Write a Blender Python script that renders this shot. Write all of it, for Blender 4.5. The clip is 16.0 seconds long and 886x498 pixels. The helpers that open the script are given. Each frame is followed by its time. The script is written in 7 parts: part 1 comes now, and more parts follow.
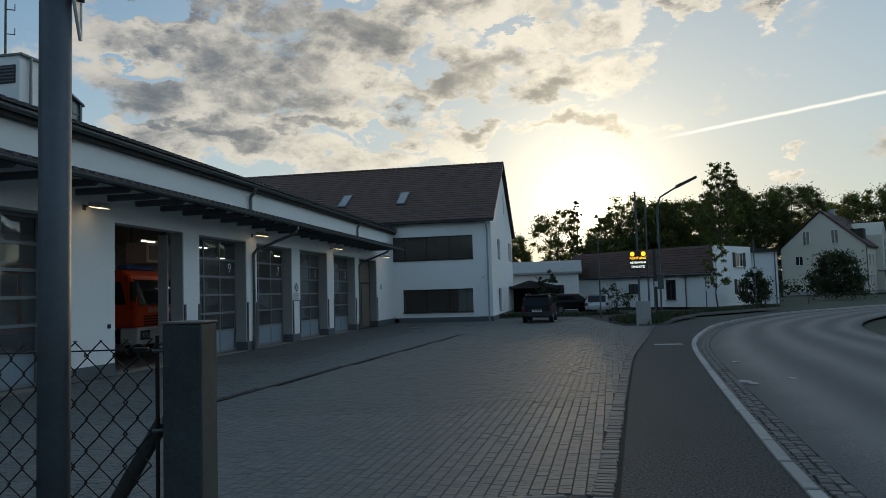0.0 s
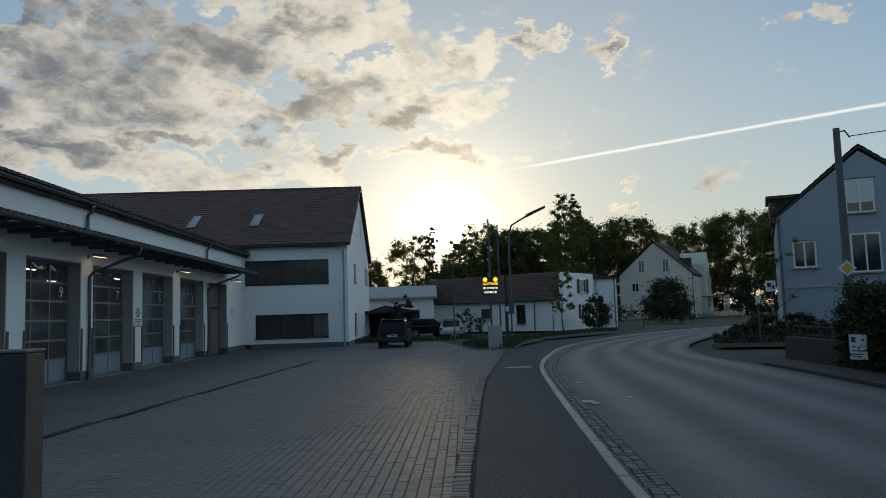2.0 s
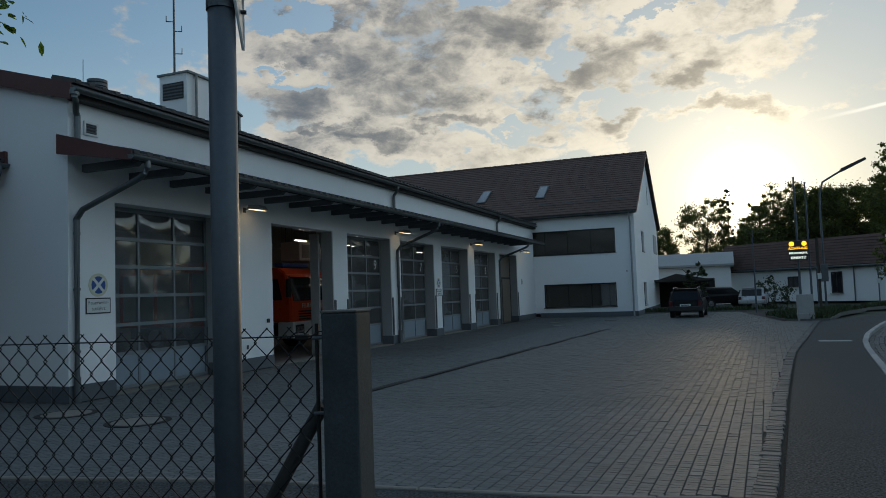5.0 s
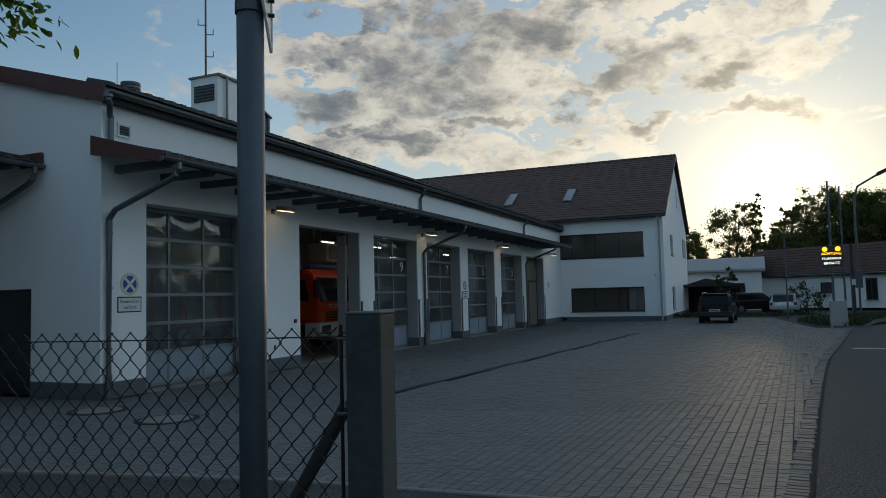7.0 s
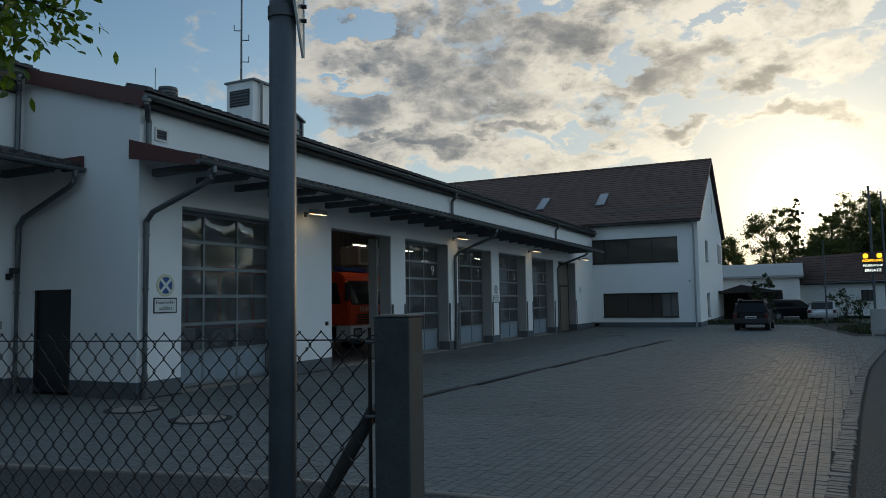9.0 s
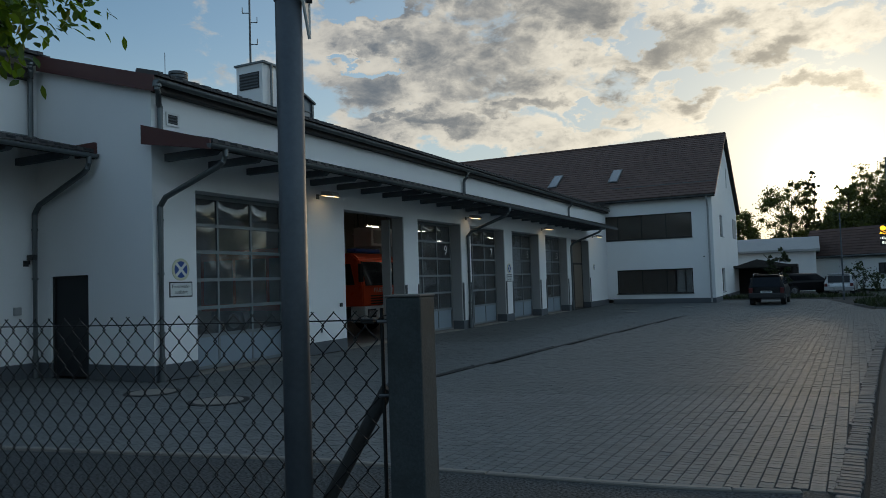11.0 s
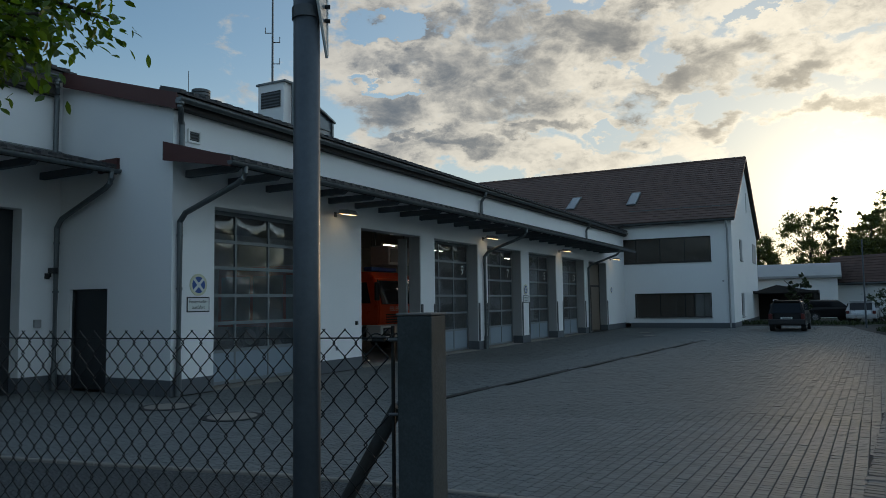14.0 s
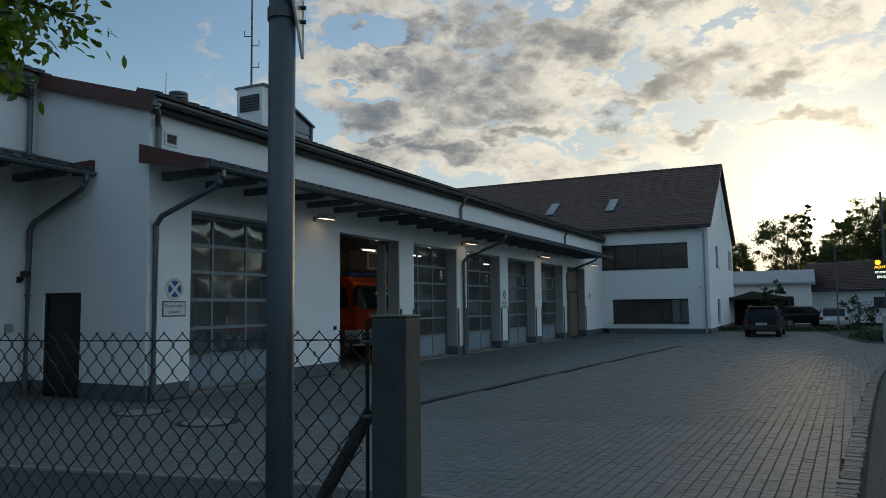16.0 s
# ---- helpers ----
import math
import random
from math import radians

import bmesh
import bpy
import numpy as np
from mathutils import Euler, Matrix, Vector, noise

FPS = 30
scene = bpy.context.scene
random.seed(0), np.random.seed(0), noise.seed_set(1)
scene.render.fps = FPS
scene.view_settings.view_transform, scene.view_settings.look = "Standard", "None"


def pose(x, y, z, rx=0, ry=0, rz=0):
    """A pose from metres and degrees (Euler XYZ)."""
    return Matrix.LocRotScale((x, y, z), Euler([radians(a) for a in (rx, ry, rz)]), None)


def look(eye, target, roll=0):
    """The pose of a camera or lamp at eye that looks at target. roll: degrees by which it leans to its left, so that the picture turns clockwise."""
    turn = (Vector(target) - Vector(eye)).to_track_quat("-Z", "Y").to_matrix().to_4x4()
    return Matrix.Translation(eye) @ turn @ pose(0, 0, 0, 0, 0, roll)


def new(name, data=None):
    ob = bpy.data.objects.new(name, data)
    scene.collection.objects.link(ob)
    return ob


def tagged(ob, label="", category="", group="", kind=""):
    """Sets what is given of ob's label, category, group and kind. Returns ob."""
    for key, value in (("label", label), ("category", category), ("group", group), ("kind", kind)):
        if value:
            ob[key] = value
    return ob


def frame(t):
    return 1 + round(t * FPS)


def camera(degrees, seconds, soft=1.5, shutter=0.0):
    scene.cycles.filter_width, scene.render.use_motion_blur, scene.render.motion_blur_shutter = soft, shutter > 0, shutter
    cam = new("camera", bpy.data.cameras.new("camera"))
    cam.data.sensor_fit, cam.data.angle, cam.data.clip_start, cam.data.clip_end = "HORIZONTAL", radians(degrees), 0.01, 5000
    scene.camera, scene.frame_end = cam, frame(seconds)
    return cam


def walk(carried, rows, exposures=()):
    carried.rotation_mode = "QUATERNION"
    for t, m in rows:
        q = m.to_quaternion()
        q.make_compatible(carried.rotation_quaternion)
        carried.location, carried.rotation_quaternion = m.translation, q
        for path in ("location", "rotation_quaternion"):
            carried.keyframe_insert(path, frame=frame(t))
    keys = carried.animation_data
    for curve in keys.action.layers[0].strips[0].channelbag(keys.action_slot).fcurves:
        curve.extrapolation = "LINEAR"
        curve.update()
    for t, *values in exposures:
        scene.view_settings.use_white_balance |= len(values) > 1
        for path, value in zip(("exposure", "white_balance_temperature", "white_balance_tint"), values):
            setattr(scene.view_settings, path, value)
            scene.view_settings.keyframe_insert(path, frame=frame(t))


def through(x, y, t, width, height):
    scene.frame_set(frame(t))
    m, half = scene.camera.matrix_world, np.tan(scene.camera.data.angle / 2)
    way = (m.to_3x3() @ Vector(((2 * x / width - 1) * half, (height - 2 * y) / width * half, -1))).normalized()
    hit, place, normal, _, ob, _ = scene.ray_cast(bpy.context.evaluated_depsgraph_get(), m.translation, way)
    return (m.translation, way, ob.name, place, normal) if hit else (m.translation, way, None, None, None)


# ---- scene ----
cam = camera(63.05, 16.0, soft=0.9)
EXPOSURES = ((0.0, 0.76, 6600, 9), (1.0, 0.70, 6600, 9), (3.5, 0.68, 6600, 9), (4.5, 0.68, 6600, 9), (9.0, 0.78, 6600, 9), (13.0, 0.78, 6600, 9), (15.0, 0.86, 6600, 9), (16.0, 0.86, 6600, 9))
PATH = [
    (0, pose(-0.0112, -0.0062, 1.7167, 93.523, 1.666, 10.279)),
    (0.5, pose(-0.0126, -0.0069, 1.7179, 94.422, 1.808, 5.016)),
    (1, pose(-0.0140, -0.0077, 1.7191, 94.763, 1.706, 2.143)),
    (1.5, pose(-0.0154, -0.0085, 1.7204, 94.996, 1.849, -0.164)),
    (2, pose(-0.0128, -0.0070, 1.7170, 95.146, 1.793, -1.088)),
    (2.5, pose(-0.0102, -0.0056, 1.7137, 95.128, 1.706, -2.224)),
    (3, pose(-0.0076, -0.0042, 1.7104, 94.710, 1.720, -2.925)),
    (3.5, pose(-0.0050, -0.0028, 1.7070, 93.729, 1.643, -2.541)),
    (4, pose(-0.0135, -0.0075, 1.7041, 93.941, 2.031, 7.877)),
    (4.5, pose(-0.0201, -0.0110, 1.7011, 93.737, 1.922, 18.770)),
    (5, pose(-0.0276, -0.0152, 1.6981, 93.513, 2.053, 21.371)),
    (7.5, pose(-0.0199, -0.0109, 1.6981, 93.970, 1.325, 24.181)),
    (8, pose(-0.0183, -0.0101, 1.6981, 94.298, 1.233, 24.993)),
    (8.5, pose(-0.0168, -0.0092, 1.6981, 94.400, 0.932, 25.472)),
    (9, pose(-0.0152, -0.0084, 1.6981, 94.119, 0.905, 25.905)),
    (11.5, pose(-0.0067, -0.0037, 1.6958, 92.416, 1.849, 27.263)),
    (12, pose(-0.0050, -0.0027, 1.6953, 92.517, 1.587, 27.618)),
    (12.5, pose(-0.0032, -0.0018, 1.6948, 92.537, 1.132, 27.828)),
    (13, pose(-0.0009, -0.0005, 1.6943, 93.230, 0.943, 27.937)),
    (13.5, pose(0.0015, 0.0008, 1.6937, 93.902, 1.062, 28.520)),
    (14, pose(0.0038, 0.0021, 1.6932, 94.148, 0.802, 28.289)),
    (14.5, pose(0.0062, 0.0034, 1.6926, 94.371, 0.725, 26.083)),
    (15, pose(0.0094, 0.0052, 1.6893, 94.297, 0.605, 26.017)),
    (15.5, pose(0.0126, 0.0070, 1.6859, 94.481, 0.459, 26.298)),
    (16, pose(0.0159, 0.0087, 1.6826, 94.557, 0.661, 26.654)),
]
walk(cam, PATH, EXPOSURES)

# ---- world and sun ----
SUN_EL, SUN_AZ = radians(6.2), radians(1.6)          # azimuth clockwise from +y
SUN_DIR = Vector((math.sin(SUN_AZ) * math.cos(SUN_EL), math.cos(SUN_AZ) * math.cos(SUN_EL), math.sin(SUN_EL)))


class Tree:
    """A small wrapper to write node trees in few lines."""

    def __init__(self, tree):
        self.t = tree

    def n(self, kind, **kw):
        node = self.t.nodes.new(kind)
        for k, v in kw.items():
            if k == "op":
                node.operation = v
            elif k == "blend":
                node.blend_type = v
            elif k == "dtype":
                node.data_type = v
        return node

    def link(self, a, b):
        self.t.links.new(a, b)

    def put(self, sock, v):
        if hasattr(v, "is_output"):
            self.link(v, sock)
        else:
            sock.default_value = v

    def math(self, op, a, b=0.0, c=0.0):
        m = self.n("ShaderNodeMath", op=op)
        for s, v in zip(m.inputs, (a, b, c)):
            self.put(s, v)
        return m.outputs[0]

    def vmath(self, op, a, b=(0, 0, 0)):
        m = self.n("ShaderNodeVectorMath", op=op)
        self.put(m.inputs[0], a)
        self.put(m.inputs[1], b)
        return m.outputs["Value"] if op == "DOT_PRODUCT" else m.outputs[0]

    def noise(self, vec, scale, detail=4.0, rough=0.55, dist=0.0):
        m = self.n("ShaderNodeTexNoise")
        self.put(m.inputs["Vector"], vec)
        m.inputs["Scale"].default_value, m.inputs["Detail"].default_value = scale, detail
        m.inputs["Roughness"].default_value, m.inputs["Distortion"].default_value = rough, dist
        return m.outputs["Fac"]

    def ramp(self, fac, lo, hi, a=0.0, b=1.0):
        m = self.n("ShaderNodeMapRange")
        m.interpolation_type = "SMOOTHSTEP"
        for s, v in zip(m.inputs, (fac, lo, hi, a, b)):
            self.put(s, v)
        return m.outputs[0]

    def mix(self, fac, a, b, blend="MIX"):
        m = self.n("ShaderNodeMix", dtype="RGBA", blend=blend)
        self.put(m.inputs[0], fac)
        self.put(m.inputs[6], a if hasattr(a, "is_output") else (*a, 1.0)[:4])
        self.put(m.inputs[7], b if hasattr(b, "is_output") else (*b, 1.0)[:4])
        return m.outputs[2]


def make_world():
    w = bpy.data.worlds.new("evening_sky")
    scene.world = w
    w.use_nodes = True
    w.node_tree.nodes.clear()
    T = Tree(w.node_tree)
    sky = T.n("ShaderNodeTexSky")
    sky.sky_type, sky.sun_disc = "NISHITA", False
    sky.sun_elevation, sky.sun_rotation = SUN_EL, SUN_AZ
    sky.air_density, sky.dust_density, sky.ozone_density = 1.0, 0.6, 2.0
    d = T.vmath("NORMALIZE", T.n("ShaderNodeTexCoord").outputs["Generated"])
    sep = T.n("ShaderNodeSeparateXYZ")
    T.link(d, sep.inputs[0])
    x, y, z = sep.outputs
    zz = T.math("ADD", T.math("MAXIMUM", z, 0.0), 0.20)
    comb = T.n("ShaderNodeCombineXYZ")
    T.put(comb.inputs[0], T.math("DIVIDE", x, zz))
    T.put(comb.inputs[1], T.math("DIVIDE", y, zz))
    comb.inputs[2].default_value = CLOUD_SEED
    p = comb.outputs[0]
    s = T.vmath("DOT_PRODUCT", d, tuple(SUN_DIR))
    s = T.math("MAXIMUM", s, 0.0)
    near = T.math("POWER", s, 12.0)
    # clear air, a little paler and warmer towards the sun
    base = T.mix(1.0, sky.outputs[0], SKY_TINT, "MULTIPLY")
    base = T.mix(T.math("MULTIPLY", T.ramp(z, 0.02, 0.36, 0.5, 0.0), 1.0), base, (2.3, 2.35, 2.35))
    base = T.mix(T.math("MULTIPLY", T.math("POWER", s, 6.0), 0.8), base, (1.75, 2.05, 2.25))
    # cloud banks by azimuth (left positive) and elevation in degrees, with torn edges
    flat = T.n("ShaderNodeCombineXYZ")
    T.put(flat.inputs[0], T.math("MULTIPLY", T.math("ARCTAN2", T.math("MULTIPLY", x, -1.0), y), 57.2958))
    T.put(flat.inputs[1], T.math("MULTIPLY", T.math("ARCSINE", z), 57.2958))
    q = flat.outputs[0]
    lay = T.vmath("MULTIPLY", q, (0.070, 0.12, 1.0))
    billow = T.noise(lay, 1.5, 8.0, 0.60, 0.25)
    fluff = T.noise(lay, 5.5, 6.0, 0.62, 0.3)
    torn = T.n("ShaderNodeTexNoise")
    T.put(torn.inputs["Vector"], lay)
    torn.inputs["Scale"].default_value, torn.inputs["Detail"].default_value, torn.inputs["Roughness"].default_value = 2.6, 7.0, 0.62
    warp = T.vmath("MULTIPLY", T.vmath("SUBTRACT", torn.outputs["Color"], (0.5, 0.5, 0.5)), (17.0, 8.5, 0.0))
    qw = T.vmath("ADD", q, warp)

    def union(blobs, grow=1.0):
        u = None
        for az, el, ra, re in blobs:
            off = T.vmath("MULTIPLY", T.vmath("SUBTRACT", qw, (az, el, 0.0)), (grow / ra, grow / re, 0.0))
            ln = T.n("ShaderNodeVectorMath", op="LENGTH")
            T.link(off, ln.inputs[0])
            k = T.ramp(ln.outputs["Value"], 0.25, 1.55, 1.0, 0.0)
            u = k if u is None else T.math("MAXIMUM", u, k)
        return u

    tear = T.math("ADD", T.math("MULTIPLY", T.math("SUBTRACT", billow, 0.5), 2.0), T.math("MULTIPLY", T.math("SUBTRACT", fluff, 0.5), 1.3))
    body = T.math("SUBTRACT", union(CLOUD_BANKS), T.math("MULTIPLY", union(CLOUD_GAPS), 0.95))
    # overhead and behind the broken cloud goes on
    # bright patch added out of view at the right to light the hall front
    side = T.ramp(x, 0.60, 0.78)
    rest = T.math("MAXIMUM", T.math("MAXIMUM", T.ramp(z, 0.50, 0.66), T.ramp(y, 0.25, -0.25)), side)
    over = T.ramp(T.math("ADD", T.math("MULTIPLY", T.noise(p, 1.5, 3.0, 0.5), 0.55), T.math("MULTIPLY", T.noise(p, 3.9, 9.0, 0.56, 0.1), 0.75)), 0.55, 0.80)
    body = T.math("MAXIMUM", body, T.math("MULTIPLY", over, rest))
    mask = T.ramp(T.math("ADD", T.math("MULTIPLY", body, 0.85), tear), 0.18, 0.56)
    heart = T.math("MAXIMUM", union(CLOUD_CORES, 0.8), T.math("MULTIPLY", T.ramp(body, 0.6, 1.0), T.ramp(billow, 0.44, 0.66, 0.0, 0.8)))
    heart = T.math("MAXIMUM", heart, T.math("MULTIPLY", T.math("MULTIPLY", over, rest), 0.8))
    relief = T.noise(T.vmath("ADD", lay, (0.09, -0.16, 0.0)), 3.4, 9.0, 0.66, 0.4)
    thick = T.math("ADD", T.math("MULTIPLY", heart, 0.62), T.math("ADD", T.math("MULTIPLY", tear, 0.40), T.math("MULTIPLY", T.math("SUBTRACT", relief, 0.5), 1.7)))
    thick = T.ramp(thick, -0.22, 0.95)
    lit = T.mix(T.math("POWER", s, 7.0), (2.7, 2.6, 2.4), (4.8, 4.4, 3.6))
    lit = T.mix(T.math("MAXIMUM", T.ramp(y, 0.3, -0.6), T.ramp(z, 0.48, 0.75)), lit, (2.8, 4.1, 5.5))
    # the added patch glows far above the other cloud, as fill for the hall
    lit = T.mix(T.math("MULTIPLY", side, T.ramp(y, -0.6, 0.2)), lit, (10.8, 14.4, 17.2))
    shade = T.mix(T.math("POWER", s, 6.0), (0.40, 0.56, 0.80), (1.15, 1.10, 1.0))
    cloud = T.mix(thick, lit, shade)
    col = T.mix(T.math("MULTIPLY", mask, 0.93), base, cloud)
    # the trail of an aeroplane
    cut = T.vmath("DOT_PRODUCT", d, TRAIL_PLANE)
    trail = T.ramp(T.math("ABSOLUTE", T.math("ADD", cut, T.math("MULTIPLY", T.math("SUBTRACT", T.noise(d, 40.0, 3.0), 0.5), 0.002))), 0.0004, 0.0032, 1.0, 0.0)
    trail = T.math("MULTIPLY", trail, T.math("MULTIPLY", T.ramp(x, 0.10, 0.2), T.ramp(y, 0.5, 0.6)))
    col = T.mix(T.math("MULTIPLY", trail, 0.6), col, (6.2, 5.9, 5.3))
    # the glare of the air round the low sun
    glow = T.math("ADD", T.math("MULTIPLY", T.math("POWER", s, 45.0), 1.1), T.math("ADD", T.math("MULTIPLY", T.math("POWER", s, 190.0), 3.6), T.math("MULTIPLY", T.math("POWER", s, 1500.0), 14.0)))
    glow = T.math("ADD", glow, T.math("MULTIPLY", near, 0.06))
    disc = T.ramp(s, 0.99974, 0.99988, 0.0, 160.0)
    gl = T.n("ShaderNodeVectorMath", op="SCALE")
    gl.inputs[0].default_value = (1.0, 0.84, 0.56)
    T.put(gl.inputs["Scale"], T.math("ADD", glow, disc))
    tot = T.vmath("ADD", col, gl.outputs[0])
    bg = T.n("ShaderNodeBackground")
    T.put(bg.inputs[0], tot)
    bg.inputs[1].default_value = SKY_STRENGTH
    out = T.n("ShaderNodeOutputWorld")
    T.link(bg.outputs[0], out.inputs[0])


CLOUD_CORES = [(27.1, 17.9, 3.4, 1.8), (21.6, 19.4, 2.9, 3.4), (25.2, 16.0, 4.5, 1.2), (32.8, 15.1, 3.0, 1.5), (31.2, 18.9, 2.3, 0.8), (16.6, 20.5, 3.2, 1.5), (8.2, 16.7, 3.3, 1.2), (0.9, 15.8, 2.5, 0.8), (7.8, 13.2, 1.6, 0.7), (-0.8, 12.5, 2.9, 0.5), (20.8, 13.5, 2.7, 0.5), (26.7, 12.1, 3.8, 0.6), (13.1, 15.1, 1.5, 0.8), (30.4, 12.9, 2.7, 0.4), (28.7, 21.5, 4.7, 1.0), (9.9, 22.2, 3.1, 0.7)]
CLOUD_BANKS = [(27.9, 18.2, 11.5, 5.8), (17.9, 19.8, 7.7, 4.9), (7.2, 22.0, 7.1, 2.8), (9.1, 17.0, 5.3, 2.5), (2.7, 18.5, 4.0, 2.0), (-3.8, 19.7, 4.0, 1.5), (-9.5, 20.7, 1.8, 0.7), (-1.4, 16.2, 4.9, 1.9), (8.3, 13.0, 3.3, 1.2), (-1.2, 12.4, 5.2, 0.9), (21.6, 13.7, 9.2, 1.4), (17.5, 11.1, 11.1, 1.1), (27.4, 11.7, 9.1, 1.8), (-14.6, 19.3, 1.2, 1.3), (-15.7, 8.5, 1.1, 0.4), (-28.8, 19.7, 1.8, 0.7)]
CLOUD_GAPS = [(12.0, 18.2, 2.7, 1.2), (3.8, 19.8, 1.3, 0.4), (17.6, 22.6, 1.7, 1.0), (7.8, 14.6, 2.2, 0.4), (32.2, 21.2, 3.4, 0.6), (14.5, 13.3, 2.6, 0.4), (32.9, 16.9, 1.7, 0.4)]
CLOUD_SEED, SKY_STRENGTH, SKY_TINT = 7.7, 0.12, (0.80, 0.86, 0.90)
TRAIL_PLANE = (0.1457, 0.1764, -0.9735)
make_world()
sun = new("sun", bpy.data.lights.new("sun", "SUN"))
sun.data.energy, sun.data.angle, sun.data.color = 0.40, radians(2.0), (1.0, 0.74, 0.45)
sun.matrix_world = look((0, 60, 30), Vector((0, 60, 30)) - SUN_DIR)
tagged(sun, "low evening sun behind the trees", "sun")


# ---- materials ----
def material(name, base, rough=0.7, metal=0.0, var=0.12, scale=3.0, fine=60.0, bump=0.15, tint=None, spec=0.5, stain=0.0, rand=0.0, island=False, stretch=(1, 1, 1), grit=1.6):
    """A surface with broad and fine variation of colour, gloss and relief, at real size."""
    m = bpy.data.materials.new(name)
    m.use_nodes = True
    T = Tree(m.node_tree)
    b = m.node_tree.nodes["Principled BSDF"]
    vec = T.n("ShaderNodeTexCoord").outputs["Object"]
    mp = T.n("ShaderNodeMapping")
    T.link(vec, mp.inputs[0])
    mp.inputs["Scale"].default_value = stretch
    vec = mp.outputs[0]
    n1, n2 = T.noise(vec, scale, 4.0, 0.6), T.noise(vec, fine, 3.0, 0.6)
    k = T.math("ADD", T.math("MULTIPLY", T.math("SUBTRACT", n1, 0.5), 2.2 * var), T.math("MULTIPLY", T.math("SUBTRACT", n2, 0.5), grit * var))
    if rand:
        r = T.n("ShaderNodeNewGeometry").outputs["Random Per Island"] if island else T.n("ShaderNodeObjectInfo").outputs["Random"]
        k = T.math("ADD", k, T.math("MULTIPLY", T.math("SUBTRACT", r, 0.5), rand))
    k = T.math("ADD", k, 1.0)
    sc = T.n("ShaderNodeVectorMath", op="SCALE")
    sc.inputs[0].default_value = base
    T.put(sc.inputs["Scale"], k)
    col = sc.outputs[0]
    if tint:
        col = T.mix(T.ramp(T.noise(vec, scale * 0.6, 5.0, 0.65), 0.45, 0.7), col, tint)
    if stain:
        col = T.mix(T.math("MULTIPLY", T.ramp(T.noise(vec, scale * 0.35, 6.0, 0.7), 0.52, 0.72), stain), col, tuple(c * 0.45 for c in base))
    T.put(b.inputs["Base Color"], col)
    T.put(b.inputs["Roughness"], T.math("ADD", T.math("MULTIPLY", T.math("SUBTRACT", n1, 0.5), 0.18), rough))
    b.inputs["Metallic"].default_value = metal
    b.inputs["Specular IOR Level"].default_value = spec
    if bump:
        bn = T.n("ShaderNodeBump")
        bn.inputs["Strength"].default_value, bn.inputs["Distance"].default_value = bump, 0.01
        T.put(bn.inputs["Height"], n2)
        T.link(bn.outputs[0], b.inputs["Normal"])
    return m


def glass_material(name, tint, gloss_rough=0.02, see=0.9, ior=1.7, milk=0.0):
    """Clear sheet glass: what lies behind shows through, gloss by Fresnel."""
    m = bpy.data.materials.new(name)
    m.use_nodes = True
    T = Tree(m.node_tree)
    m.node_tree.nodes.clear()
    tr, gl = T.n("ShaderNodeBsdfTransparent"), T.n("ShaderNodeBsdfGlossy")
    tr.inputs[0].default_value = (*(c * see for c in tint), 1)
    gl.inputs["Roughness"].default_value = gloss_rough
    wave = T.noise(T.n("ShaderNodeTexCoord").outputs["Object"], 1.6, 1.0)
    bn = T.n("ShaderNodeBump")
    bn.inputs["Strength"].default_value, bn.inputs["Distance"].default_value = 0.0 if milk else 0.10, 0.05
    T.put(bn.inputs["Height"], wave)
    T.link(bn.outputs[0], gl.inputs["Normal"])
    fr = T.n("ShaderNodeFresnel")
    fr.inputs[0].default_value = ior
    body = tr.outputs[0]
    if milk:
        # dulled plastic: dust and scratches scatter part of the light, in cloudy patches
        df, soft = T.n("ShaderNodeBsdfDiffuse"), T.n("ShaderNodeMixShader")
        df.inputs[0].default_value = (0.42, 0.47, 0.50, 1)
        cloudy = T.noise(T.n("ShaderNodeTexCoord").outputs["Object"], 2.3, 4.0, 0.6)
        T.put(soft.inputs[0], T.ramp(cloudy, 0.30, 0.72, milk * 0.5, milk * 1.5))
        T.link(body, soft.inputs[1])
        T.link(df.outputs[0], soft.inputs[2])
        body = soft.outputs[0]
    mx = T.n("ShaderNodeMixShader")
    T.link(fr.outputs[0], mx.inputs[0])
    T.link(body, mx.inputs[1])
    T.link(gl.outputs[0], mx.inputs[2])
    out = T.n("ShaderNodeOutputMaterial")
    T.link(mx.outputs[0], out.inputs[0])
    return m


def glow_material(name, col, power):
    m = bpy.data.materials.new(name)
    m.use_nodes = True
    b = m.node_tree.nodes["Principled BSDF"]
    b.inputs["Base Color"].default_value = (*col, 1)
    b.inputs["Emission Color"].default_value = (*col, 1)
    b.inputs["Emission Strength"].default_value = power
    return m


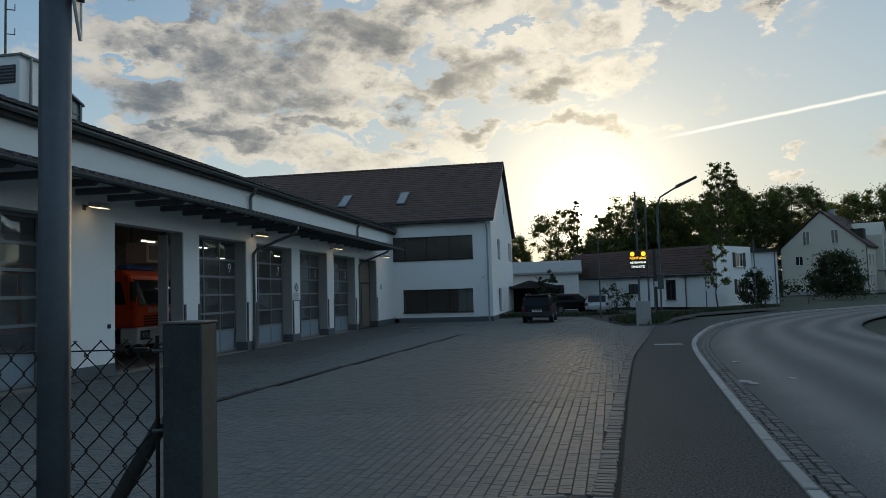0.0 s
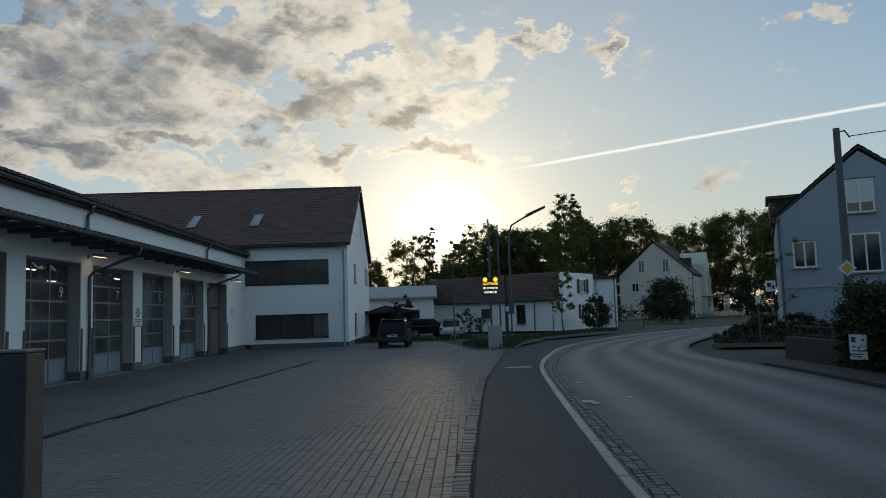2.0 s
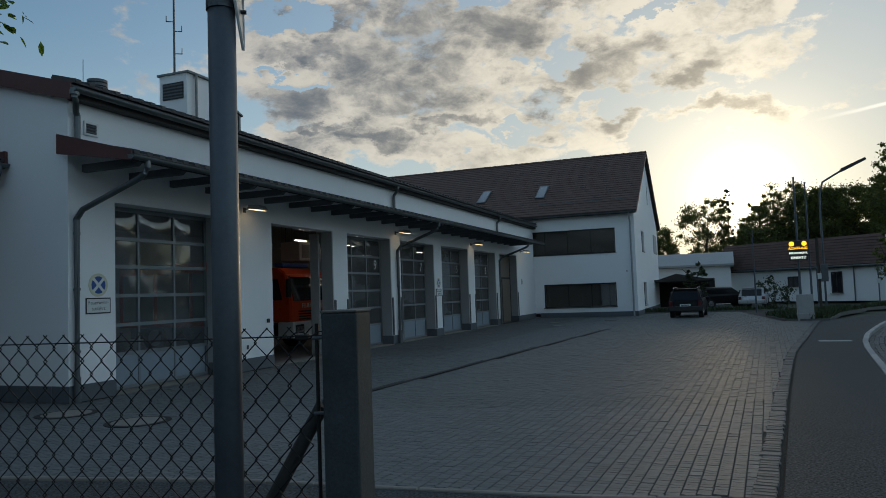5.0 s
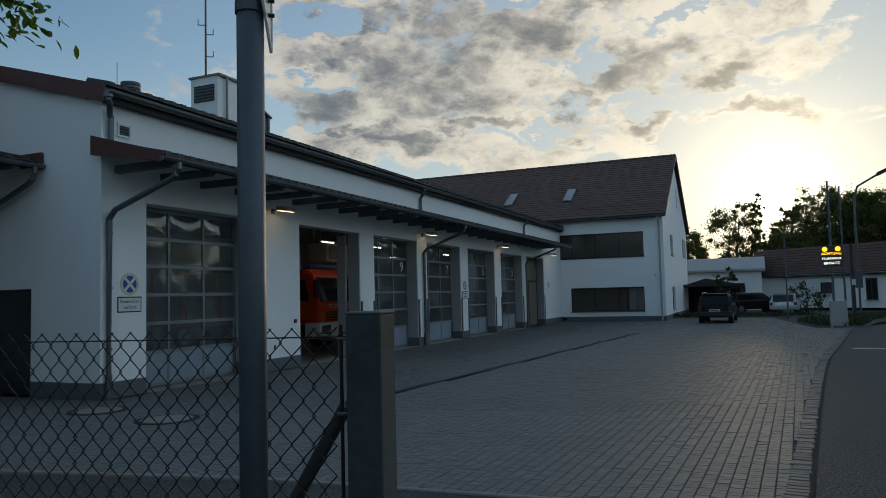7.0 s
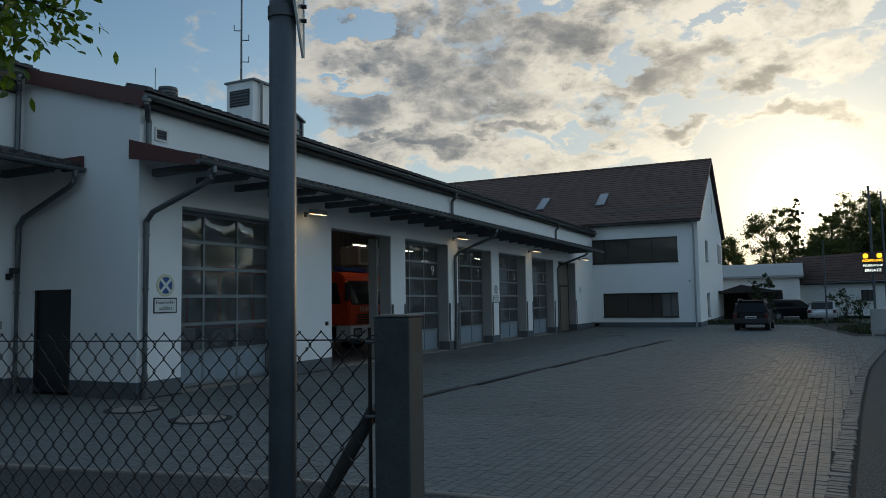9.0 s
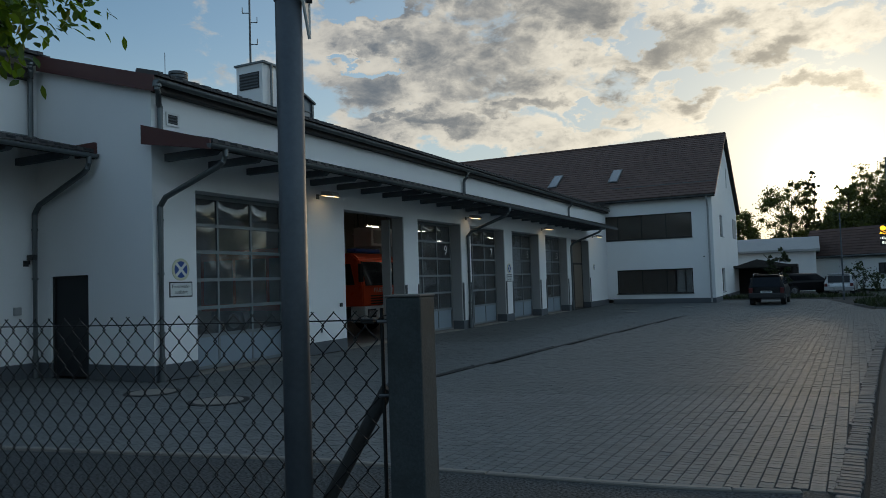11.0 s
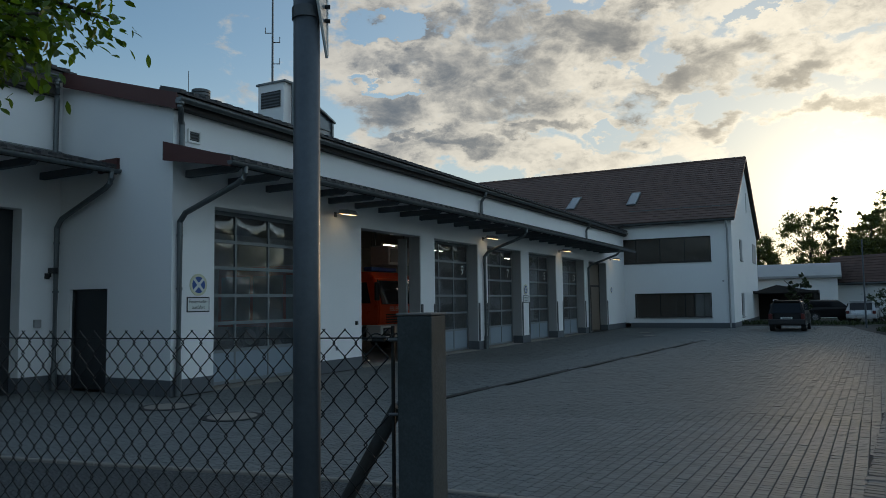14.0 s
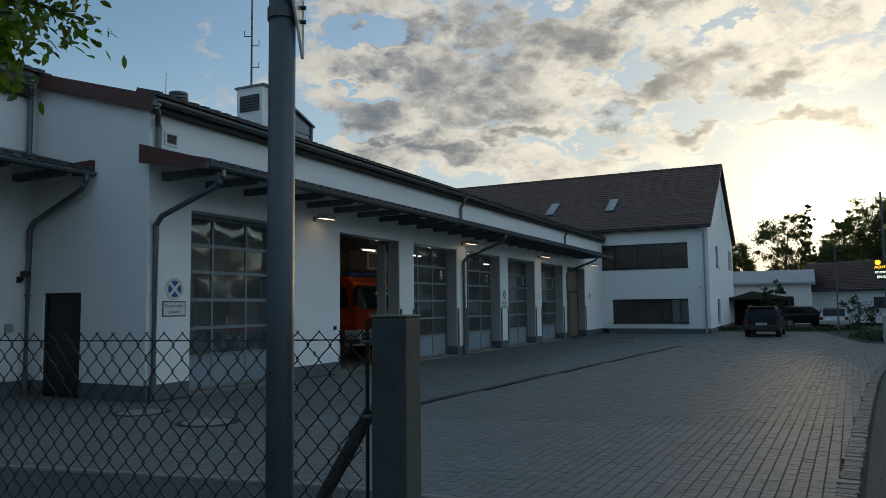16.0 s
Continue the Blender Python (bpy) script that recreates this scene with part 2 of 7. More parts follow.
def leaf_material(name, base, through=0.35):
    m = bpy.data.materials.new(name)
    m.use_nodes = True
    T = Tree(m.node_tree)
    m.node_tree.nodes.clear()
    r = T.n("ShaderNodeNewGeometry").outputs["Random Per Island"]
    sc = T.n("ShaderNodeVectorMath", op="SCALE")
    sc.inputs[0].default_value = base
    T.put(sc.inputs["Scale"], T.math("ADD", T.math("MULTIPLY", r, 0.8), 0.6))
    df, tl, mx = T.n("ShaderNodeBsdfPrincipled"), T.n("ShaderNodeBsdfTranslucent"), T.n("ShaderNodeMixShader")
    T.link(sc.outputs[0], df.inputs["Base Color"])
    df.inputs["Roughness"].default_value = 0.55
    sc2 = T.n("ShaderNodeVectorMath", op="MULTIPLY")
    T.link(sc.outputs[0], sc2.inputs[0])
    sc2.inputs[1].default_value = (1.6, 1.7, 0.5)
    T.link(sc2.outputs[0], tl.inputs[0])
    mx.inputs[0].default_value = through
    T.link(df.outputs[0], mx.inputs[1])
    T.link(tl.outputs[0], mx.inputs[2])
    out = T.n("ShaderNodeOutputMaterial")
    T.link(mx.outputs[0], out.inputs[0])
    return m


M = dict(
    render=material("white_render", (0.80, 0.80, 0.79), 0.85, var=0.03, scale=0.7, fine=180, bump=0.25, stain=0.06),
    plinth=material("grey_plinth_paint", (0.10, 0.11, 0.12), 0.75, var=0.12, scale=2, fine=90, stain=0.4),
    jamb=material("grey_jamb_paint", (0.34, 0.345, 0.34), 0.8, var=0.05, scale=1.5, fine=120, stain=0.2),
    zinc=material("zinc_gutter", (0.13, 0.145, 0.15), 0.42, 0.7, var=0.18, scale=4, fine=50, bump=0.05),
    brown=material("oxide_brown_fascia", (0.085, 0.026, 0.022), 0.6, var=0.15, scale=3, fine=40, stretch=(1, 1, 6)),
    timber=material("dark_rafter_wood", (0.035, 0.03, 0.027), 0.75, var=0.25, scale=3, fine=50),
    roof=material("brown_clay_tiles", (0.105, 0.062, 0.050), 0.8, var=0.22, scale=1.2, fine=30, rand=0.25, island=True, stain=0.3),
    darkroof=material("dark_roof_sheet", (0.045, 0.042, 0.042), 0.6, var=0.2, scale=1, fine=30),
    doorframe=material("grey_door_frame", (0.19, 0.21, 0.22), 0.45, 0.2, var=0.08, scale=2, fine=70, bump=0.04),
    doorpanel=material("grey_blue_door_panel", (0.22, 0.27, 0.31), 0.5, 0.0, var=0.06, scale=2, fine=90, bump=0.08),
    bumper=material("dark_grey_guard", (0.09, 0.10, 0.105), 0.5, 0.4, var=0.12, scale=4),
    blackdoor=material("anthracite_door", (0.018, 0.021, 0.024), 0.5, var=0.1, scale=2),
    glass=glass_material("window_glass", (0.80, 0.85, 0.86)),
    officeglass=glass_material("office_pane_glass", (0.85, 0.85, 0.85), 0.02, 0.9, 1.32),
    frosted=glass_material("door_pane_plastic", (0.62, 0.68, 0.72), 0.06, 0.9, 2.1, milk=0.13),
    darkglass=material("dark_window_glass", (0.02, 0.022, 0.025), 0.06, var=0.1, scale=1, bump=0.0, spec=0.8),
    carglass=material("car_window_glass", (0.012, 0.013, 0.015), 0.12, var=0.1, scale=1, bump=0.0, spec=0.3),
    blind=material("brown_grey_blind", (0.27, 0.235, 0.20), 0.8, var=0.08, scale=1, stretch=(1, 1, 12)),
    interior=material("hall_inner_wall", (0.46, 0.46, 0.44), 0.85, var=0.1, scale=0.8),
    hallfloor=material("hall_floor_tiles", (0.11, 0.10, 0.095), 0.4, var=0.15, scale=1.5, stain=0.4),
    concrete=material("grey_concrete_post", (0.044, 0.055, 0.057), 0.85, var=0.34, scale=9, fine=120, bump=0.12, stain=0.55, tint=(0.030, 0.039, 0.037), grit=3.0),
    steel=material("galvanised_steel", (0.088, 0.103, 0.118), 0.5, 0.45, var=0.2, scale=9, fine=60, bump=0.05, stain=0.3),
    wire=material("green_grey_fence_wire", (0.006, 0.007, 0.007), 0.6, 0.1, var=0.2, scale=30, bump=0),
    brace=material("rusty_brace_tube", (0.05, 0.054, 0.054), 0.7, 0.2, var=0.3, scale=12, fine=90, tint=(0.05, 0.045, 0.04)),
    alu=material("aluminium_sign_back", (0.42, 0.43, 0.44), 0.4, 0.8, var=0.1, scale=5),
    asphalt=material("pavement_asphalt", (0.058, 0.062, 0.062), 0.85, spec=0.25, var=0.28, scale=0.9, fine=42, bump=1.0, stain=0.3, grit=20.0),
    paver=material("concrete_pavers", (0.120, 0.128, 0.124), 0.66, spec=0.32, var=0.20, scale=0.5, fine=110, bump=0.55, rand=0.26, island=True, stain=0.35),
    paver_single=material("concrete_paver_blocks", (0.140, 0.147, 0.143), 0.66, spec=0.32, var=0.20, scale=0.5, fine=110, bump=0.55, rand=0.26, stain=0.35),
    paver_late=material("pale_concrete_pavers", (0.140, 0.147, 0.143), 0.66, spec=0.32, var=0.20, scale=0.5, fine=110, bump=0.55, rand=0.26, island=True, stain=0.3),
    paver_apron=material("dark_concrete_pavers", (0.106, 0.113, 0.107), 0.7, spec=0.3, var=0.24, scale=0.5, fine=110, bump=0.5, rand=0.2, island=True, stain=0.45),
    joint=material("joint_sand", (0.026, 0.024, 0.020), 0.95, var=0.3, scale=2, fine=150, bump=0.6),
    granite=material("pale_granite_kerb", (0.37, 0.36, 0.34), 0.75, var=0.15, scale=5, fine=160, bump=0.4, rand=0.25, stain=0.3),
    sett=material("grey_granite_sett", (0.125, 0.12, 0.112), 0.7, var=0.2, scale=6, fine=140, bump=0.6, rand=0.5),
    drain=material("iron_slot_drain", (0.007, 0.007, 0.007), 0.8, 0.0, var=0.2, scale=6),
    grass=material("rough_grass", (0.055, 0.075, 0.028), 0.95, var=0.4, scale=0.5, fine=40, bump=0.8),
    earth=material("far_ground", (0.05, 0.06, 0.035), 0.95, var=0.3, scale=0.06, fine=3),
    orange=material("signal_red_truck_paint", (0.72, 0.075, 0.02), 0.3, var=0.03, scale=1.5, bump=0.0),
    white=material("white_paint", (0.72, 0.72, 0.70), 0.5, var=0.05, scale=3),
    black=material("black_plastic", (0.016, 0.016, 0.017), 0.5, var=0.1, scale=10),
    rubber=material("tyre_rubber", (0.018, 0.018, 0.018), 0.85, var=0.15, scale=20),
    carblack=material("black_car_paint", (0.010, 0.010, 0.011), 0.4, var=0.05, scale=3, bump=0, spec=0.15),
    carsilver=material("silver_car_paint", (0.45, 0.46, 0.47), 0.3, 0.6, var=0.04, scale=3, bump=0),
    chrome=material("bright_metal", (0.6, 0.6, 0.62), 0.25, 0.9, var=0.05, scale=5, bump=0),
    redlens=material("red_lamp_lens", (0.09, 0.008, 0.008), 0.3, var=0.05, scale=5, bump=0),
    signwhite=material("sign_white", (0.62, 0.64, 0.62), 0.5, var=0.04, scale=10, bump=0),
    greywood=material("weathered_grey_wood", (0.12, 0.125, 0.13), 0.85, var=0.25, scale=2, fine=40, stretch=(1, 1, 0.1)),
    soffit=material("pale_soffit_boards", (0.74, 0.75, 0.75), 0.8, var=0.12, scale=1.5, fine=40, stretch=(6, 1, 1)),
    bedstone=material("dark_edging_stone", (0.13, 0.125, 0.115), 0.85, var=0.2, scale=5),
    signcream=material("sign_cream_rim", (0.58, 0.56, 0.40), 0.5, var=0.05, scale=10, bump=0),
    signblue=material("sign_blue", (0.02, 0.07, 0.26), 0.5, var=0.05, scale=10, bump=0),
    signyellow=material("sign_yellow", (0.65, 0.36, 0.02), 0.5, var=0.05, scale=10, bump=0),
    bark=material("tree_bark", (0.055, 0.045, 0.036), 0.95, var=0.3, scale=3, fine=30, bump=0.8),
    leaf=leaf_material("broadleaf_foliage", (0.095, 0.105, 0.042), 0.5),
    leafnear=leaf_material("bright_maple_leaf", (0.070, 0.125, 0.018), 0.4),
    leafdark=leaf_material("dark_hedge_foliage", (0.030, 0.042, 0.018), 0.25),
    tube=glow_material("fluorescent_tube", (1.0, 0.88, 0.72), 9.0),
    lampglow=glow_material("wall_lamp_glow", (1.0, 0.74, 0.42), 1.6),
    ledamber=glow_material("amber_led", (1.0, 0.50, 0.02), 1.5),
    ledwhite=glow_material("white_led", (0.9, 0.95, 0.85), 0.9),
    bluerender=material("pale_blue_render", (0.31, 0.35, 0.40), 0.85, var=0.04, scale=0.7, fine=120, bump=0.2, stain=0.1),
    cream=material("cream_render", (0.62, 0.58, 0.50), 0.85, var=0.04, scale=0.7, fine=120, bump=0.2, stain=0.1),
    entrywood=material("brown_entrance_panel", (0.15, 0.115, 0.085), 0.5, var=0.12, scale=2, fine=50, stretch=(1, 1, 0.2)),
    screed=material("bed_sandstone", (0.24, 0.22, 0.19), 0.85, var=0.15, scale=4),
)


# ---- mesh helpers ----
def part(name, bm, mat, parent=None, label="", smooth=False):
    me = bpy.data.meshes.new(name)
    bm.to_mesh(me)
    bm.free()
    if smooth:
        for f in me.polygons:
            f.use_smooth = True
    me.materials.append(M[mat] if isinstance(mat, str) else mat)
    ob = new(name, me)
    if parent:
        ob.parent = parent
    if label:
        ob["label"] = label
    return ob


def thing(name, label, category, at=(0, 0, 0), rz=0.0, group="", kind=""):
    ob = new(name)
    ob.matrix_world = pose(*at, 0, 0, rz)
    return tagged(ob, label, category, group, kind)


def box(bm, x0, x1, y0, y1, z0, z1, bevel=0.0):
    r = bmesh.ops.create_cube(bm, size=1.0, matrix=Matrix.LocRotScale(((x0 + x1) / 2, (y0 + y1) / 2, (z0 + z1) / 2), None, (abs(x1 - x0), abs(y1 - y0), abs(z1 - z0))))
    if bevel:
        es = list({e for v in r["verts"] for e in v.link_edges})
        bmesh.ops.bevel(bm, geom=es, offset=bevel, segments=2, affect="EDGES", profile=0.5)
    return r["verts"]


def boxes(*specs, bevel=0.0):
    bm = bmesh.new()
    for s in specs:
        box(bm, *s, bevel=bevel)
    return bm


def rod(bm, a, b, r, n=12, r2=None, caps=True):
    a, b = Vector(a), Vector(b)
    d = b - a
    m = Matrix.Translation((a + b) / 2) @ d.to_track_quat("Z", "Y").to_matrix().to_4x4()
    bmesh.ops.create_cone(bm, cap_ends=caps, segments=n, radius1=r, radius2=r if r2 is None else r2, depth=d.length, matrix=m)


def pipe(bm, pts, r, n=12):
    """A round pipe along points, mitred at the bends."""
    pts = [Vector(p) for p in pts]
    rings = []
    for i, p in enumerate(pts):
        d0 = (p - pts[i - 1]).normalized() if i else (pts[1] - p).normalized()
        d1 = (pts[i + 1] - p).normalized() if i < len(pts) - 1 else d0
        d = (d0 + d1).normalized()
        up = Vector((0, 0, 1)) if abs(d.z) < 0.95 else Vector((0, 1, 0))
        s = d.cross(up).normalized()
        u = s.cross(d).normalized()
        k = 1.0 / max(0.5, d.dot(d0))
        rings.append([bm.verts.new(p + (s * math.cos(2 * math.pi * j / n) + u * math.sin(2 * math.pi * j / n)) * r * (k if 0 < i < len(pts) - 1 else 1)) for j in range(n)])
    for a, b in zip(rings, rings[1:]):
        for j in range(n):
            bm.faces.new((a[j], a[(j + 1) % n], b[(j + 1) % n], b[j]))
    bm.faces.new(rings[0][::-1])
    bm.faces.new(rings[-1])


def prism(bm, poly, axis, a, b):
    """A polygon of (u, v) drawn out along an axis from a to b. x: (y, z); y: (x, z); z: (x, y)."""
    def at(p, w):
        return {"x": (w, p[0], p[1]), "y": (p[0], w, p[1]), "z": (p[0], p[1], w)}[axis]
    lo, hi = [bm.verts.new(at(p, a)) for p in poly], [bm.verts.new(at(p, b)) for p in poly]
    n = len(poly)
    bm.faces.new(lo)
    bm.faces.new(hi[::-1])
    for i in range(n):
        bm.faces.new((lo[i], lo[(i + 1) % n], hi[(i + 1) % n], hi[i]))
    bmesh.ops.recalc_face_normals(bm, faces=bm.faces[:])


def quad(bm, *pts):
    bm.faces.new([bm.verts.new(p) for p in pts])


def raw(name, verts, faces, mat, parent=None):
    me = bpy.data.meshes.new(name)
    me.from_pydata(verts, [], faces)
    me.update()
    me.materials.append(M[mat])
    ob = new(name, me)
    if parent:
        ob.parent = parent
    return ob


def text(name, body, size, mat, parent, m, depth=0.004):
    cu = bpy.data.curves.new(name, "FONT")
    cu.body, cu.size, cu.extrude, cu.align_x, cu.align_y = body, size, depth, "CENTER", "CENTER"
    ob = bpy.data.objects.new(name, cu)
    scene.collection.objects.link(ob)
    me = bpy.data.meshes.new_from_object(ob.evaluated_get(bpy.context.evaluated_depsgraph_get()))
    bpy.data.objects.remove(ob)
    me.materials.clear()
    me.materials.append(M[mat])
    o = new(name, me)
    o.parent = parent
    o.matrix_basis = m
    return o


def spline(pts, step):
    """Points at even steps along a smooth curve through pts."""
    P = [np.array(p, float) for p in pts]
    P = [2 * P[0] - P[1]] + P + [2 * P[-1] - P[-2]]
    fine = []
    for a, b, c, d in zip(P, P[1:], P[2:], P[3:]):
        for u in np.linspace(0, 1, 24, endpoint=False):
            fine.append(0.5 * (2 * b + (c - a) * u + (2 * a - 5 * b + 4 * c - d) * u * u + (3 * b - a - 3 * c + d) * u ** 3))
    fine.append(P[-2])
    fine = np.array(fine)
    s = np.concatenate([[0], np.cumsum(np.linalg.norm(np.diff(fine, axis=0), axis=1))])
    q = np.arange(0, s[-1], step)
    return np.stack([np.interp(q, s, fine[:, i]) for i in range(2)], 1)


def sides(line):
    """Unit normals to the right of a line of points."""
    d = np.gradient(line, axis=0)
    d /= np.linalg.norm(d, axis=1)[:, None]
    return np.stack([d[:, 1], -d[:, 0]], 1)


def wall_grid(axis, w0, w1, us, vs, holes):
    """One wall of even thickness with oblong holes through it. y: u is x; x: u is y; v is z."""
    U = sorted({*us, *(h[0] for h in holes), *(h[1] for h in holes)})
    V = sorted({*vs, *(h[2] for h in holes), *(h[3] for h in holes)})
    bm = bmesh.new()
    at = (lambda u, w, v: (u, w, v)) if axis == "y" else (lambda u, w, v: (w, u, v))
    pts = {(i, j, k): bm.verts.new(at(u, w, v)) for i, u in enumerate(U) for j, v in enumerate(V) for k, w in enumerate((w0, w1))}

    def solid(i, j):
        if not (0 <= i < len(U) - 1 and 0 <= j < len(V) - 1):
            return False
        u, v = (U[i] + U[i + 1]) / 2, (V[j] + V[j + 1]) / 2
        return not any(h[0] < u < h[1] and h[2] < v < h[3] for h in holes)
    for i in range(len(U) - 1):
        for j in range(len(V) - 1):
            if not solid(i, j):
                continue
            for k in (0, 1):
                bm.faces.new([pts[a, b, k] for a, b in ((i, j), (i + 1, j), (i + 1, j + 1), (i, j + 1))])
            for (di, dj), (p, q) in (((-1, 0), ((i, j), (i, j + 1))), ((1, 0), ((i + 1, j), (i + 1, j + 1))), ((0, -1), ((i, j), (i + 1, j))), ((0, 1), ((i, j + 1), (i + 1, j + 1)))):
                if not solid(i + di, j + dj):
                    bm.faces.new([pts[(*p, 0)], pts[(*q, 0)], pts[(*q, 1)], pts[(*p, 1)]])
    bmesh.ops.delete(bm, geom=[v for v in bm.verts if not v.link_faces], context="VERTS")
    bmesh.ops.recalc_face_normals(bm, faces=bm.faces[:])
    return bm


# ---- ground, road and pavement ----
KERB = spline([(1.5, -40), (1.5, -12), (1.55, -2), (1.65, 3), (1.80, 6.56), (2.05, 9.8), (2.55, 15.3), (3.06, 20.3), (3.52, 23.5), (4.22, 26.9), (5.84, 33.0), (7.9, 37.9), (12.0, 45.5), (16.7, 51.3), (23.3, 57.6), (42, 70), (75, 84)], 0.25)
KN = sides(KERB)
RIGHT = spline([(7.9, -40), (7.9, -12), (8.1, 0), (8.5, 8), (9.06, 14.9), (9.45, 18.6), (9.70, 22.2), (9.95, 26.6), (10.9, 31), (12.6, 35.4), (15.2, 40.2), (18.06, 44.7), (26, 53), (44, 65), (77, 79)], 0.25)
RIGHT = RIGHT + np.array([0.20, 0.0])
RN = sides(RIGHT)
STRIP = spline([(-0.05, 4.7), (0.10, 6.5), (0.34, 9.31), (0.67, 13.07), (1.28, 19.18), (2.01, 24.28), (2.94, 30.89), (3.6, 35.2)], 0.1)
SN = sides(STRIP)
ROAD_Z = -0.09


def ground():
    bm = bmesh.new()
    quad(bm, (-2500, -2500, -0.20), (2500, -2500, -0.20), (2500, 2500, -0.20), (-2500, 2500, -0.20))
    tagged(part("ground", bm, "earth"), "flat land with grass and fields", "ground", kind="structure")


def road_material():
    """Worn asphalt: two polished wheel tracks in each lane, patches and fine grit."""
    m = bpy.data.materials.new("road_asphalt")
    m.use_nodes = True
    T = Tree(m.node_tree)
    b = m.node_tree.nodes["Principled BSDF"]
    uv = T.n("ShaderNodeUVMap").outputs[0]
    sep = T.n("ShaderNodeSeparateXYZ")
    T.link(uv, sep.inputs[0])
    vec = T.n("ShaderNodeTexCoord").outputs["Object"]
    n1, n2 = T.noise(vec, 0.5, 5.0, 0.65), T.noise(vec, 45.0, 4.0, 0.7)
    wob = T.math("ADD", sep.outputs[0], T.math("MULTIPLY", T.math("SUBTRACT", n1, 0.5), 0.06))
    track = T.math("ADD", T.math("MULTIPLY", T.math("COSINE", T.math("MULTIPLY", wob, 4 * 2 * math.pi)), -0.5), 0.5)
    k = T.math("ADD", T.math("MULTIPLY", track, 0.30), T.math("ADD", T.math("MULTIPLY", n1, 0.5), T.math("MULTIPLY", T.math("SUBTRACT", n2, 0.42), 3.4)))
    sc = T.n("ShaderNodeVectorMath", op="SCALE")
    sc.inputs[0].default_value = (0.096, 0.098, 0.100)
    T.put(sc.inputs["Scale"], T.math("ADD", k, 0.35))
    T.link(sc.outputs[0], b.inputs["Base Color"])
    T.put(b.inputs["Roughness"], T.math("SUBTRACT", 0.74, T.math("MULTIPLY", track, 0.16)))
    bn = T.n("ShaderNodeBump")
    bn.inputs["Strength"].default_value, bn.inputs["Distance"].default_value = 0.8, 0.006
    T.put(bn.inputs["Height"], n2)
    T.link(bn.outputs[0], b.inputs["Normal"])
    return m


def road():
    L = KERB + KN * 0.52
    n = min(len(L), len(RIGHT))
    R = np.stack([np.interp(np.linspace(0, 1, len(L)), np.linspace(0, 1, len(RIGHT)), RIGHT[:, i]) for i in range(2)], 1)
    bm = bmesh.new()
    uv = bm.loops.layers.uv.new("UVMap")
    cols = np.linspace(0, 1, 9)
    grid = [[bm.verts.new((*(l * (1 - c) + r * c), ROAD_Z + 0.05 * (1 - (2 * c - 1) ** 2))) for c in cols] for l, r in zip(L[::3], R[::3])]
    for a, b in zip(grid, grid[1:]):
        for j in range(8):
            f = bm.faces.new((a[j], a[j + 1], b[j + 1], b[j]))
            for lp, c in zip(f.loops, (cols[j], cols[j + 1], cols[j + 1], cols[j])):
                lp[uv].uv = (c, 0)
    rd = tagged(part("road", bm, road_material(), smooth=True), "worn grey asphalt road in a long bend", "road", kind="structure")
    bm = bmesh.new()
    prism(bm, [(9.5, 22.1), (40, 17.5), (40, 24.0), (9.95, 27.2)], "z", -0.19, ROAD_Z + 0.004)
    tagged(part("road_side_street", bm, "asphalt"), "asphalt mouth of a side street", "road", kind="structure")
    # pale repair spots by the gutter
    bm = bmesh.new()
    for x, y, r in ((3.02, 14.2, 0.10), (3.10, 13.9, 0.07), (3.95, 14.6, 0.07), (3.6, 17.8, 0.06), (6.2, 13.4, 0.05), (5.1, 19.6, 0.06)):
        pts = [(x + r * (1 + 0.4 * random.random()) * math.cos(a), y + 1.6 * r * (1 + 0.4 * random.random()) * math.sin(a)) for a in np.linspace(0, 6.28, 9)[:-1]]
        prism(bm, pts, "z", ROAD_Z - 0.01, ROAD_Z + 0.035)
    part("repair_spot", bm, "granite", rd, "pale repair spots in the asphalt")


def pavement():
    """The asphalt footway, from the sett strip to the kerb, and the near forecourt of the fence."""
    K = KERB[(KERB[:, 1] > -12) & (KERB[:, 1] < 62)]
    L = np.stack([np.interp(K[:, 1], STRIP[:, 1], STRIP[:, 0]) + 0.22, K[:, 1]], 1)
    far = K[:, 1] > 35
    L[far, 0] = K[far, 0] - np.interp(K[far, 1], (35, 42, 62), (2.1, 1.7, 1.6))
    bm = bmesh.new()
    a = [bm.verts.new((*p, 0)) for p in L]
    b = [bm.verts.new((*p, 0)) for p in K]
    for i in range(len(a) - 1):
        bm.faces.new((a[i], b[i], b[i + 1], a[i + 1]))
    pv = part("pavement", bm, "asphalt")
    tagged(pv, "dark asphalt footway along the kerb", "pavement", kind="structure")
    bm = bmesh.new()
    prism(bm, [(-30, -12), (0.17, -12), (0.17, 4.7), (0.02, 6.28), (-1.26, 5.95), (-3.08, 5.80), (-4.7, 5.62), (-8.24, 4.88), (-30, 0.6)], "z", -0.15, -0.002)
    tagged(part("pavement_forecourt", bm, "asphalt"), "grey asphalt drive behind the fence", "pavement", kind="structure")
    # far bank on the right
    R = RIGHT[(RIGHT[:, 1] > -12) & (RIGHT[:, 1] < 21.6)]
    bm = bmesh.new()
    N = RN[(RIGHT[:, 1] > -12) & (RIGHT[:, 1] < 21.6)]
    prism(bm, [tuple(p) for p in R[::6]] + [tuple(p) for p in (R + N * 1.15)[::-6]], "z", -0.19, 0.0)
    tagged(part("pavement_opposite", bm, "asphalt"), "narrow asphalt footway across the road", "pavement", kind="structure")
    return pv


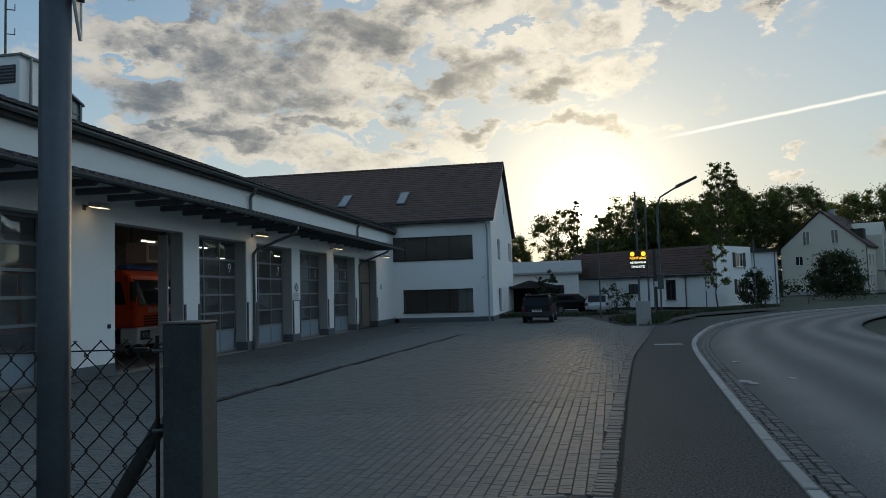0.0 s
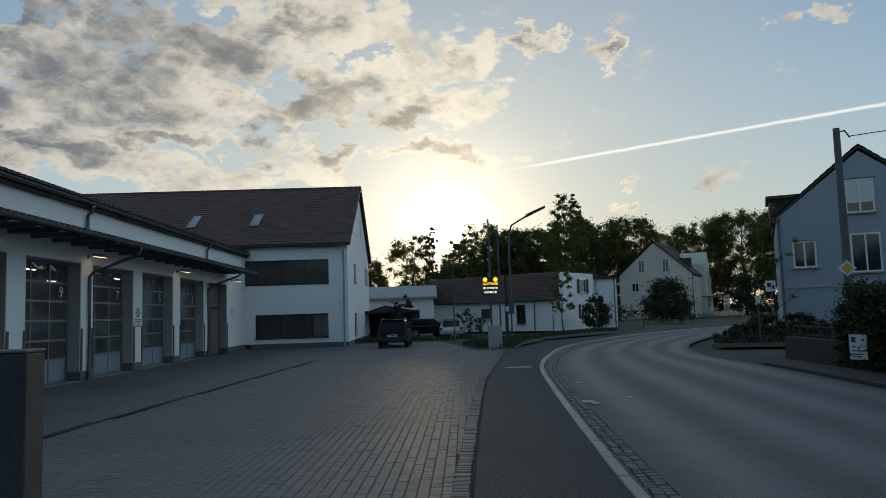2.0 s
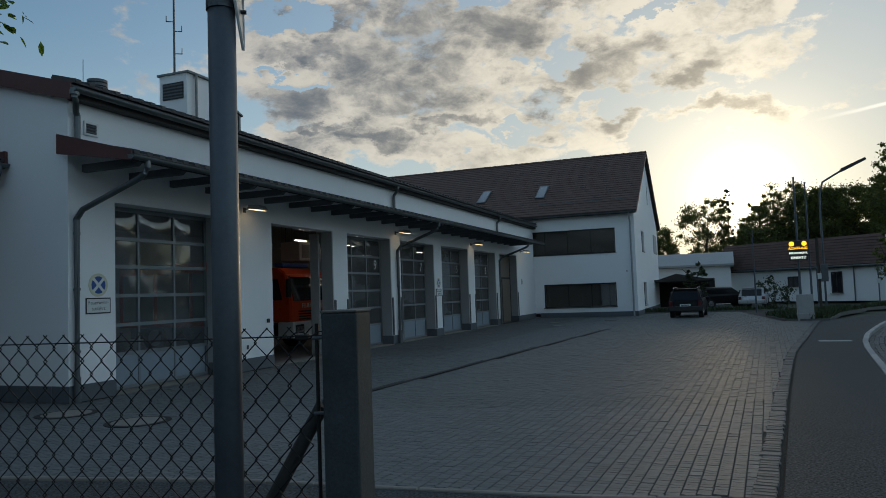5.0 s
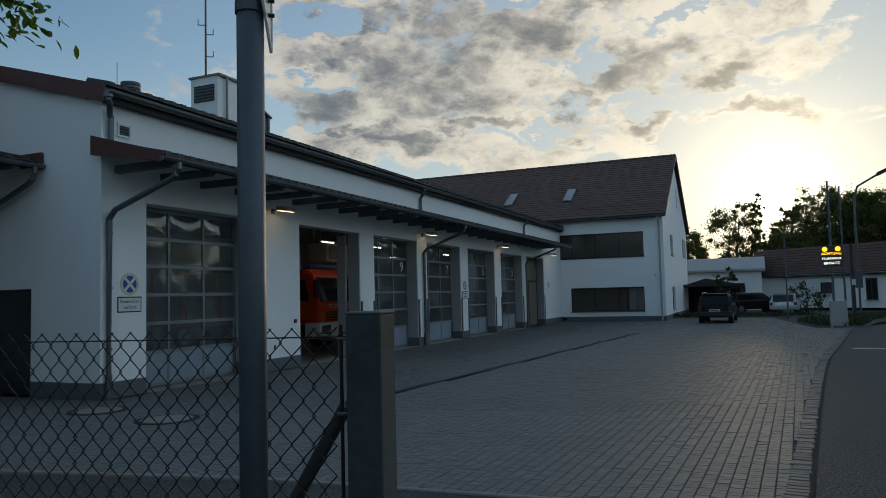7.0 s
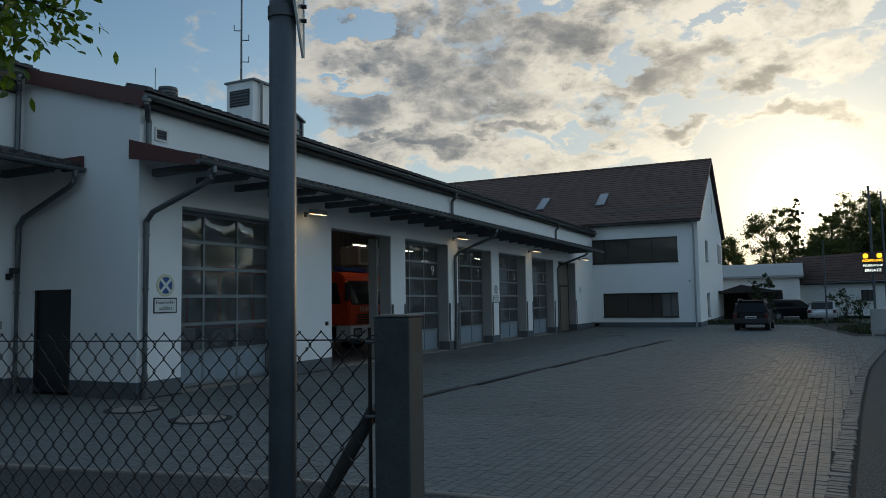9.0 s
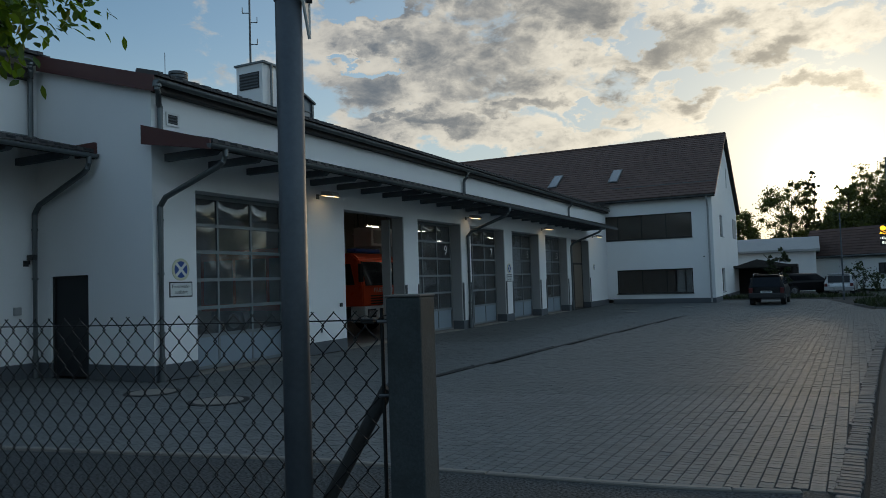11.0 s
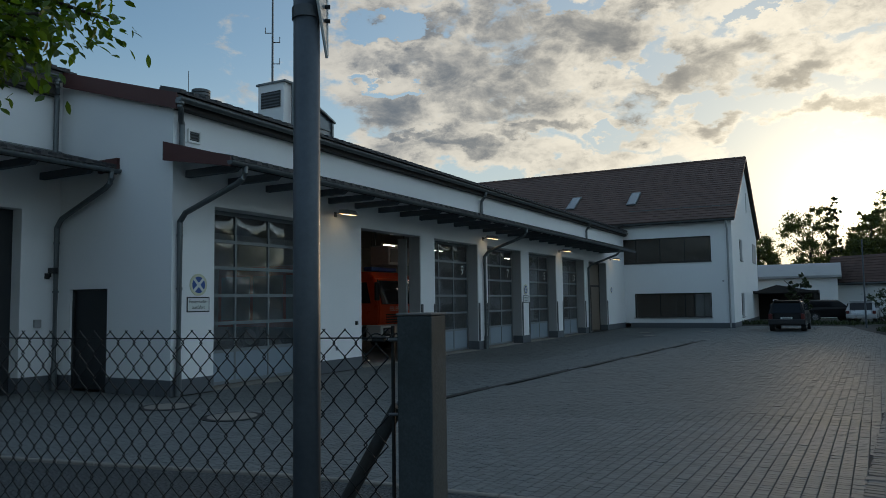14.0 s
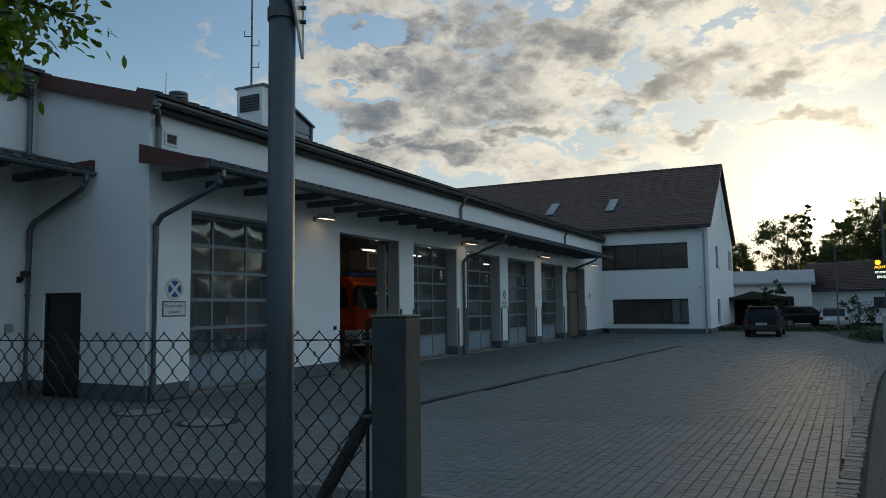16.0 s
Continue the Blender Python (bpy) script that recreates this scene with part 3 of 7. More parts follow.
def stones_on(line, nrm, step, off, length, width, h, mat, owner, name, y0, y1, jitter=0.012, z=0.0, limit=300):
    """Separate stones set in a row along a line; past the limit they are joined."""
    base = bmesh.new()
    vs = box(base, -length / 2, length / 2, -width / 2, width / 2, -0.12, h, 0.0)
    top = [f for f in base.faces if f.normal.z > 0.9]
    bmesh.ops.inset_region(base, faces=top, thickness=min(0.012, width * 0.16), depth=0.0)
    for v in base.verts:
        if v.co.z > h - 1e-5 and (abs(abs(v.co.x) - length / 2) < 1e-5 or abs(abs(v.co.y) - width / 2) < 1e-5):
            v.co.z -= 0.010
    me = bpy.data.meshes.new(name)
    base.to_mesh(me)
    base.free()
    me.materials.append(M[mat])
    V = np.array([v.co for v in me.vertices])
    F = [tuple(f.vertices) for f in me.polygons]
    rv, rf, count = [], [], 0
    every = max(1, round(step / 0.05))
    s = np.concatenate([[0], np.cumsum(np.linalg.norm(np.diff(line, axis=0), axis=1))])
    for q in np.arange(0, s[-1], step):
        x, y = np.interp(q, s, line[:, 0]), np.interp(q, s, line[:, 1])
        if not y0 < y < y1:
            continue
        nx, ny = np.interp(q, s, nrm[:, 0]), np.interp(q, s, nrm[:, 1])
        a = math.atan2(ny, nx)
        a += random.uniform(-1, 1) * jitter * 2
        px, py, pz = x + nx * off + random.uniform(-1, 1) * jitter * 0.5, y + ny * off, z + random.uniform(-1, 1) * jitter * 0.3
        sx, sy = 1 + random.uniform(-1, 1) * jitter * 6, 1 + random.uniform(-1, 1) * jitter * 5
        if count < limit:
            ob = new(name, me)
            ob.parent = owner
            ob.matrix_basis = Matrix.LocRotScale((px, py, pz), Euler((0, 0, a)), (sx, sy, 1))
            count += 1
        else:
            c, d = math.cos(a), math.sin(a)
            W = np.stack([(V[:, 0] * sx * c - V[:, 1] * sy * d) + px, (V[:, 0] * sx * d + V[:, 1] * sy * c) + py, V[:, 2] + pz], 1)
            k = len(rv)
            rv.extend(map(tuple, W))
            rf.extend(tuple(k + i for i in f) for f in F)
    if rv:
        tagged(raw(name + "_rest", rv, rf, mat, owner), kind="stuff")


ground()
road()
PAVEMENT = pavement()
YARD_BED = tagged(part("yard", boxes((-24, 0.9, 3.0, 13, -0.16, -0.02), (-16, 1.6, 13, 24.0, -0.16, -0.02), (-16, 3.7, 24.0, 62, -0.16, -0.02)), "joint"), "paved forecourt of the fire station", "yard", kind="structure")


# ---- fire station hall ----
FX, Y0, Y1 = -10.85, 9.48, 43.0
OPENINGS = [(10.54, 13.65), (15.67, 18.78), (19.66, 22.77), (23.57, 26.78), (27.60, 30.90), (31.78, 35.10), (35.84, 39.10)]
DOOR_TOP, REC = 3.66, 0.42
SETX = -14.20                                   # wall of the part that stands back
HALL = thing("fire_station_hall", "long white rendered vehicle hall with brown trim", "building")


def roof_z(x):
    """The height of the hall roof's top over the ground; it rises away from the yard."""
    return 5.64 + (-10.5 - x) * 0.280


def hall():
    w = 0.40
    comb = [(Y0, 0.30)]
    for a, b in OPENINGS:
        comb += [(a, 0.30), (a, DOOR_TOP), (b, DOOR_TOP), (b, 0.30)]
    comb += [(Y1, 0.30), (Y1, 5.50), (Y0, 5.50)]
    bm = bmesh.new()
    prism(bm, comb, "x", FX - w, FX)
    part("wall", bm, "render", HALL, "white rendered front wall with deep bays")
    y = Y0
    for a, b in OPENINGS + [(Y1 - 0.02, Y1)]:
        part("plinth", boxes((FX - w, FX + 0.012, y, a, 0.0, 0.30)), "plinth", HALL, "dark grey painted plinth")
        y = b
    for a, b in OPENINGS:
        for y in (a - 0.003, b - 0.012):
            part("reveal", boxes((FX - w, FX - 0.03, y, y + 0.015, 0.30, DOOR_TOP - 0.012)), "jamb", HALL, "grey painted reveal")
    # side wall, with the service door, and the wall that stands back
    D0, D1 = -13.80, -12.65
    xw = FX - w
    bm = bmesh.new()
    prism(bm, [(SETX - 0.3, 0.30), (D0, 0.30), (D0, 2.04), (D1, 2.04), (D1, 0.30), (xw, 0.30), (xw, roof_z(xw) - 0.22), (SETX - 0.3, roof_z(SETX - 0.3) - 0.22)], "y", Y0, Y0 + 0.4)
    part("side_wall", bm, "render", HALL, "white rendered end wall under the verge")
    for xa, xb in ((SETX, D0), (D1, FX - w)):
        part("side_plinth", boxes((xa, xb, Y0 - 0.012, Y0 + 0.4, 0, 0.30)), "plinth", HALL)
    sd = part("service_door", boxes((D0, D1, Y0 + 0.09, Y0 + 0.15, 0.03, 2.04)), "blackdoor", HALL, "anthracite steel service door")
    part("door_frame", boxes((D0, D0 + 0.06, Y0 + 0.05, Y0 + 0.17, 0, 2.04), (D1 - 0.06, D1, Y0 + 0.05, Y0 + 0.17, 0, 2.04), (D0, D1, Y0 + 0.05, Y0 + 0.17, 2.01, 2.04)), "black", sd)
    part("handle", boxes((D0 + 0.1, D0 + 0.22, Y0 + 0.03, Y0 + 0.05, 1.03, 1.05), (D0 + 0.1, D0 + 0.12, Y0 + 0.05, Y0 + 0.09, 1.03, 1.05)), "steel", sd)
    S = [(SETX - 0.4, SETX, 8.67, Y0, 0.30, 6.3), (SETX - 0.4, SETX, 4.6, 8.67, 3.66, 6.3), (SETX - 0.4, SETX, -6, 4.6, 0.3, 6.3)]
    part("back_wall", boxes(*S), "render", HALL, "white rendered wall standing back")
    part("back_plinth", boxes((SETX - 0.4, SETX + 0.012, 8.67, Y0 - 0.013, 0, 0.30), (SETX - 0.4, SETX + 0.012, -6, 4.6, 0, 0.30)), "plinth", HALL)
    part("dark_gate", boxes((SETX - 0.36, SETX - 0.3, 4.6, 8.67, 0, 3.66)), "blackdoor", HALL, "closed dark gate")
    # roof, fascia and gutters
    bm = bmesh.new()
    e = FX + 0.22
    prism(bm, [(e, roof_z(e) - 0.03), (e, roof_z(e) - 0.10), (-30, roof_z(-30) - 0.10), (-30, roof_z(-30) - 0.03)], "y", Y0 - 0.12, Y1)
    prism(bm, [(SETX + 0.22, roof_z(SETX + 0.22) - 0.03), (SETX + 0.22, roof_z(SETX + 0.22) - 0.10), (-30, roof_z(-30) - 0.10), (-30, roof_z(-30) - 0.03)], "y", -6, Y0 - 0.121)
    part("roof", bm, "darkroof", HALL, "dark low-pitched roof")
    # tile edge along the eaves
    for (xe, ya, yb) in ((e, Y0 - 0.1, Y1 - 0.1), (SETX + 0.22, 0.0, Y0 - 0.15)):
        bm = bmesh.new()
        for y in np.arange(ya, yb, 0.30):
            prism(bm, [(xe + 0.06, roof_z(xe) - 0.02), (xe + 0.06, roof_z(xe) + 0.02), (xe - 0.5, roof_z(xe - 0.5) + 0.035), (xe - 0.5, roof_z(xe - 0.5) - 0.03)], "y", y, y + 0.30)
            prism(bm, [(xe + 0.07, roof_z(xe)), (xe + 0.07, roof_z(xe) + 0.06), (xe - 0.5, roof_z(xe - 0.5) + 0.075), (xe - 0.5, roof_z(xe - 0.5))], "y", y + 0.02, y + 0.14)
        part("eaves_tiles", bm, "darkroof", HALL, "dark tile edge above the gutter")
    bm = boxes((e - 0.05, e - 0.01, Y0 - 0.1, Y1, 5.40, 5.55), (FX, e - 0.05, Y0, Y1, 5.40, 5.44), (SETX, SETX + 0.16, -6, Y0 - 0.2, 6.08, 6.12), (SETX + 0.16, SETX + 0.20, -6, Y0 - 0.2, 6.10, 6.3))
    part("fascia", bm, "timber", HALL, "dark boarded eaves")
    bm = bmesh.new()
    y = Y0 - 0.13
    prism(bm, [(e + 0.03, roof_z(e) - 0.02), (e + 0.03, roof_z(e) - 0.33), (SETX + 0.22, roof_z(SETX + 0.22) - 0.34), (SETX + 0.22, roof_z(SETX + 0.22) - 0.02)], "y", y - 0.03, y)
    part("verge_board", bm, "brown", HALL, "oxide brown verge board")
    for (xe, ya, yb, zz) in ((e + 0.10, Y0 - 0.16, Y1 - 0.3, 5.56), (SETX + 0.32, -6, Y0 - 0.25, 6.46)):
        bm = bmesh.new()
        pts = [(xe + 0.075 * math.cos(a), zz + 0.085 * math.sin(a)) for a in np.linspace(math.pi, 2 * math.pi, 9)] + [(xe + 0.06, zz), (xe - 0.06, zz)]
        prism(bm, pts, "y", ya, yb)
        part("gutter", bm, "zinc", HALL, "zinc eaves gutter")


def canopy(x, y0, y1, reach, z_wall, z_edge):
    """The lean-to roof over the bays: boards, rafters, a brown verge and a gutter."""
    tilt = lambda xx: z_wall + (z_edge - z_wall) * (xx - x) / reach
    bm = bmesh.new()
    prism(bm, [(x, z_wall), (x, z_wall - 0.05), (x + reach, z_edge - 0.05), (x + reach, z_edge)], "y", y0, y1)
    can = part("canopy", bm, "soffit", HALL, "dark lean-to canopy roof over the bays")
    bm = bmesh.new()
    for y in np.arange(y0 + 0.05, y1 - 0.05, 0.30):
        prism(bm, [(x, z_wall + 0.004), (x, z_wall + 0.075), (x + reach + 0.05, z_edge + 0.075), (x + reach + 0.05, z_edge + 0.004)], "y", y, y + 0.13)
        prism(bm, [(x, z_wall + 0.004), (x, z_wall + 0.03), (x + reach + 0.04, z_edge + 0.03), (x + reach + 0.04, z_edge + 0.004)], "y", y + 0.13, y + 0.30)
    part("canopy_tiles", bm, "darkroof", can)
    for y in np.arange(y0 + 0.45, y1, 1.12):
        bm = bmesh.new()
        prism(bm, [(x, z_edge + 0.03), (x, z_edge - 0.11), (x + reach - 0.34, z_edge - 0.11), (x + reach - 0.16, z_edge + 0.03)], "y", y, y + 0.12)
        part("rafter", bm, "plinth", can)
    bm = boxes((x + reach - 0.03, x + reach, y0, y1, z_edge - 0.11, z_edge - 0.052))
    part("edge_board", bm, "timber", can)
    bm = bmesh.new()
    prism(bm, [(x - 0.06, z_wall + 0.14), (x - 0.06, z_wall - 0.22), (x + reach + 0.06, z_edge - 0.13), (x + reach + 0.06, z_edge + 0.05)], "y", y0 - 0.04, y0 - 0.004)
    part("verge_board", bm, "brown", can, "oxide brown verge board")
    bm = bmesh.new()
    prism(bm, [(x, z_wall + 0.012), (x, z_wall + 0.10), (x + 0.22, tilt(x + 0.22) + 0.05), (x + 0.22, tilt(x + 0.22) + 0.012)], "y", y0, y1)
    part("flashing", bm, "zinc", can)
    xe, zz = x + reach + 0.07, z_edge - 0.03
    bm = bmesh.new()
    pts = [(xe + 0.07 * math.cos(a), zz + 0.08 * math.sin(a)) for a in np.linspace(math.pi, 2 * math.pi, 9)] + [(xe + 0.055, zz), (xe - 0.055, zz)]
    prism(bm, pts, "y", y0 - 0.05, y1)
    part("gutter", bm, "zinc", can, "zinc canopy gutter")


hall()
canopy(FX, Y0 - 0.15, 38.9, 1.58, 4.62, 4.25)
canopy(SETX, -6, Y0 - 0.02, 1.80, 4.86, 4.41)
part("end_board", boxes((SETX + 1.28, SETX + 1.86, Y0 - 0.075, Y0 - 0.012, 4.36, 4.62)), "brown", HALL, "oxide brown end board of the canopy")


def downpipe(pts, y_foot=True):
    bm = bmesh.new()
    pipe(bm, pts, 0.052)
    p = pts[-1]
    for z in (0.9, 2.0, 3.0):
        if pts[-2][2] > z + 0.2:
            rod(bm, (p[0], p[1], z - 0.02), (p[0], p[1], z + 0.02), 0.062)
    rod(bm, (p[0], p[1], 0.0), (p[0], p[1], 0.45), 0.062)
    part("downpipe", bm, "zinc", HALL, "zinc downpipe", smooth=False)


def short_pipe(x, y, z0, z1, xw, back=0.12):
    """From an upper gutter down to the canopy."""
    bm = bmesh.new()
    pipe(bm, [(x, y - back, z0), (x, y - back, z0 - 0.10), (x - 0.02, y - back * 0.8, z0 - 0.16), (xw + 0.02, y - back * 0.2, z0 - 0.30), (xw, y, z0 - 0.37), (xw, y, z1)], 0.052)
    rod(bm, (x, y - back, z0 - 0.06), (x, y - back, z0 + 0.02), 0.085)
    rod(bm, (xw, y, z1 + 0.1), (xw, y, z1 + 0.15), 0.062)
    part("downpipe", bm, "zinc", HALL, "zinc downpipe")


for y in (Y0 + 0.18, 23.25, 35.63):
    xg = FX + 1.65
    downpipe([(xg, y, 4.18), (xg, y, 4.05), (xg - 0.05, y - 0.01, 3.95), (xg - 0.17, y - 0.02, 3.87), (FX + 0.22, y - 0.06, 3.42), (FX + 0.075, y - 0.06, 3.26), (FX + 0.075, y - 0.06, 0.02)])
downpipe([(SETX + 1.87, Y0 - 0.2, 4.34), (SETX + 1.87, Y0 - 0.2, 4.20), (SETX + 1.82, Y0 - 0.2, 4.09), (SETX + 1.70, Y0 - 0.2, 4.01), (SETX + 0.30, Y0 - 0.16, 3.50), (SETX + 0.15, Y0 - 0.16, 3.32), (SETX + 0.15, Y0 - 0.16, 0.02)])
for y, back in ((Y0 + 0.14, 0.24), (23.0, 0.12), (35.38, 0.12)):
    short_pipe(FX + 0.28, y, 5.50, 4.55, FX + 0.08, back)
short_pipe(SETX + 0.28, Y0 - 0.2, 6.40, 4.7, SETX + 0.10)


# ---- sectional doors ----
PANE_RNG = random.Random(21)


def bulged(x, y0, y1, z0, z1, strong=False, n=11):
    """A plastic pane that heat has bowed: one sheet, dished by a few millimetres and a little uneven."""
    bm = bmesh.new()
    depth = PANE_RNG.choice((-1, 1, 1)) * PANE_RNG.uniform(0.001, 0.0035)
    if strong:
        depth = PANE_RNG.uniform(0.020, 0.030)
    ph, tw = PANE_RNG.uniform(0, 6.28), PANE_RNG.uniform(-0.001, 0.001)
    grid = []
    for i in range(n):
        u = i / (n - 1)
        row = []
        for j in range(n):
            v = j / (n - 1)
            hump = (4 * u * (1 - u)) * (4 * v * (1 - v))
            row.append(bm.verts.new((x + depth * hump + (0.0016 if strong else 0.0004) * hump * math.sin(7 * u + 5 * v + ph) + tw * (2 * u - 1) * hump, y0 + (y1 - y0) * u, z0 + (z1 - z0) * v)))
        grid.append(row)
    for a, b in zip(grid, grid[1:]):
        for j in range(n - 1):
            bm.faces.new((a[j], b[j], b[j + 1], a[j + 1]))
    return bm


def sectional_door(a, b, number, cols=3):
    """A glazed lifting door: grey frame, six rows, the lowest of solid panels."""
    x = FX - REC
    door = part("garage_door", boxes((x - 0.05, x, a, a + 0.06, 0.03, DOOR_TOP), (x - 0.05, x, b - 0.06, b, 0.03, DOOR_TOP), (x - 0.05, x, a + 0.06, b - 0.06, DOOR_TOP - 0.09, DOOR_TOP), (x - 0.05, x, a + 0.06, b - 0.06, 0.03, 0.10)), "doorframe", HALL, "grey sectional door with glazed rows")
    z = [0.10, 0.72, 1.30, 1.88, 2.46, 3.02, DOOR_TOP - 0.09]
    if cols == 3:
        ys = [a + 0.06, a + 0.06 + (b - a) * 0.31, b - 0.06 - (b - a) * 0.32, b - 0.06]
    else:
        ys = list(np.linspace(a + 0.06, b - 0.06, cols + 1))
    rails = [(x - 0.045, x + 0.006, a + 0.06, b - 0.06, zz - 0.035, zz + 0.035) for zz in z[1:-1]]
    for r in rails:
        part("rail", boxes(r), "doorframe", door)
    for yy in ys[1:-1]:
        part("mullion", boxes((x - 0.04, x + 0.002, yy - 0.025, yy + 0.025, z[0], z[-1])), "doorframe", door)
    for i in range(6):
        for ya, yb in zip(ys, ys[1:]):
            zl, zh = z[i] + (0.035 if i else 0), z[i + 1] - (0.035 if i < 5 else 0)
            if i == 0:
                part("panel", boxes((x - 0.035, x - 0.012, ya + 0.026, yb - 0.026, zl, zh), bevel=0.006), "doorpanel", door, "grey-blue solid door panel")
            else:
                p = part("pane", bulged(x - 0.026, ya + 0.012, yb - 0.012, zl - 0.008, zh + 0.008, i == 5), "frosted", door, "smoky plastic pane", smooth=True)
                p.visible_shadow = False
    if number:
        text("number", number, 0.46, "signwhite", door, Matrix.Translation((x + 0.012, b - 0.42, 2.74)) @ pose(0, 0, 0, 90, 0, 90))
    return door


for (a, b), num, cols in zip(OPENINGS[:1] + OPENINGS[2:6], ("", "9", "7", "5", "3"), (3, 3, 3, 3, 3)):
    sectional_door(a, b, num, cols)
a, b = OPENINGS[6]
x = FX - 0.40
entry = part("entrance_door", boxes((x - 0.05, x, a, a + 0.08, 0.02, DOOR_TOP), (x - 0.05, x, b - 0.08, b, 0.02, DOOR_TOP), (x - 0.05, x, a + 0.08, b - 0.08, 2.35, 2.45), (x - 0.05, x, a + 0.08, b - 0.08, DOOR_TOP - 0.08, DOOR_TOP), (x - 0.05, x, (a + b) / 2 - 0.05, (a + b) / 2 + 0.05, 0.02, 2.35)), "timber", HALL, "dark framed entrance doors")
for ya, yb, za, zb in ((a + 0.08, (a + b) / 2 - 0.05, 0.05, 2.35), ((a + b) / 2 + 0.05, b - 0.08, 0.05, 2.35), (a + 0.08, b - 0.08, 2.45, DOOR_TOP - 0.08)):
    part("pane", boxes((x - 0.03, x - 0.02, ya, yb, za, zb)), "entrywood", entry, "brown door leaf")
# guards at the pier edges, thresholds, lamps, grille and boxes on the wall
for a, b in OPENINGS[1:]:
    for y in (a - 0.05, b + 0.05):
        if abs(y - 15.62) < 0.01:
            continue
        part("corner_guard", boxes((FX + 0.002, FX + 0.03, y - 0.05, y + 0.05, 0.31, 1.62), bevel=0.006), "bumper", HALL, "dark steel corner guard")
for a, b in OPENINGS[:6]:
    part("threshold", boxes((FX - REC - 0.1, FX + 0.05, a, b, -0.02, 0.012)), "screed", HALL, "pale concrete threshold")
gr = part("vent_grille", boxes((FX, FX + 0.03, 9.82, 9.86, 4.84, 5.10), (FX, FX + 0.03, 10.10, 10.14, 4.84, 5.10), (FX, FX + 0.03, 9.86, 10.10, 5.06, 5.10), (FX, FX + 0.03, 9.86, 10.10, 4.84, 4.88)), "white", HALL, "white ventilation grille")
part("backing", boxes((FX + 0.002, FX + 0.006, 9.86, 10.10, 4.88, 5.06)), "black", gr)
for i in range(3):
    part("slat", boxes((FX + 0.008, FX + 0.024, 9.86, 10.10, 4.90 + i * 0.058, 4.92 + i * 0.058)), "plinth", gr)
part("switch_box", boxes((FX, FX + 0.05, 15.38, 15.46, 1.12, 1.22), bevel=0.008), "black", HALL, "small black switch")
part("socket", boxes((FX, FX + 0.03, 14.55, 14.60, 0.52, 0.62)), "zinc", HALL)


def wall_lamp(y, z=3.88):
    lamp = thing("wall_lamp", "grey floodlight on an arm under the canopy, lit", "lamp", (FX, y, z), group="floodlights along the hall front")
    bm = bmesh.new()
    rod(bm, (0, 0, 0.02), (0.25, 0, 0.06), 0.016, 8)
    box(bm, 0, 0.02, -0.05, 0.05, -0.05, 0.07)
    part("arm", bm, "zinc", lamp)
    bm = bmesh.new()
    prism(bm, [(0.20, 0.02), (0.56, -0.03), (0.58, 0.00), (0.50, 0.09), (0.24, 0.11)], "y", -0.16, 0.16)
    part("housing", bm, "jamb", lamp)
    bm = bmesh.new()
    prism(bm, [(0.23, 0.010), (0.54, -0.034), (0.54, -0.042), (0.23, 0.002)], "y", -0.14, 0.14)
    part("lens", bm, "lampglow", lamp, "warm glowing lens")


for y in (14.55, 23.2, 31.35, 39.9):
    wall_lamp(y)


# ---- inside the hall ----
def hall_inside():
    xb = -25.0
    tagged(part("floor_hall", boxes((xb, FX - 0.45, Y0 + 0.4, Y1, -0.05, 0.004)), "hallfloor"), "dark sealed floor of the vehicle hall", "floor", kind="structure")
    tagged(part("wall_hall_back", boxes((xb - 0.2, xb, Y0, Y1, 0, 5.9)), "interior"), "pale inner back wall of the hall", "wall", kind="structure")
    tagged(part("wall_hall_north", boxes((xb, FX - 0.41, Y1 - 0.6, Y1 - 0.4, 0, 5.2)), "interior"), "pale inner end wall of the hall", "wall", kind="structure")
    tagged(part("wall_hall_south", boxes((xb, SETX - 0.35, Y0, Y0 + 0.3, 0, 5.9)), "interior"), "pale inner end wall of the hall", "wall", kind="structure")
    tagged(part("ceiling_hall", boxes((xb, FX - 0.41, Y0 + 0.41, Y1 - 0.61, 5.0, 5.06)), "interior"), "pale hall ceiling", "ceiling", kind="structure")
    for x, first in ((-12.6, 16.1), (-15.2, 23.9), (-18.4, 27.8)):
        for y in np.arange(first, 36, 3.9):
            tl = thing("ceiling_light", "lit fluorescent batten below the hall ceiling", "lamp", (x, float(y), 3.92), group="battens in the hall")
            part("batten", boxes((-0.06, 0.06, -0.5, 0.5, 0.0, 0.05)), "white", tl)
            part("tube", boxes((-0.013, 0.013, -0.40, 0.40, -0.022, -0.002)), "tube", tl, "bright tube")
            for yh in (-0.4, 0.4):
                bm = bmesh.new()
                rod(bm, (0, yh, 0.05), (0, yh, 1.08), 0.006, 5)
                part("hanger", bm, "steel", tl)
    ht = thing("heater_unit", "pale boxy air heater hung from the ceiling", "heater", (-15.0, 23.6, 3.10))
    part("casing", boxes((-0.4, 0.4, -0.75, 0.75, 0, 0.7), bevel=0.02), "white", ht)
    part("grille", boxes((0.401, 0.42, -0.6, 0.6, 0.1, 0.6)), "jamb", ht)
    part("hanger", boxes((-0.3, -0.27, -0.6, -0.57, 0.7, 1.90)), "steel", ht)
    part("hanger", boxes((0.27, 0.3, 0.57, 0.6, 0.7, 1.90)), "steel", ht)


hall_inside()
part("folded_leaf", boxes((FX - 0.72, FX - 0.44, 18.66, 18.74, 0.03, 3.6)), "jamb", HALL, "grey folded-back door leaf")


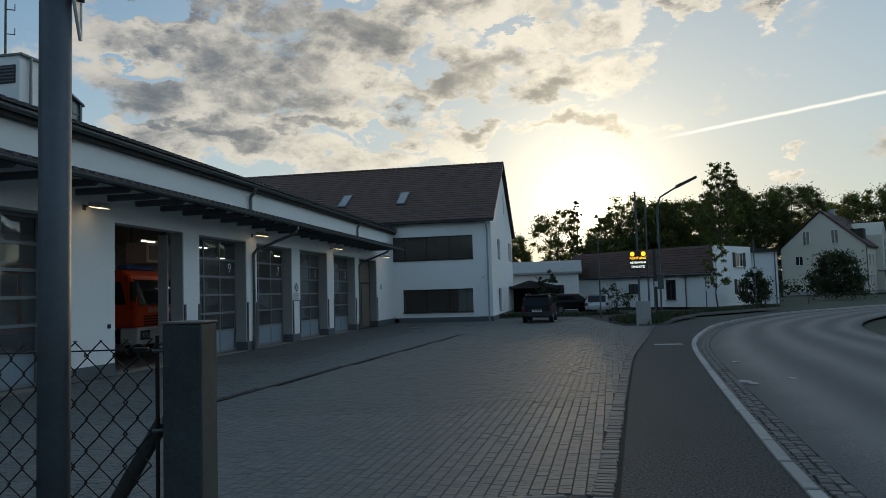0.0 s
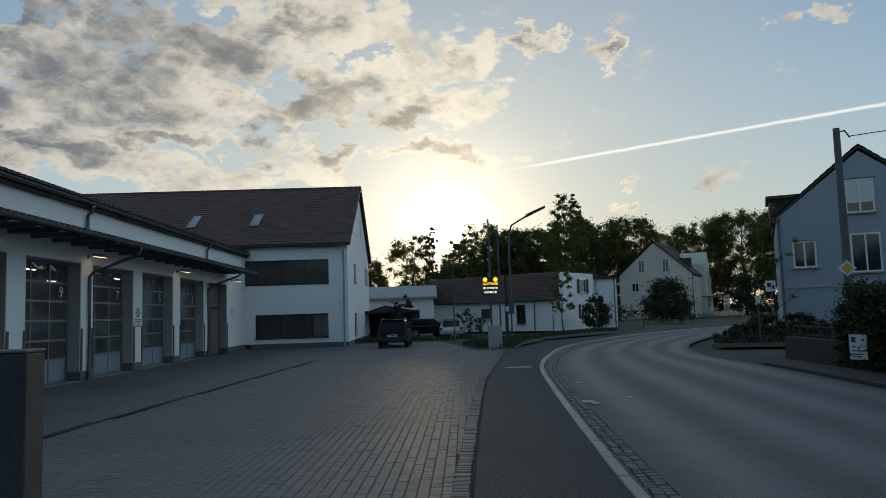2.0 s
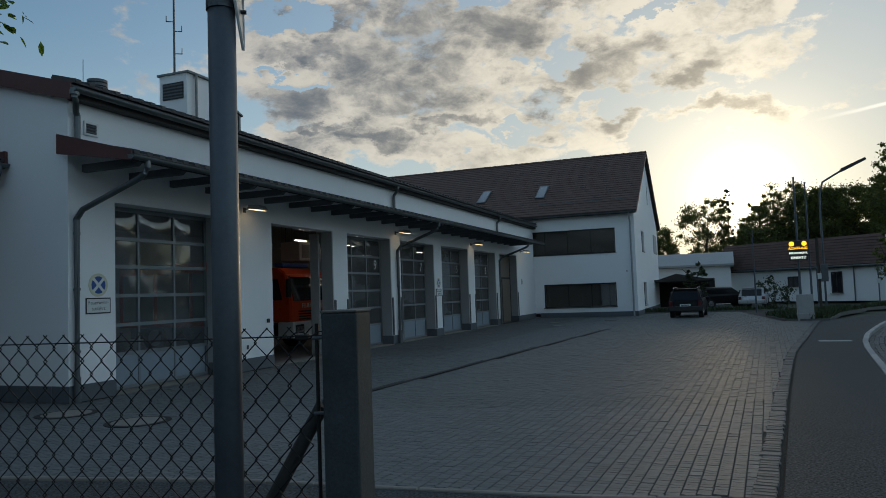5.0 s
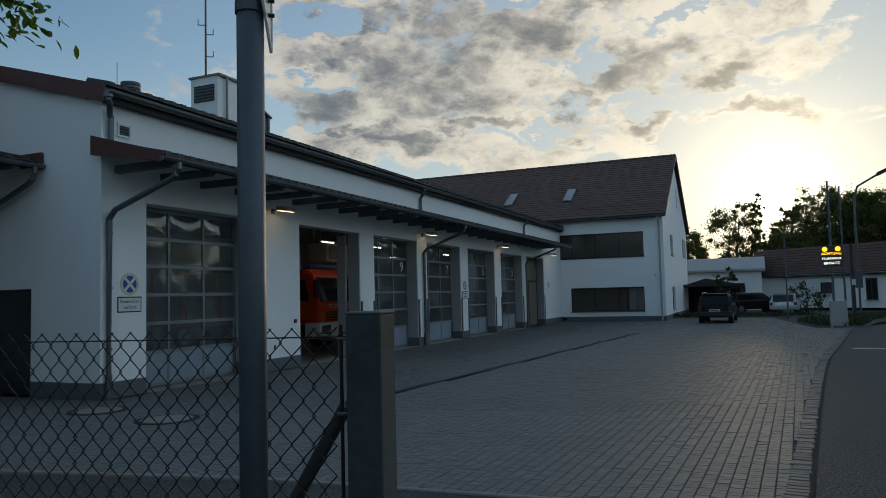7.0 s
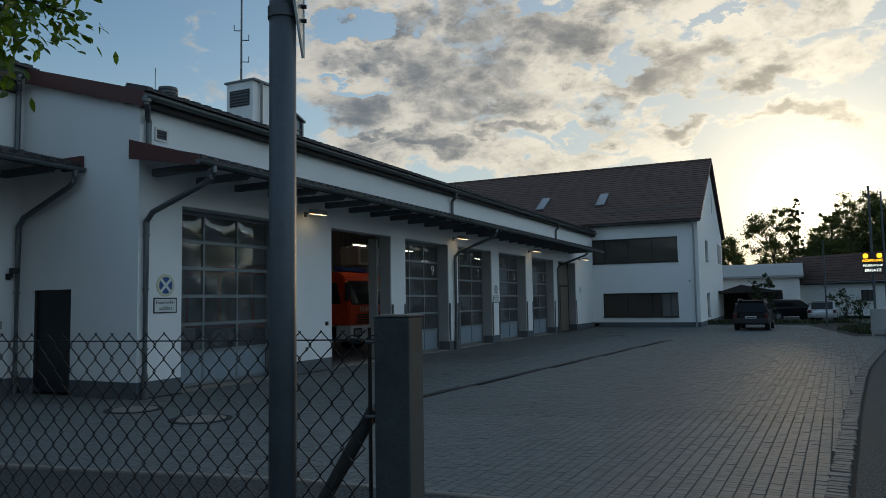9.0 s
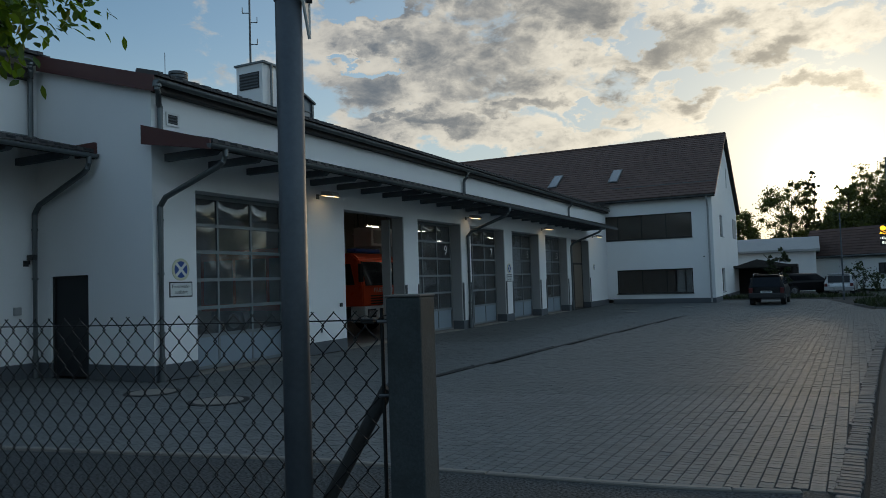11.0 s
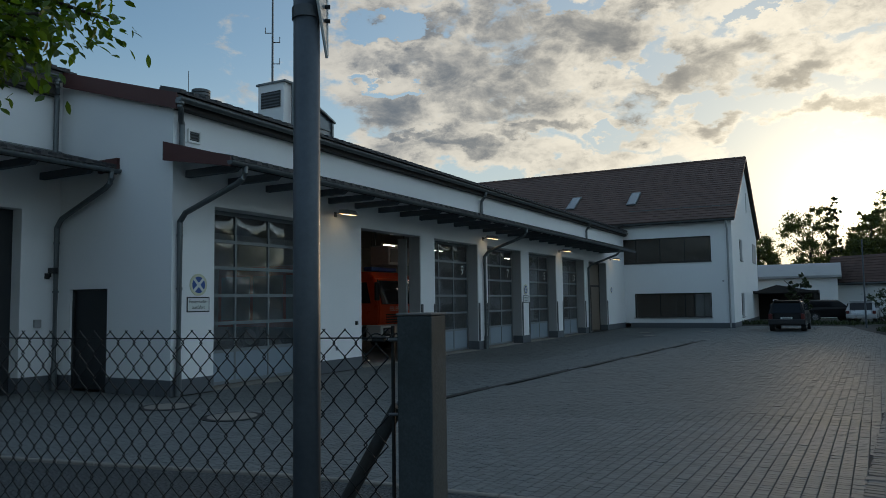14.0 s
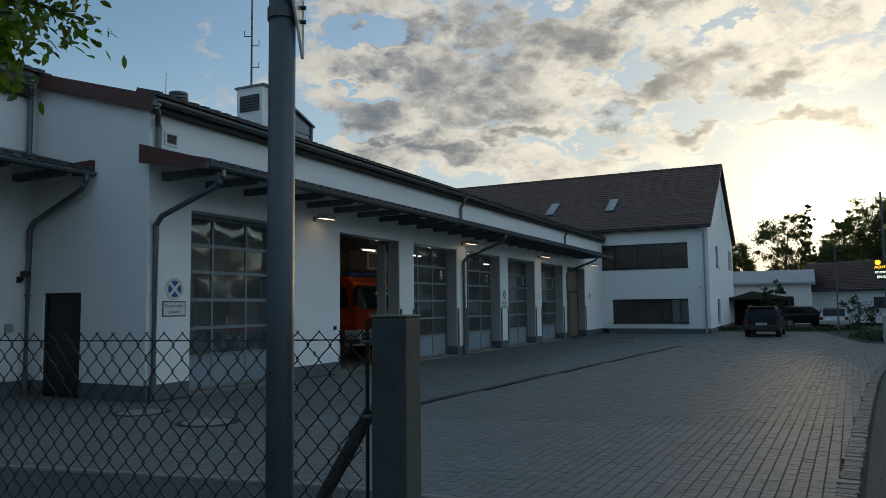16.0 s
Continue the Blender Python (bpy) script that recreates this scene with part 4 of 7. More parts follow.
# ---- office wing ----
OFFY, OFFX0, OFFX1, OFFD = 43.0, -30.0, -4.80, 15.0
OFFICE = thing("office_wing", "white two-storey office wing with a brown tiled roof", "building")


def office():
    W0, W1, LZ0, LZ1 = -10.28, -5.98, 0.58, 1.98       # ground-floor window band
    U0, U1, UZ0, UZ1 = -11.6, -5.92, 3.76, 5.20        # upper window band
    t, H = 0.36, 6.05
    part("wall", wall_grid("y", OFFY, OFFY + t, (OFFX0, OFFX1), (0.28, H), [(W0, W1, LZ0, LZ1), (U0, U1, UZ0, UZ1)]), "render", OFFICE, "white rendered front wall")
    # gable wall with its windows
    G = [(3.8, 5.4, 0.50, 1.95), (3.75, 5.2, 3.90, 5.20)]
    y = OFFY
    bm = wall_grid("x", OFFX1 - t, OFFX1, (y + t, y + OFFD), (0.28, H), [(y + a, y + b, c, d) for a, b, c, d in G])
    mid = y + OFFD / 2
    prism(bm, [(y + 0.1, H), (y + OFFD - 0.1, H), (mid, 10.50)], "x", OFFX1 - t, OFFX1)
    part("gable_wall", bm, "render", OFFICE, "white rendered gable")
    part("rear_wall", boxes((OFFX0, OFFX1 - t, y + OFFD - t, y + OFFD, 0, H), (OFFX0, OFFX0 + t, y + t, y + OFFD - t, 0, H)), "render", OFFICE)
    part("plinth", boxes((FX + 0.3, OFFX1 + 0.012, OFFY - 0.012, OFFY + t, 0, 0.28), (OFFX1 - t, OFFX1 + 0.012, OFFY + t, y + OFFD, 0, 0.28)), "plinth", OFFICE, "dark grey plinth")
    part("floor_slab", boxes((OFFX0 + t, OFFX1 - t, OFFY + t, y + OFFD - t, 2.85, 3.05), (OFFX0 + t, OFFX1 - t, OFFY + t, y + OFFD - t, 0.0, 0.05), (OFFX0 + t, OFFX1 - t, OFFY + t, y + OFFD - t, 5.75, 5.85), (OFFX0 + t, OFFX1 - t, OFFY + 6.0, OFFY + 6.2, 0.05, 5.75)), "interior", OFFICE)
    for x0, x1, z0, z1, n in ((W0, W1, LZ0, LZ1, 3), (U0, U1, UZ0, UZ1, 4)):
        yy = OFFY + 0.10
        win = part("window", boxes((x0, x0 + 0.06, yy, yy + 0.07, z0, z1), (x1 - 0.06, x1, yy, yy + 0.07, z0, z1), (x0 + 0.06, x1 - 0.06, yy, yy + 0.07, z0, z0 + 0.06), (x0 + 0.06, x1 - 0.06, yy, yy + 0.07, z1 - 0.06, z1)), "timber", OFFICE, "dark framed ribbon window")
        e = np.linspace(x0 + 0.06, x1 - 0.06, n + 1)
        for i in range(n):
            part("pane", boxes((e[i] + 0.02, e[i + 1] - 0.02, yy + 0.03, yy + 0.04, z0 + 0.06, z1 - 0.06)), "officeglass", win).visible_shadow = False
            if i:
                part("mullion", boxes((e[i] - 0.02, e[i] + 0.02, yy, yy + 0.07, z0 + 0.06, z1 - 0.06)), "timber", win)
        part("window_sill", boxes((x0 - 0.04, x1 + 0.04, OFFY - 0.05, OFFY + 0.10, z0 - 0.045, z0 - 0.002)), "timber", win)
        part("blind", boxes((x0 + 0.08, x1 - (1.0 if z0 < 1 else 0.08), yy + 0.16, yy + 0.18, z0 + 0.05, z1 - 0.02)), "blind", win, "lowered brown-grey blind")
    part("curtain", boxes((W1 - 0.95, W1 - 0.5, OFFY + 0.42, OFFY + 0.46, LZ0, LZ1), (W1 - 0.42, W1 - 0.05, OFFY + 0.40, OFFY + 0.44, LZ0, LZ1)), "signwhite", OFFICE, "pale curtain")
    for a, b, z0, z1 in G:
        xx = OFFX1 - 0.12
        win = part("window", boxes((xx - 0.06, xx, y + a, y + a + 0.06, z0, z1), (xx - 0.06, xx, y + b - 0.06, y + b, z0, z1), (xx - 0.06, xx, y + a + 0.06, y + b - 0.06, z0, z0 + 0.06), (xx - 0.06, xx, y + a + 0.06, y + b - 0.06, z1 - 0.06, z1), (xx - 0.06, xx, y + a + 0.74, y + a + 0.81, z0 + 0.06, z1 - 0.06)), "timber", OFFICE, "dark framed window")
        part("pane", boxes((xx - 0.04, xx - 0.03, y + a + 0.06, y + b - 0.06, z0 + 0.06, z1 - 0.06)), "darkglass", win)
        part("window_sill", boxes((OFFX1 - 0.1, OFFX1 + 0.05, y + a - 0.03, y + b + 0.03, z0 - 0.04, z0 - 0.002)), "zinc", win)
    part("shutter", boxes((OFFX1 + 0.002, OFFX1 + 0.05, y + 11.6, y + 13.9, 4.05, 5.40)), "jamb", OFFICE, "grey folded shutter")
    part("attic_window", boxes((OFFX1 + 0.002, OFFX1 + 0.02, mid + 1.0, mid + 1.25, 7.3, 8.6)), "jamb", OFFICE, "narrow gable slit")
    # roof: two slopes of tile courses
    ridge, eave, over = 10.75, 6.10, 0.45
    sl = (ridge - eave) / (OFFD / 2 + over)
    x1 = OFFX1 + 0.22
    bm = bmesh.new()
    for sgn, ye in ((1, y - over), (-1, y + OFFD + over)):
        prism(bm, [(ye, eave), (ye, eave - 0.16), (mid, ridge - 0.16), (mid, ridge)], "x", OFFX0, x1)
    roof = part("roof", bm, "timber", OFFICE, "brown tiled pitched roof")
    L = math.hypot(OFFD / 2 + over, ridge - eave)
    a = math.atan2(ridge - eave, OFFD / 2 + over)
    n = 26
    V, Fc = [], []
    for i in range(n):
        s0, s1 = L * i / n, L * (i + 1) / n + 0.03
        for j, xs in enumerate(np.arange(OFFX0, x1 - 0.01, 0.36)):
            xe = min(xs + 0.352, x1)
            k = len(V)
            for xx in (xs, xe):
                for s, h in ((s0, 0.012), (s0, 0.058), (s1, 0.030)):
                    V.append((xx, y - over + s * math.cos(a) - h * math.sin(a), eave + s * math.sin(a) + h * math.cos(a)))
            Fc += [(k, k + 3, k + 4, k + 1), (k + 1, k + 4, k + 5, k + 2), (k, k + 1, k + 2), (k + 3, k + 5, k + 4)]
    tagged(raw("roof_tiles", V, Fc, "roof", roof), "courses of brown clay tiles", kind="stuff")
    bm = bmesh.new()
    for xx in np.arange(OFFX0, x1, 0.4):
        rod(bm, (xx, mid, ridge + 0.02), (min(xx + 0.39, x1), mid, ridge + 0.035), 0.11, 8)
    part("ridge_tiles", bm, "roof", roof)
    bm = bmesh.new()
    prism(bm, [(y - over, eave - 0.07), (y - over, eave + 0.07), (mid, ridge + 0.07), (mid, ridge - 0.07)], "x", x1, x1 + 0.03)
    prism(bm, [(y + OFFD + over, eave - 0.07), (y + OFFD + over, eave + 0.07), (mid, ridge + 0.07), (mid, ridge - 0.07)], "x", x1, x1 + 0.03)
    part("verge_board", bm, "brown", roof, "brown verge board")
    # snow rail along the eave
    bm = bmesh.new()
    rod(bm, (FX + 0.2, y + 0.75, eave + 1.2 * sl + 0.16), (x1 - 0.1, y + 0.75, eave + 1.2 * sl + 0.16), 0.02, 6)
    part("snow_rail", bm, "zinc", roof)
    for xs in (-14.98, -11.05):
        w, s0, s1 = 0.60, 2.6, 4.5
        def on(s, h):
            return (y - over + s * math.cos(a) - h * math.sin(a), eave + s * math.sin(a) + h * math.cos(a))
        bm = bmesh.new()
        prism(bm, [on(s0, 0.03), on(s0, 0.13), on(s1, 0.13), on(s1, 0.03)], "x", xs, xs + w)
        sk = part("skylight", bm, "zinc", roof, "tilted roof window with a grey frame")
        bm = bmesh.new()
        prism(bm, [on(s0 + 0.08, 0.132), on(s0 + 0.08, 0.14), on(s1 - 0.08, 0.14), on(s1 - 0.08, 0.132)], "x", xs + 0.06, xs + w - 0.06)
        part("pane", bm, "chromeglass", sk)
    bm = bmesh.new()
    pts = [(y - over - 0.07 + 0.07 * math.cos(t_), eave - 0.05 + 0.08 * math.sin(t_)) for t_ in np.linspace(math.pi, 2 * math.pi, 8)] + [(y - over, eave - 0.05), (y - over - 0.14, eave - 0.05)]
    prism(bm, pts, "x", FX + 0.2, x1)
    part("gutter", bm, "zinc", OFFICE, "zinc gutter")
    bm = bmesh.new()
    pipe(bm, [(OFFX1 - 0.22, y - 0.5, eave - 0.1), (OFFX1 - 0.22, y - 0.45, eave - 0.3), (OFFX1 - 0.22, y - 0.08, eave - 0.62), (OFFX1 - 0.22, y - 0.08, 0.02)], 0.05)
    part("downpipe", bm, "jamb", OFFICE, "pale grey downpipe")
    part("wall_spout", boxes((-5.35, -5.28, y - 0.22, y - 0.001, 2.58, 2.64)), "zinc", OFFICE)


M["chromeglass"] = material("roof_window_glass", (0.10, 0.12, 0.14), 0.08, var=0.05, scale=2, bump=0, spec=1.0)
office()


# ---- fence, post and sign pole near the camera ----
FD = Vector((-math.cos(radians(5)), -math.sin(radians(5)), 0))     # the way of the fence, from the end post
FN = Vector((-FD.y, FD.x, 0))
FO = Vector((-1.158, 1.862, 0))                                    # its start beside the post


def end_post():
    ob = thing("fence_post", "weathered grey square concrete end post of the fence", "post", (-1.088, 1.893, 0), 5)
    bm = bmesh.new()
    box(bm, -0.056, 0.056, -0.056, 0.056, -0.15, 1.652, 0.006)
    part("shaft", bm, "concrete", ob)
    bm = bmesh.new()
    box(bm, -0.058, 0.058, -0.058, 0.058, 1.6525, 1.660, 0.003)
    part("cap", bm, "bedstone", ob, "thin pale worn cap")
    for z in (0.35, 0.86, 1.36, 1.58):
        bm = bmesh.new()
        rod(bm, (-0.055, -0.03, z), (-0.09, -0.045, z), 0.005, 8)
        part("bolt", bm, "bumper", ob)


def brace():
    a, b = FO + FD * 0.02 - FN * 0.0 + Vector((0, 0, 1.375)), FO + FD * 0.93 + Vector((0, 0, -0.1))
    off = FN * (0.045 if FN.y > 0 else -0.045)
    ob = thing("fence_brace", "dull grey round brace tube leaning on the post", "brace")
    bm = bmesh.new()
    rod(bm, a + off, b + off, 0.0215, 16)
    part("tube", bm, "brace", ob, smooth=False)
    bm = bmesh.new()
    rod(bm, a + off + Vector((0.004, 0, 0.006)), a + off + Vector((0.05, 0.0, 0.03)), 0.012, 10)
    part("end_bolt", bm, "steel", ob)


def chain_link(length=3.6, pitch=0.0764, rise=0.088, top=1.592):
    """Woven wire: upright zigzags that hook into one another, two line wires and a stretcher bar."""
    fence = thing("chain_link_fence", "dark chain-link fence with pointed top ends", "fence")
    rows = int(top / rise * 2)
    V, F = [], []

    def seg(p, q, r):
        d = (q - p).normalized()
        u = d.cross(Vector((0.3, 1, 0.2))).normalized() * r
        w = d.cross(u).normalized() * r
        k = len(V)
        for c in (p, q):
            V.extend(tuple(c + x) for x in (u, w, -u, -w))
        F.extend((k + i, k + (i + 1) % 4, k + 4 + (i + 1) % 4, k + 4 + i) for i in range(4))
    n = int(length / pitch)
    for j in range(n):
        s0 = 0.03 + j * pitch
        wob = random.uniform(-0.003, 0.003)
        pts = []
        for i in range(rows + 1):
            side = (i % 2)
            z = top + 0.022 - i * rise / 2
            sag = 0.006 * math.sin((s0 * 1.3 + z * 2.1)) + wob
            s = s0 + (pitch * 0.52 if side else -pitch * 0.02) + sag
            pts.append(FO + FD * s + FN * (0.004 if side else -0.004) + Vector((0, 0, z - 0.012 * math.sin(s0 * 0.9))))
        for a, b in zip(pts, pts[1:]):
            seg(a, b, 0.0023)
        # the mirrored wire that closes each diamond
        pts2 = []
        for i in range(rows + 1):
            side = (i % 2)
            z = top + 0.022 - i * rise / 2
            s = s0 + (pitch * 0.48 if side else pitch * 1.02) + 0.006 * math.sin((s0 * 1.3 + z * 2.1)) + wob
            pts2.append(FO + FD * s + FN * (-0.004 if side else 0.004) + Vector((0, 0, z - 0.012 * math.sin(s0 * 0.9))))
        for a, b in zip(pts2, pts2[1:]):
            seg(a, b, 0.0023)
    tagged(raw("mesh", V, F, "wire", fence), "woven diamond wire mesh", kind="stuff")
    for z in (top - 0.006, 0.80, 0.10):
        bm = bmesh.new()
        pipe(bm, [FO + FD * s + FN * 0.008 + Vector((0, 0, z - 0.012 * math.sin(s * 0.9))) for s in np.linspace(-0.02, length, 24)], 0.0024, 6)
        part("line_wire", bm, "wire", fence)
    bm = bmesh.new()
    rod(bm, FO + FD * 0.012 + Vector((0, 0, 0.02)), FO + FD * 0.012 + Vector((0, 0, top + 0.03)), 0.006, 8)
    part("stretcher_bar", bm, "wire", fence, "thin upright stretcher bar")
    bm = bmesh.new()
    pipe(bm, [FO + FD * s + FN * (0.012 * math.sin(s * 90)) + Vector((0, 0, top - 0.004 + 0.010 * math.cos(s * 90))) for s in np.linspace(-0.03, 0.12, 40)], 0.0022, 5)
    part("twisted_tie", bm, "wire", fence, "twisted end of the line wire")
    box_ = bmesh.new()
    box(box_, -0.008, 0.008, -0.008, 0.008, -0.022, 0.022, 0.003)
    ob = part("tensioner", box_, "wire", fence)
    ob.matrix_basis = Matrix.Translation(FO + FD * 0.06 + Vector((0, 0, top - 0.01))) @ pose(0, 0, 0, 0, 90, 5)


def sign_pole():
    x, y = -1.386, 1.722
    ob = thing("sign_pole", "dark grey galvanised steel sign pole by the fence", "pole", (x, y, 0))
    bm = bmesh.new()
    rod(bm, (0, 0, -0.2), (0, 0, 3.6), 0.0405, 40)
    part("tube", bm, "steel", ob, smooth=True)
    bm = bmesh.new()
    rod(bm, (0, 0, 2.565), (0, 0, 2.60), 0.0450, 40)
    part("clamp_band", bm, "bumper", ob, "dark clamp band")
    # the plate, seen from behind and nearly edge-on
    v = Vector((-x, -y, 0)).normalized()
    side = Vector((-v.y, v.x, 0))
    d = (-v * 0.96 + side * 0.30).normalized()
    right = Vector((math.cos(radians(37.5)), math.sin(radians(37.5)), 0))
    sg = thing("traffic_sign", "triangular metal road sign seen from behind", "sign", (x, y, 0))
    bm = bmesh.new()
    o = right * 0.055 + Vector((0, 0, 2.455))
    u = (right * 0.34 - Vector((v.x, v.y, 0)) * 0.94).normalized()
    tri = [o + u * 0.02, o + u * 0.02 + Vector((0, 0, 0.78)), o - u * 0.42 + Vector((0, 0, 0.78))]
    nrm = u.cross(Vector((0, 0, 1))).normalized() * 0.0015
    vs = [bm.verts.new(p + nrm) for p in tri] + [bm.verts.new(p - nrm) for p in tri]
    bm.faces.new(vs[:3])
    bm.faces.new(vs[5:2:-1])
    for i in range(3):
        bm.faces.new((vs[i], vs[(i + 1) % 3], vs[3 + (i + 1) % 3], vs[3 + i]))
    bmesh.ops.recalc_face_normals(bm, faces=bm.faces[:])
    part("plate", bm, "alu", sg, "bare aluminium back of the plate")
    bm = bmesh.new()
    for a, b in zip(tri, tri[1:] + tri[:1]):
        rod(bm, a, b, 0.005, 6)
    part("rim", bm, "signwhite", sg, "folded pale rim")
    for z in (2.565, 2.61):
        bm = bmesh.new()
        rod(bm, right * 0.035 + Vector((0, 0, z)), right * 0.072 + Vector((0, 0, z)), 0.007, 8)
        part("clamp_bolt", bm, "black", sg)


end_post()
brace()
chain_link()
sign_pole()


def leaf_mesh(V, F, c, d, n, L, w):
    """One pointed leaf, folded a little along its rib."""
    s = d.cross(n).normalized()
    k = len(V)
    for a, b, h in ((0, 0, 0), (0.35, 0.5, 0.10), (0.7, 0.42, 0.06), (1.0, 0.0, -0.12), (0.7, -0.42, 0.06), (0.35, -0.5, 0.10), (0.5, 0, 0)):
        V.append(tuple(c + d * (a * L) + s * (b * w) + n * (h * w)))
    F.extend(((k, k + 1, k + 6), (k + 1, k + 2, k + 6), (k + 2, k + 3, k + 6), (k + 3, k + 4, k + 6), (k + 4, k + 5, k + 6), (k + 5, k, k + 6)))


def near_tree():
    rng = random.Random(5)
    ob = thing("street_tree", "leafy tree with pointed green leaves hanging over the fence", "tree", (-6.55, 2.15, 0.30))
    bm = bmesh.new()
    pipe(bm, [(0, 0, -0.5), (0.03, 0.02, 1.2), (0.0, 0.05, 2.4), (0.05, 0.0, 4.6)], 0.09, 10)
    part("trunk", bm, "bark", ob)
    V, F = [], []
    tips = []
    for k in range(44):
        az = rng.uniform(-2.2, 1.5)
        z0 = rng.uniform(2.9, 4.4)
        reach = rng.uniform(0.9, 2.35)
        z1 = max(z0 + rng.uniform(-0.35, 0.9), 2.86 + 0.16 * reach)
        a, b = Vector((0, 0, z0)), Vector((reach * math.cos(az * 0.6), reach * math.sin(az * 0.6), z1))
        mid = (a + b) / 2 + Vector((0, 0, 0.22))
        bm = bmesh.new()
        pipe(bm, [a, mid, b], 0.014, 6)
        part("branch", bm, "bark", ob)
        tips.append((a, mid, b))
    for a, mid, b in tips:
        for i in range(600):
            t = rng.random() ** 0.6
            p = (a.lerp(mid, t * 2) if t < 0.5 else mid.lerp(b, t * 2 - 1)) + Vector((rng.gauss(0, 0.15), rng.gauss(0, 0.15), rng.gauss(-0.03, 0.12)))
            d = Vector((rng.gauss(0.4, 0.6), rng.gauss(0, 0.6), rng.gauss(-0.5, 0.35))).normalized()
            n = Vector((rng.gauss(0, 0.5), rng.gauss(0, 0.5), 1)).normalized()
            n = (n - d * n.dot(d)).normalized()
            leaf_mesh(V, F, p, d, n, rng.uniform(0.075, 0.125), rng.uniform(0.036, 0.060))
    tagged(raw("crown", V, F, "leafnear", ob), "green pointed leaves", kind="stuff")


near_tree()


# ---- things on the hall ----
def stop_sign(x, y, z, text_too, s=1.0):
    ob = thing("no_stopping_sign", "round blue and white no-stopping sign over a fire exit plate", "sign", (x, y, z), group="signs on the hall front")
    bm = bmesh.new()
    rod(bm, (0, 0, 0), (0.012, 0, 0), 0.215 * s, 40)
    part("disc", bm, "signcream", ob)
    bm = bmesh.new()
    rod(bm, (0.0125, 0, 0), (0.014, 0, 0), 0.160 * s, 40)
    part("field", bm, "signblue", ob, "blue field")
    for k in (45, -45):
        bm = boxes((0.0145, 0.0155 + (0.001 if k > 0 else 0), -0.17 * s, 0.17 * s, -0.028 * s, 0.028 * s))
        part("bar", bm, "signwhite", ob).matrix_basis = pose(0, 0, 0, k)
    if text_too:
        bm = boxes((0, 0.010, -0.285, 0.285, -0.53, -0.235), bevel=0.004)
        part("plate", bm, "black", ob, "black rimmed plate")
        part("plate_field", boxes((0.0105, 0.012, -0.262, 0.262, -0.507, -0.258)), "signwhite", ob)
        text("lettering", "Feuerwehr-", 0.098, "black", ob, Matrix.Translation((0.0125, 0, -0.325)) @ pose(0, 0, 0, 90, 0, 90), 0.001)
        text("lettering", "ausfahrt", 0.098, "black", ob, Matrix.Translation((0.0125, 0, -0.435)) @ pose(0, 0, 0, 90, 0, 90), 0.001)


stop_sign(FX + 0.002, 10.13, 2.08, True)
stop_sign(FX + 0.002, 27.18, 2.12, True, 0.95)
stop_sign(FX + 0.002, 40.0, 2.2, False, 0.8)
bmx = part("camera_body", boxes((0.10, 0.30, -0.05, 0.05, 0.02, 0.13), bevel=0.012), "black", thing("security_camera", "small dark outdoor spotlight on the wall", "camera", (SETX + 0.002, 9.22, 2.36)))
part("bracket", boxes((0.0, 0.02, -0.05, 0.05, -0.1, 0.02), (0.02, 0.12, -0.02, 0.02, -0.06, 0.02)), "black", bmx.parent)
mb = thing("meter_box", "small grey box on the wall", "box", (SETX + 0.002, 9.02, 1.28))
part("casing", boxes((0, 0.07, -0.07, 0.07, 0, 0.16), bevel=0.008), "jamb", mb)


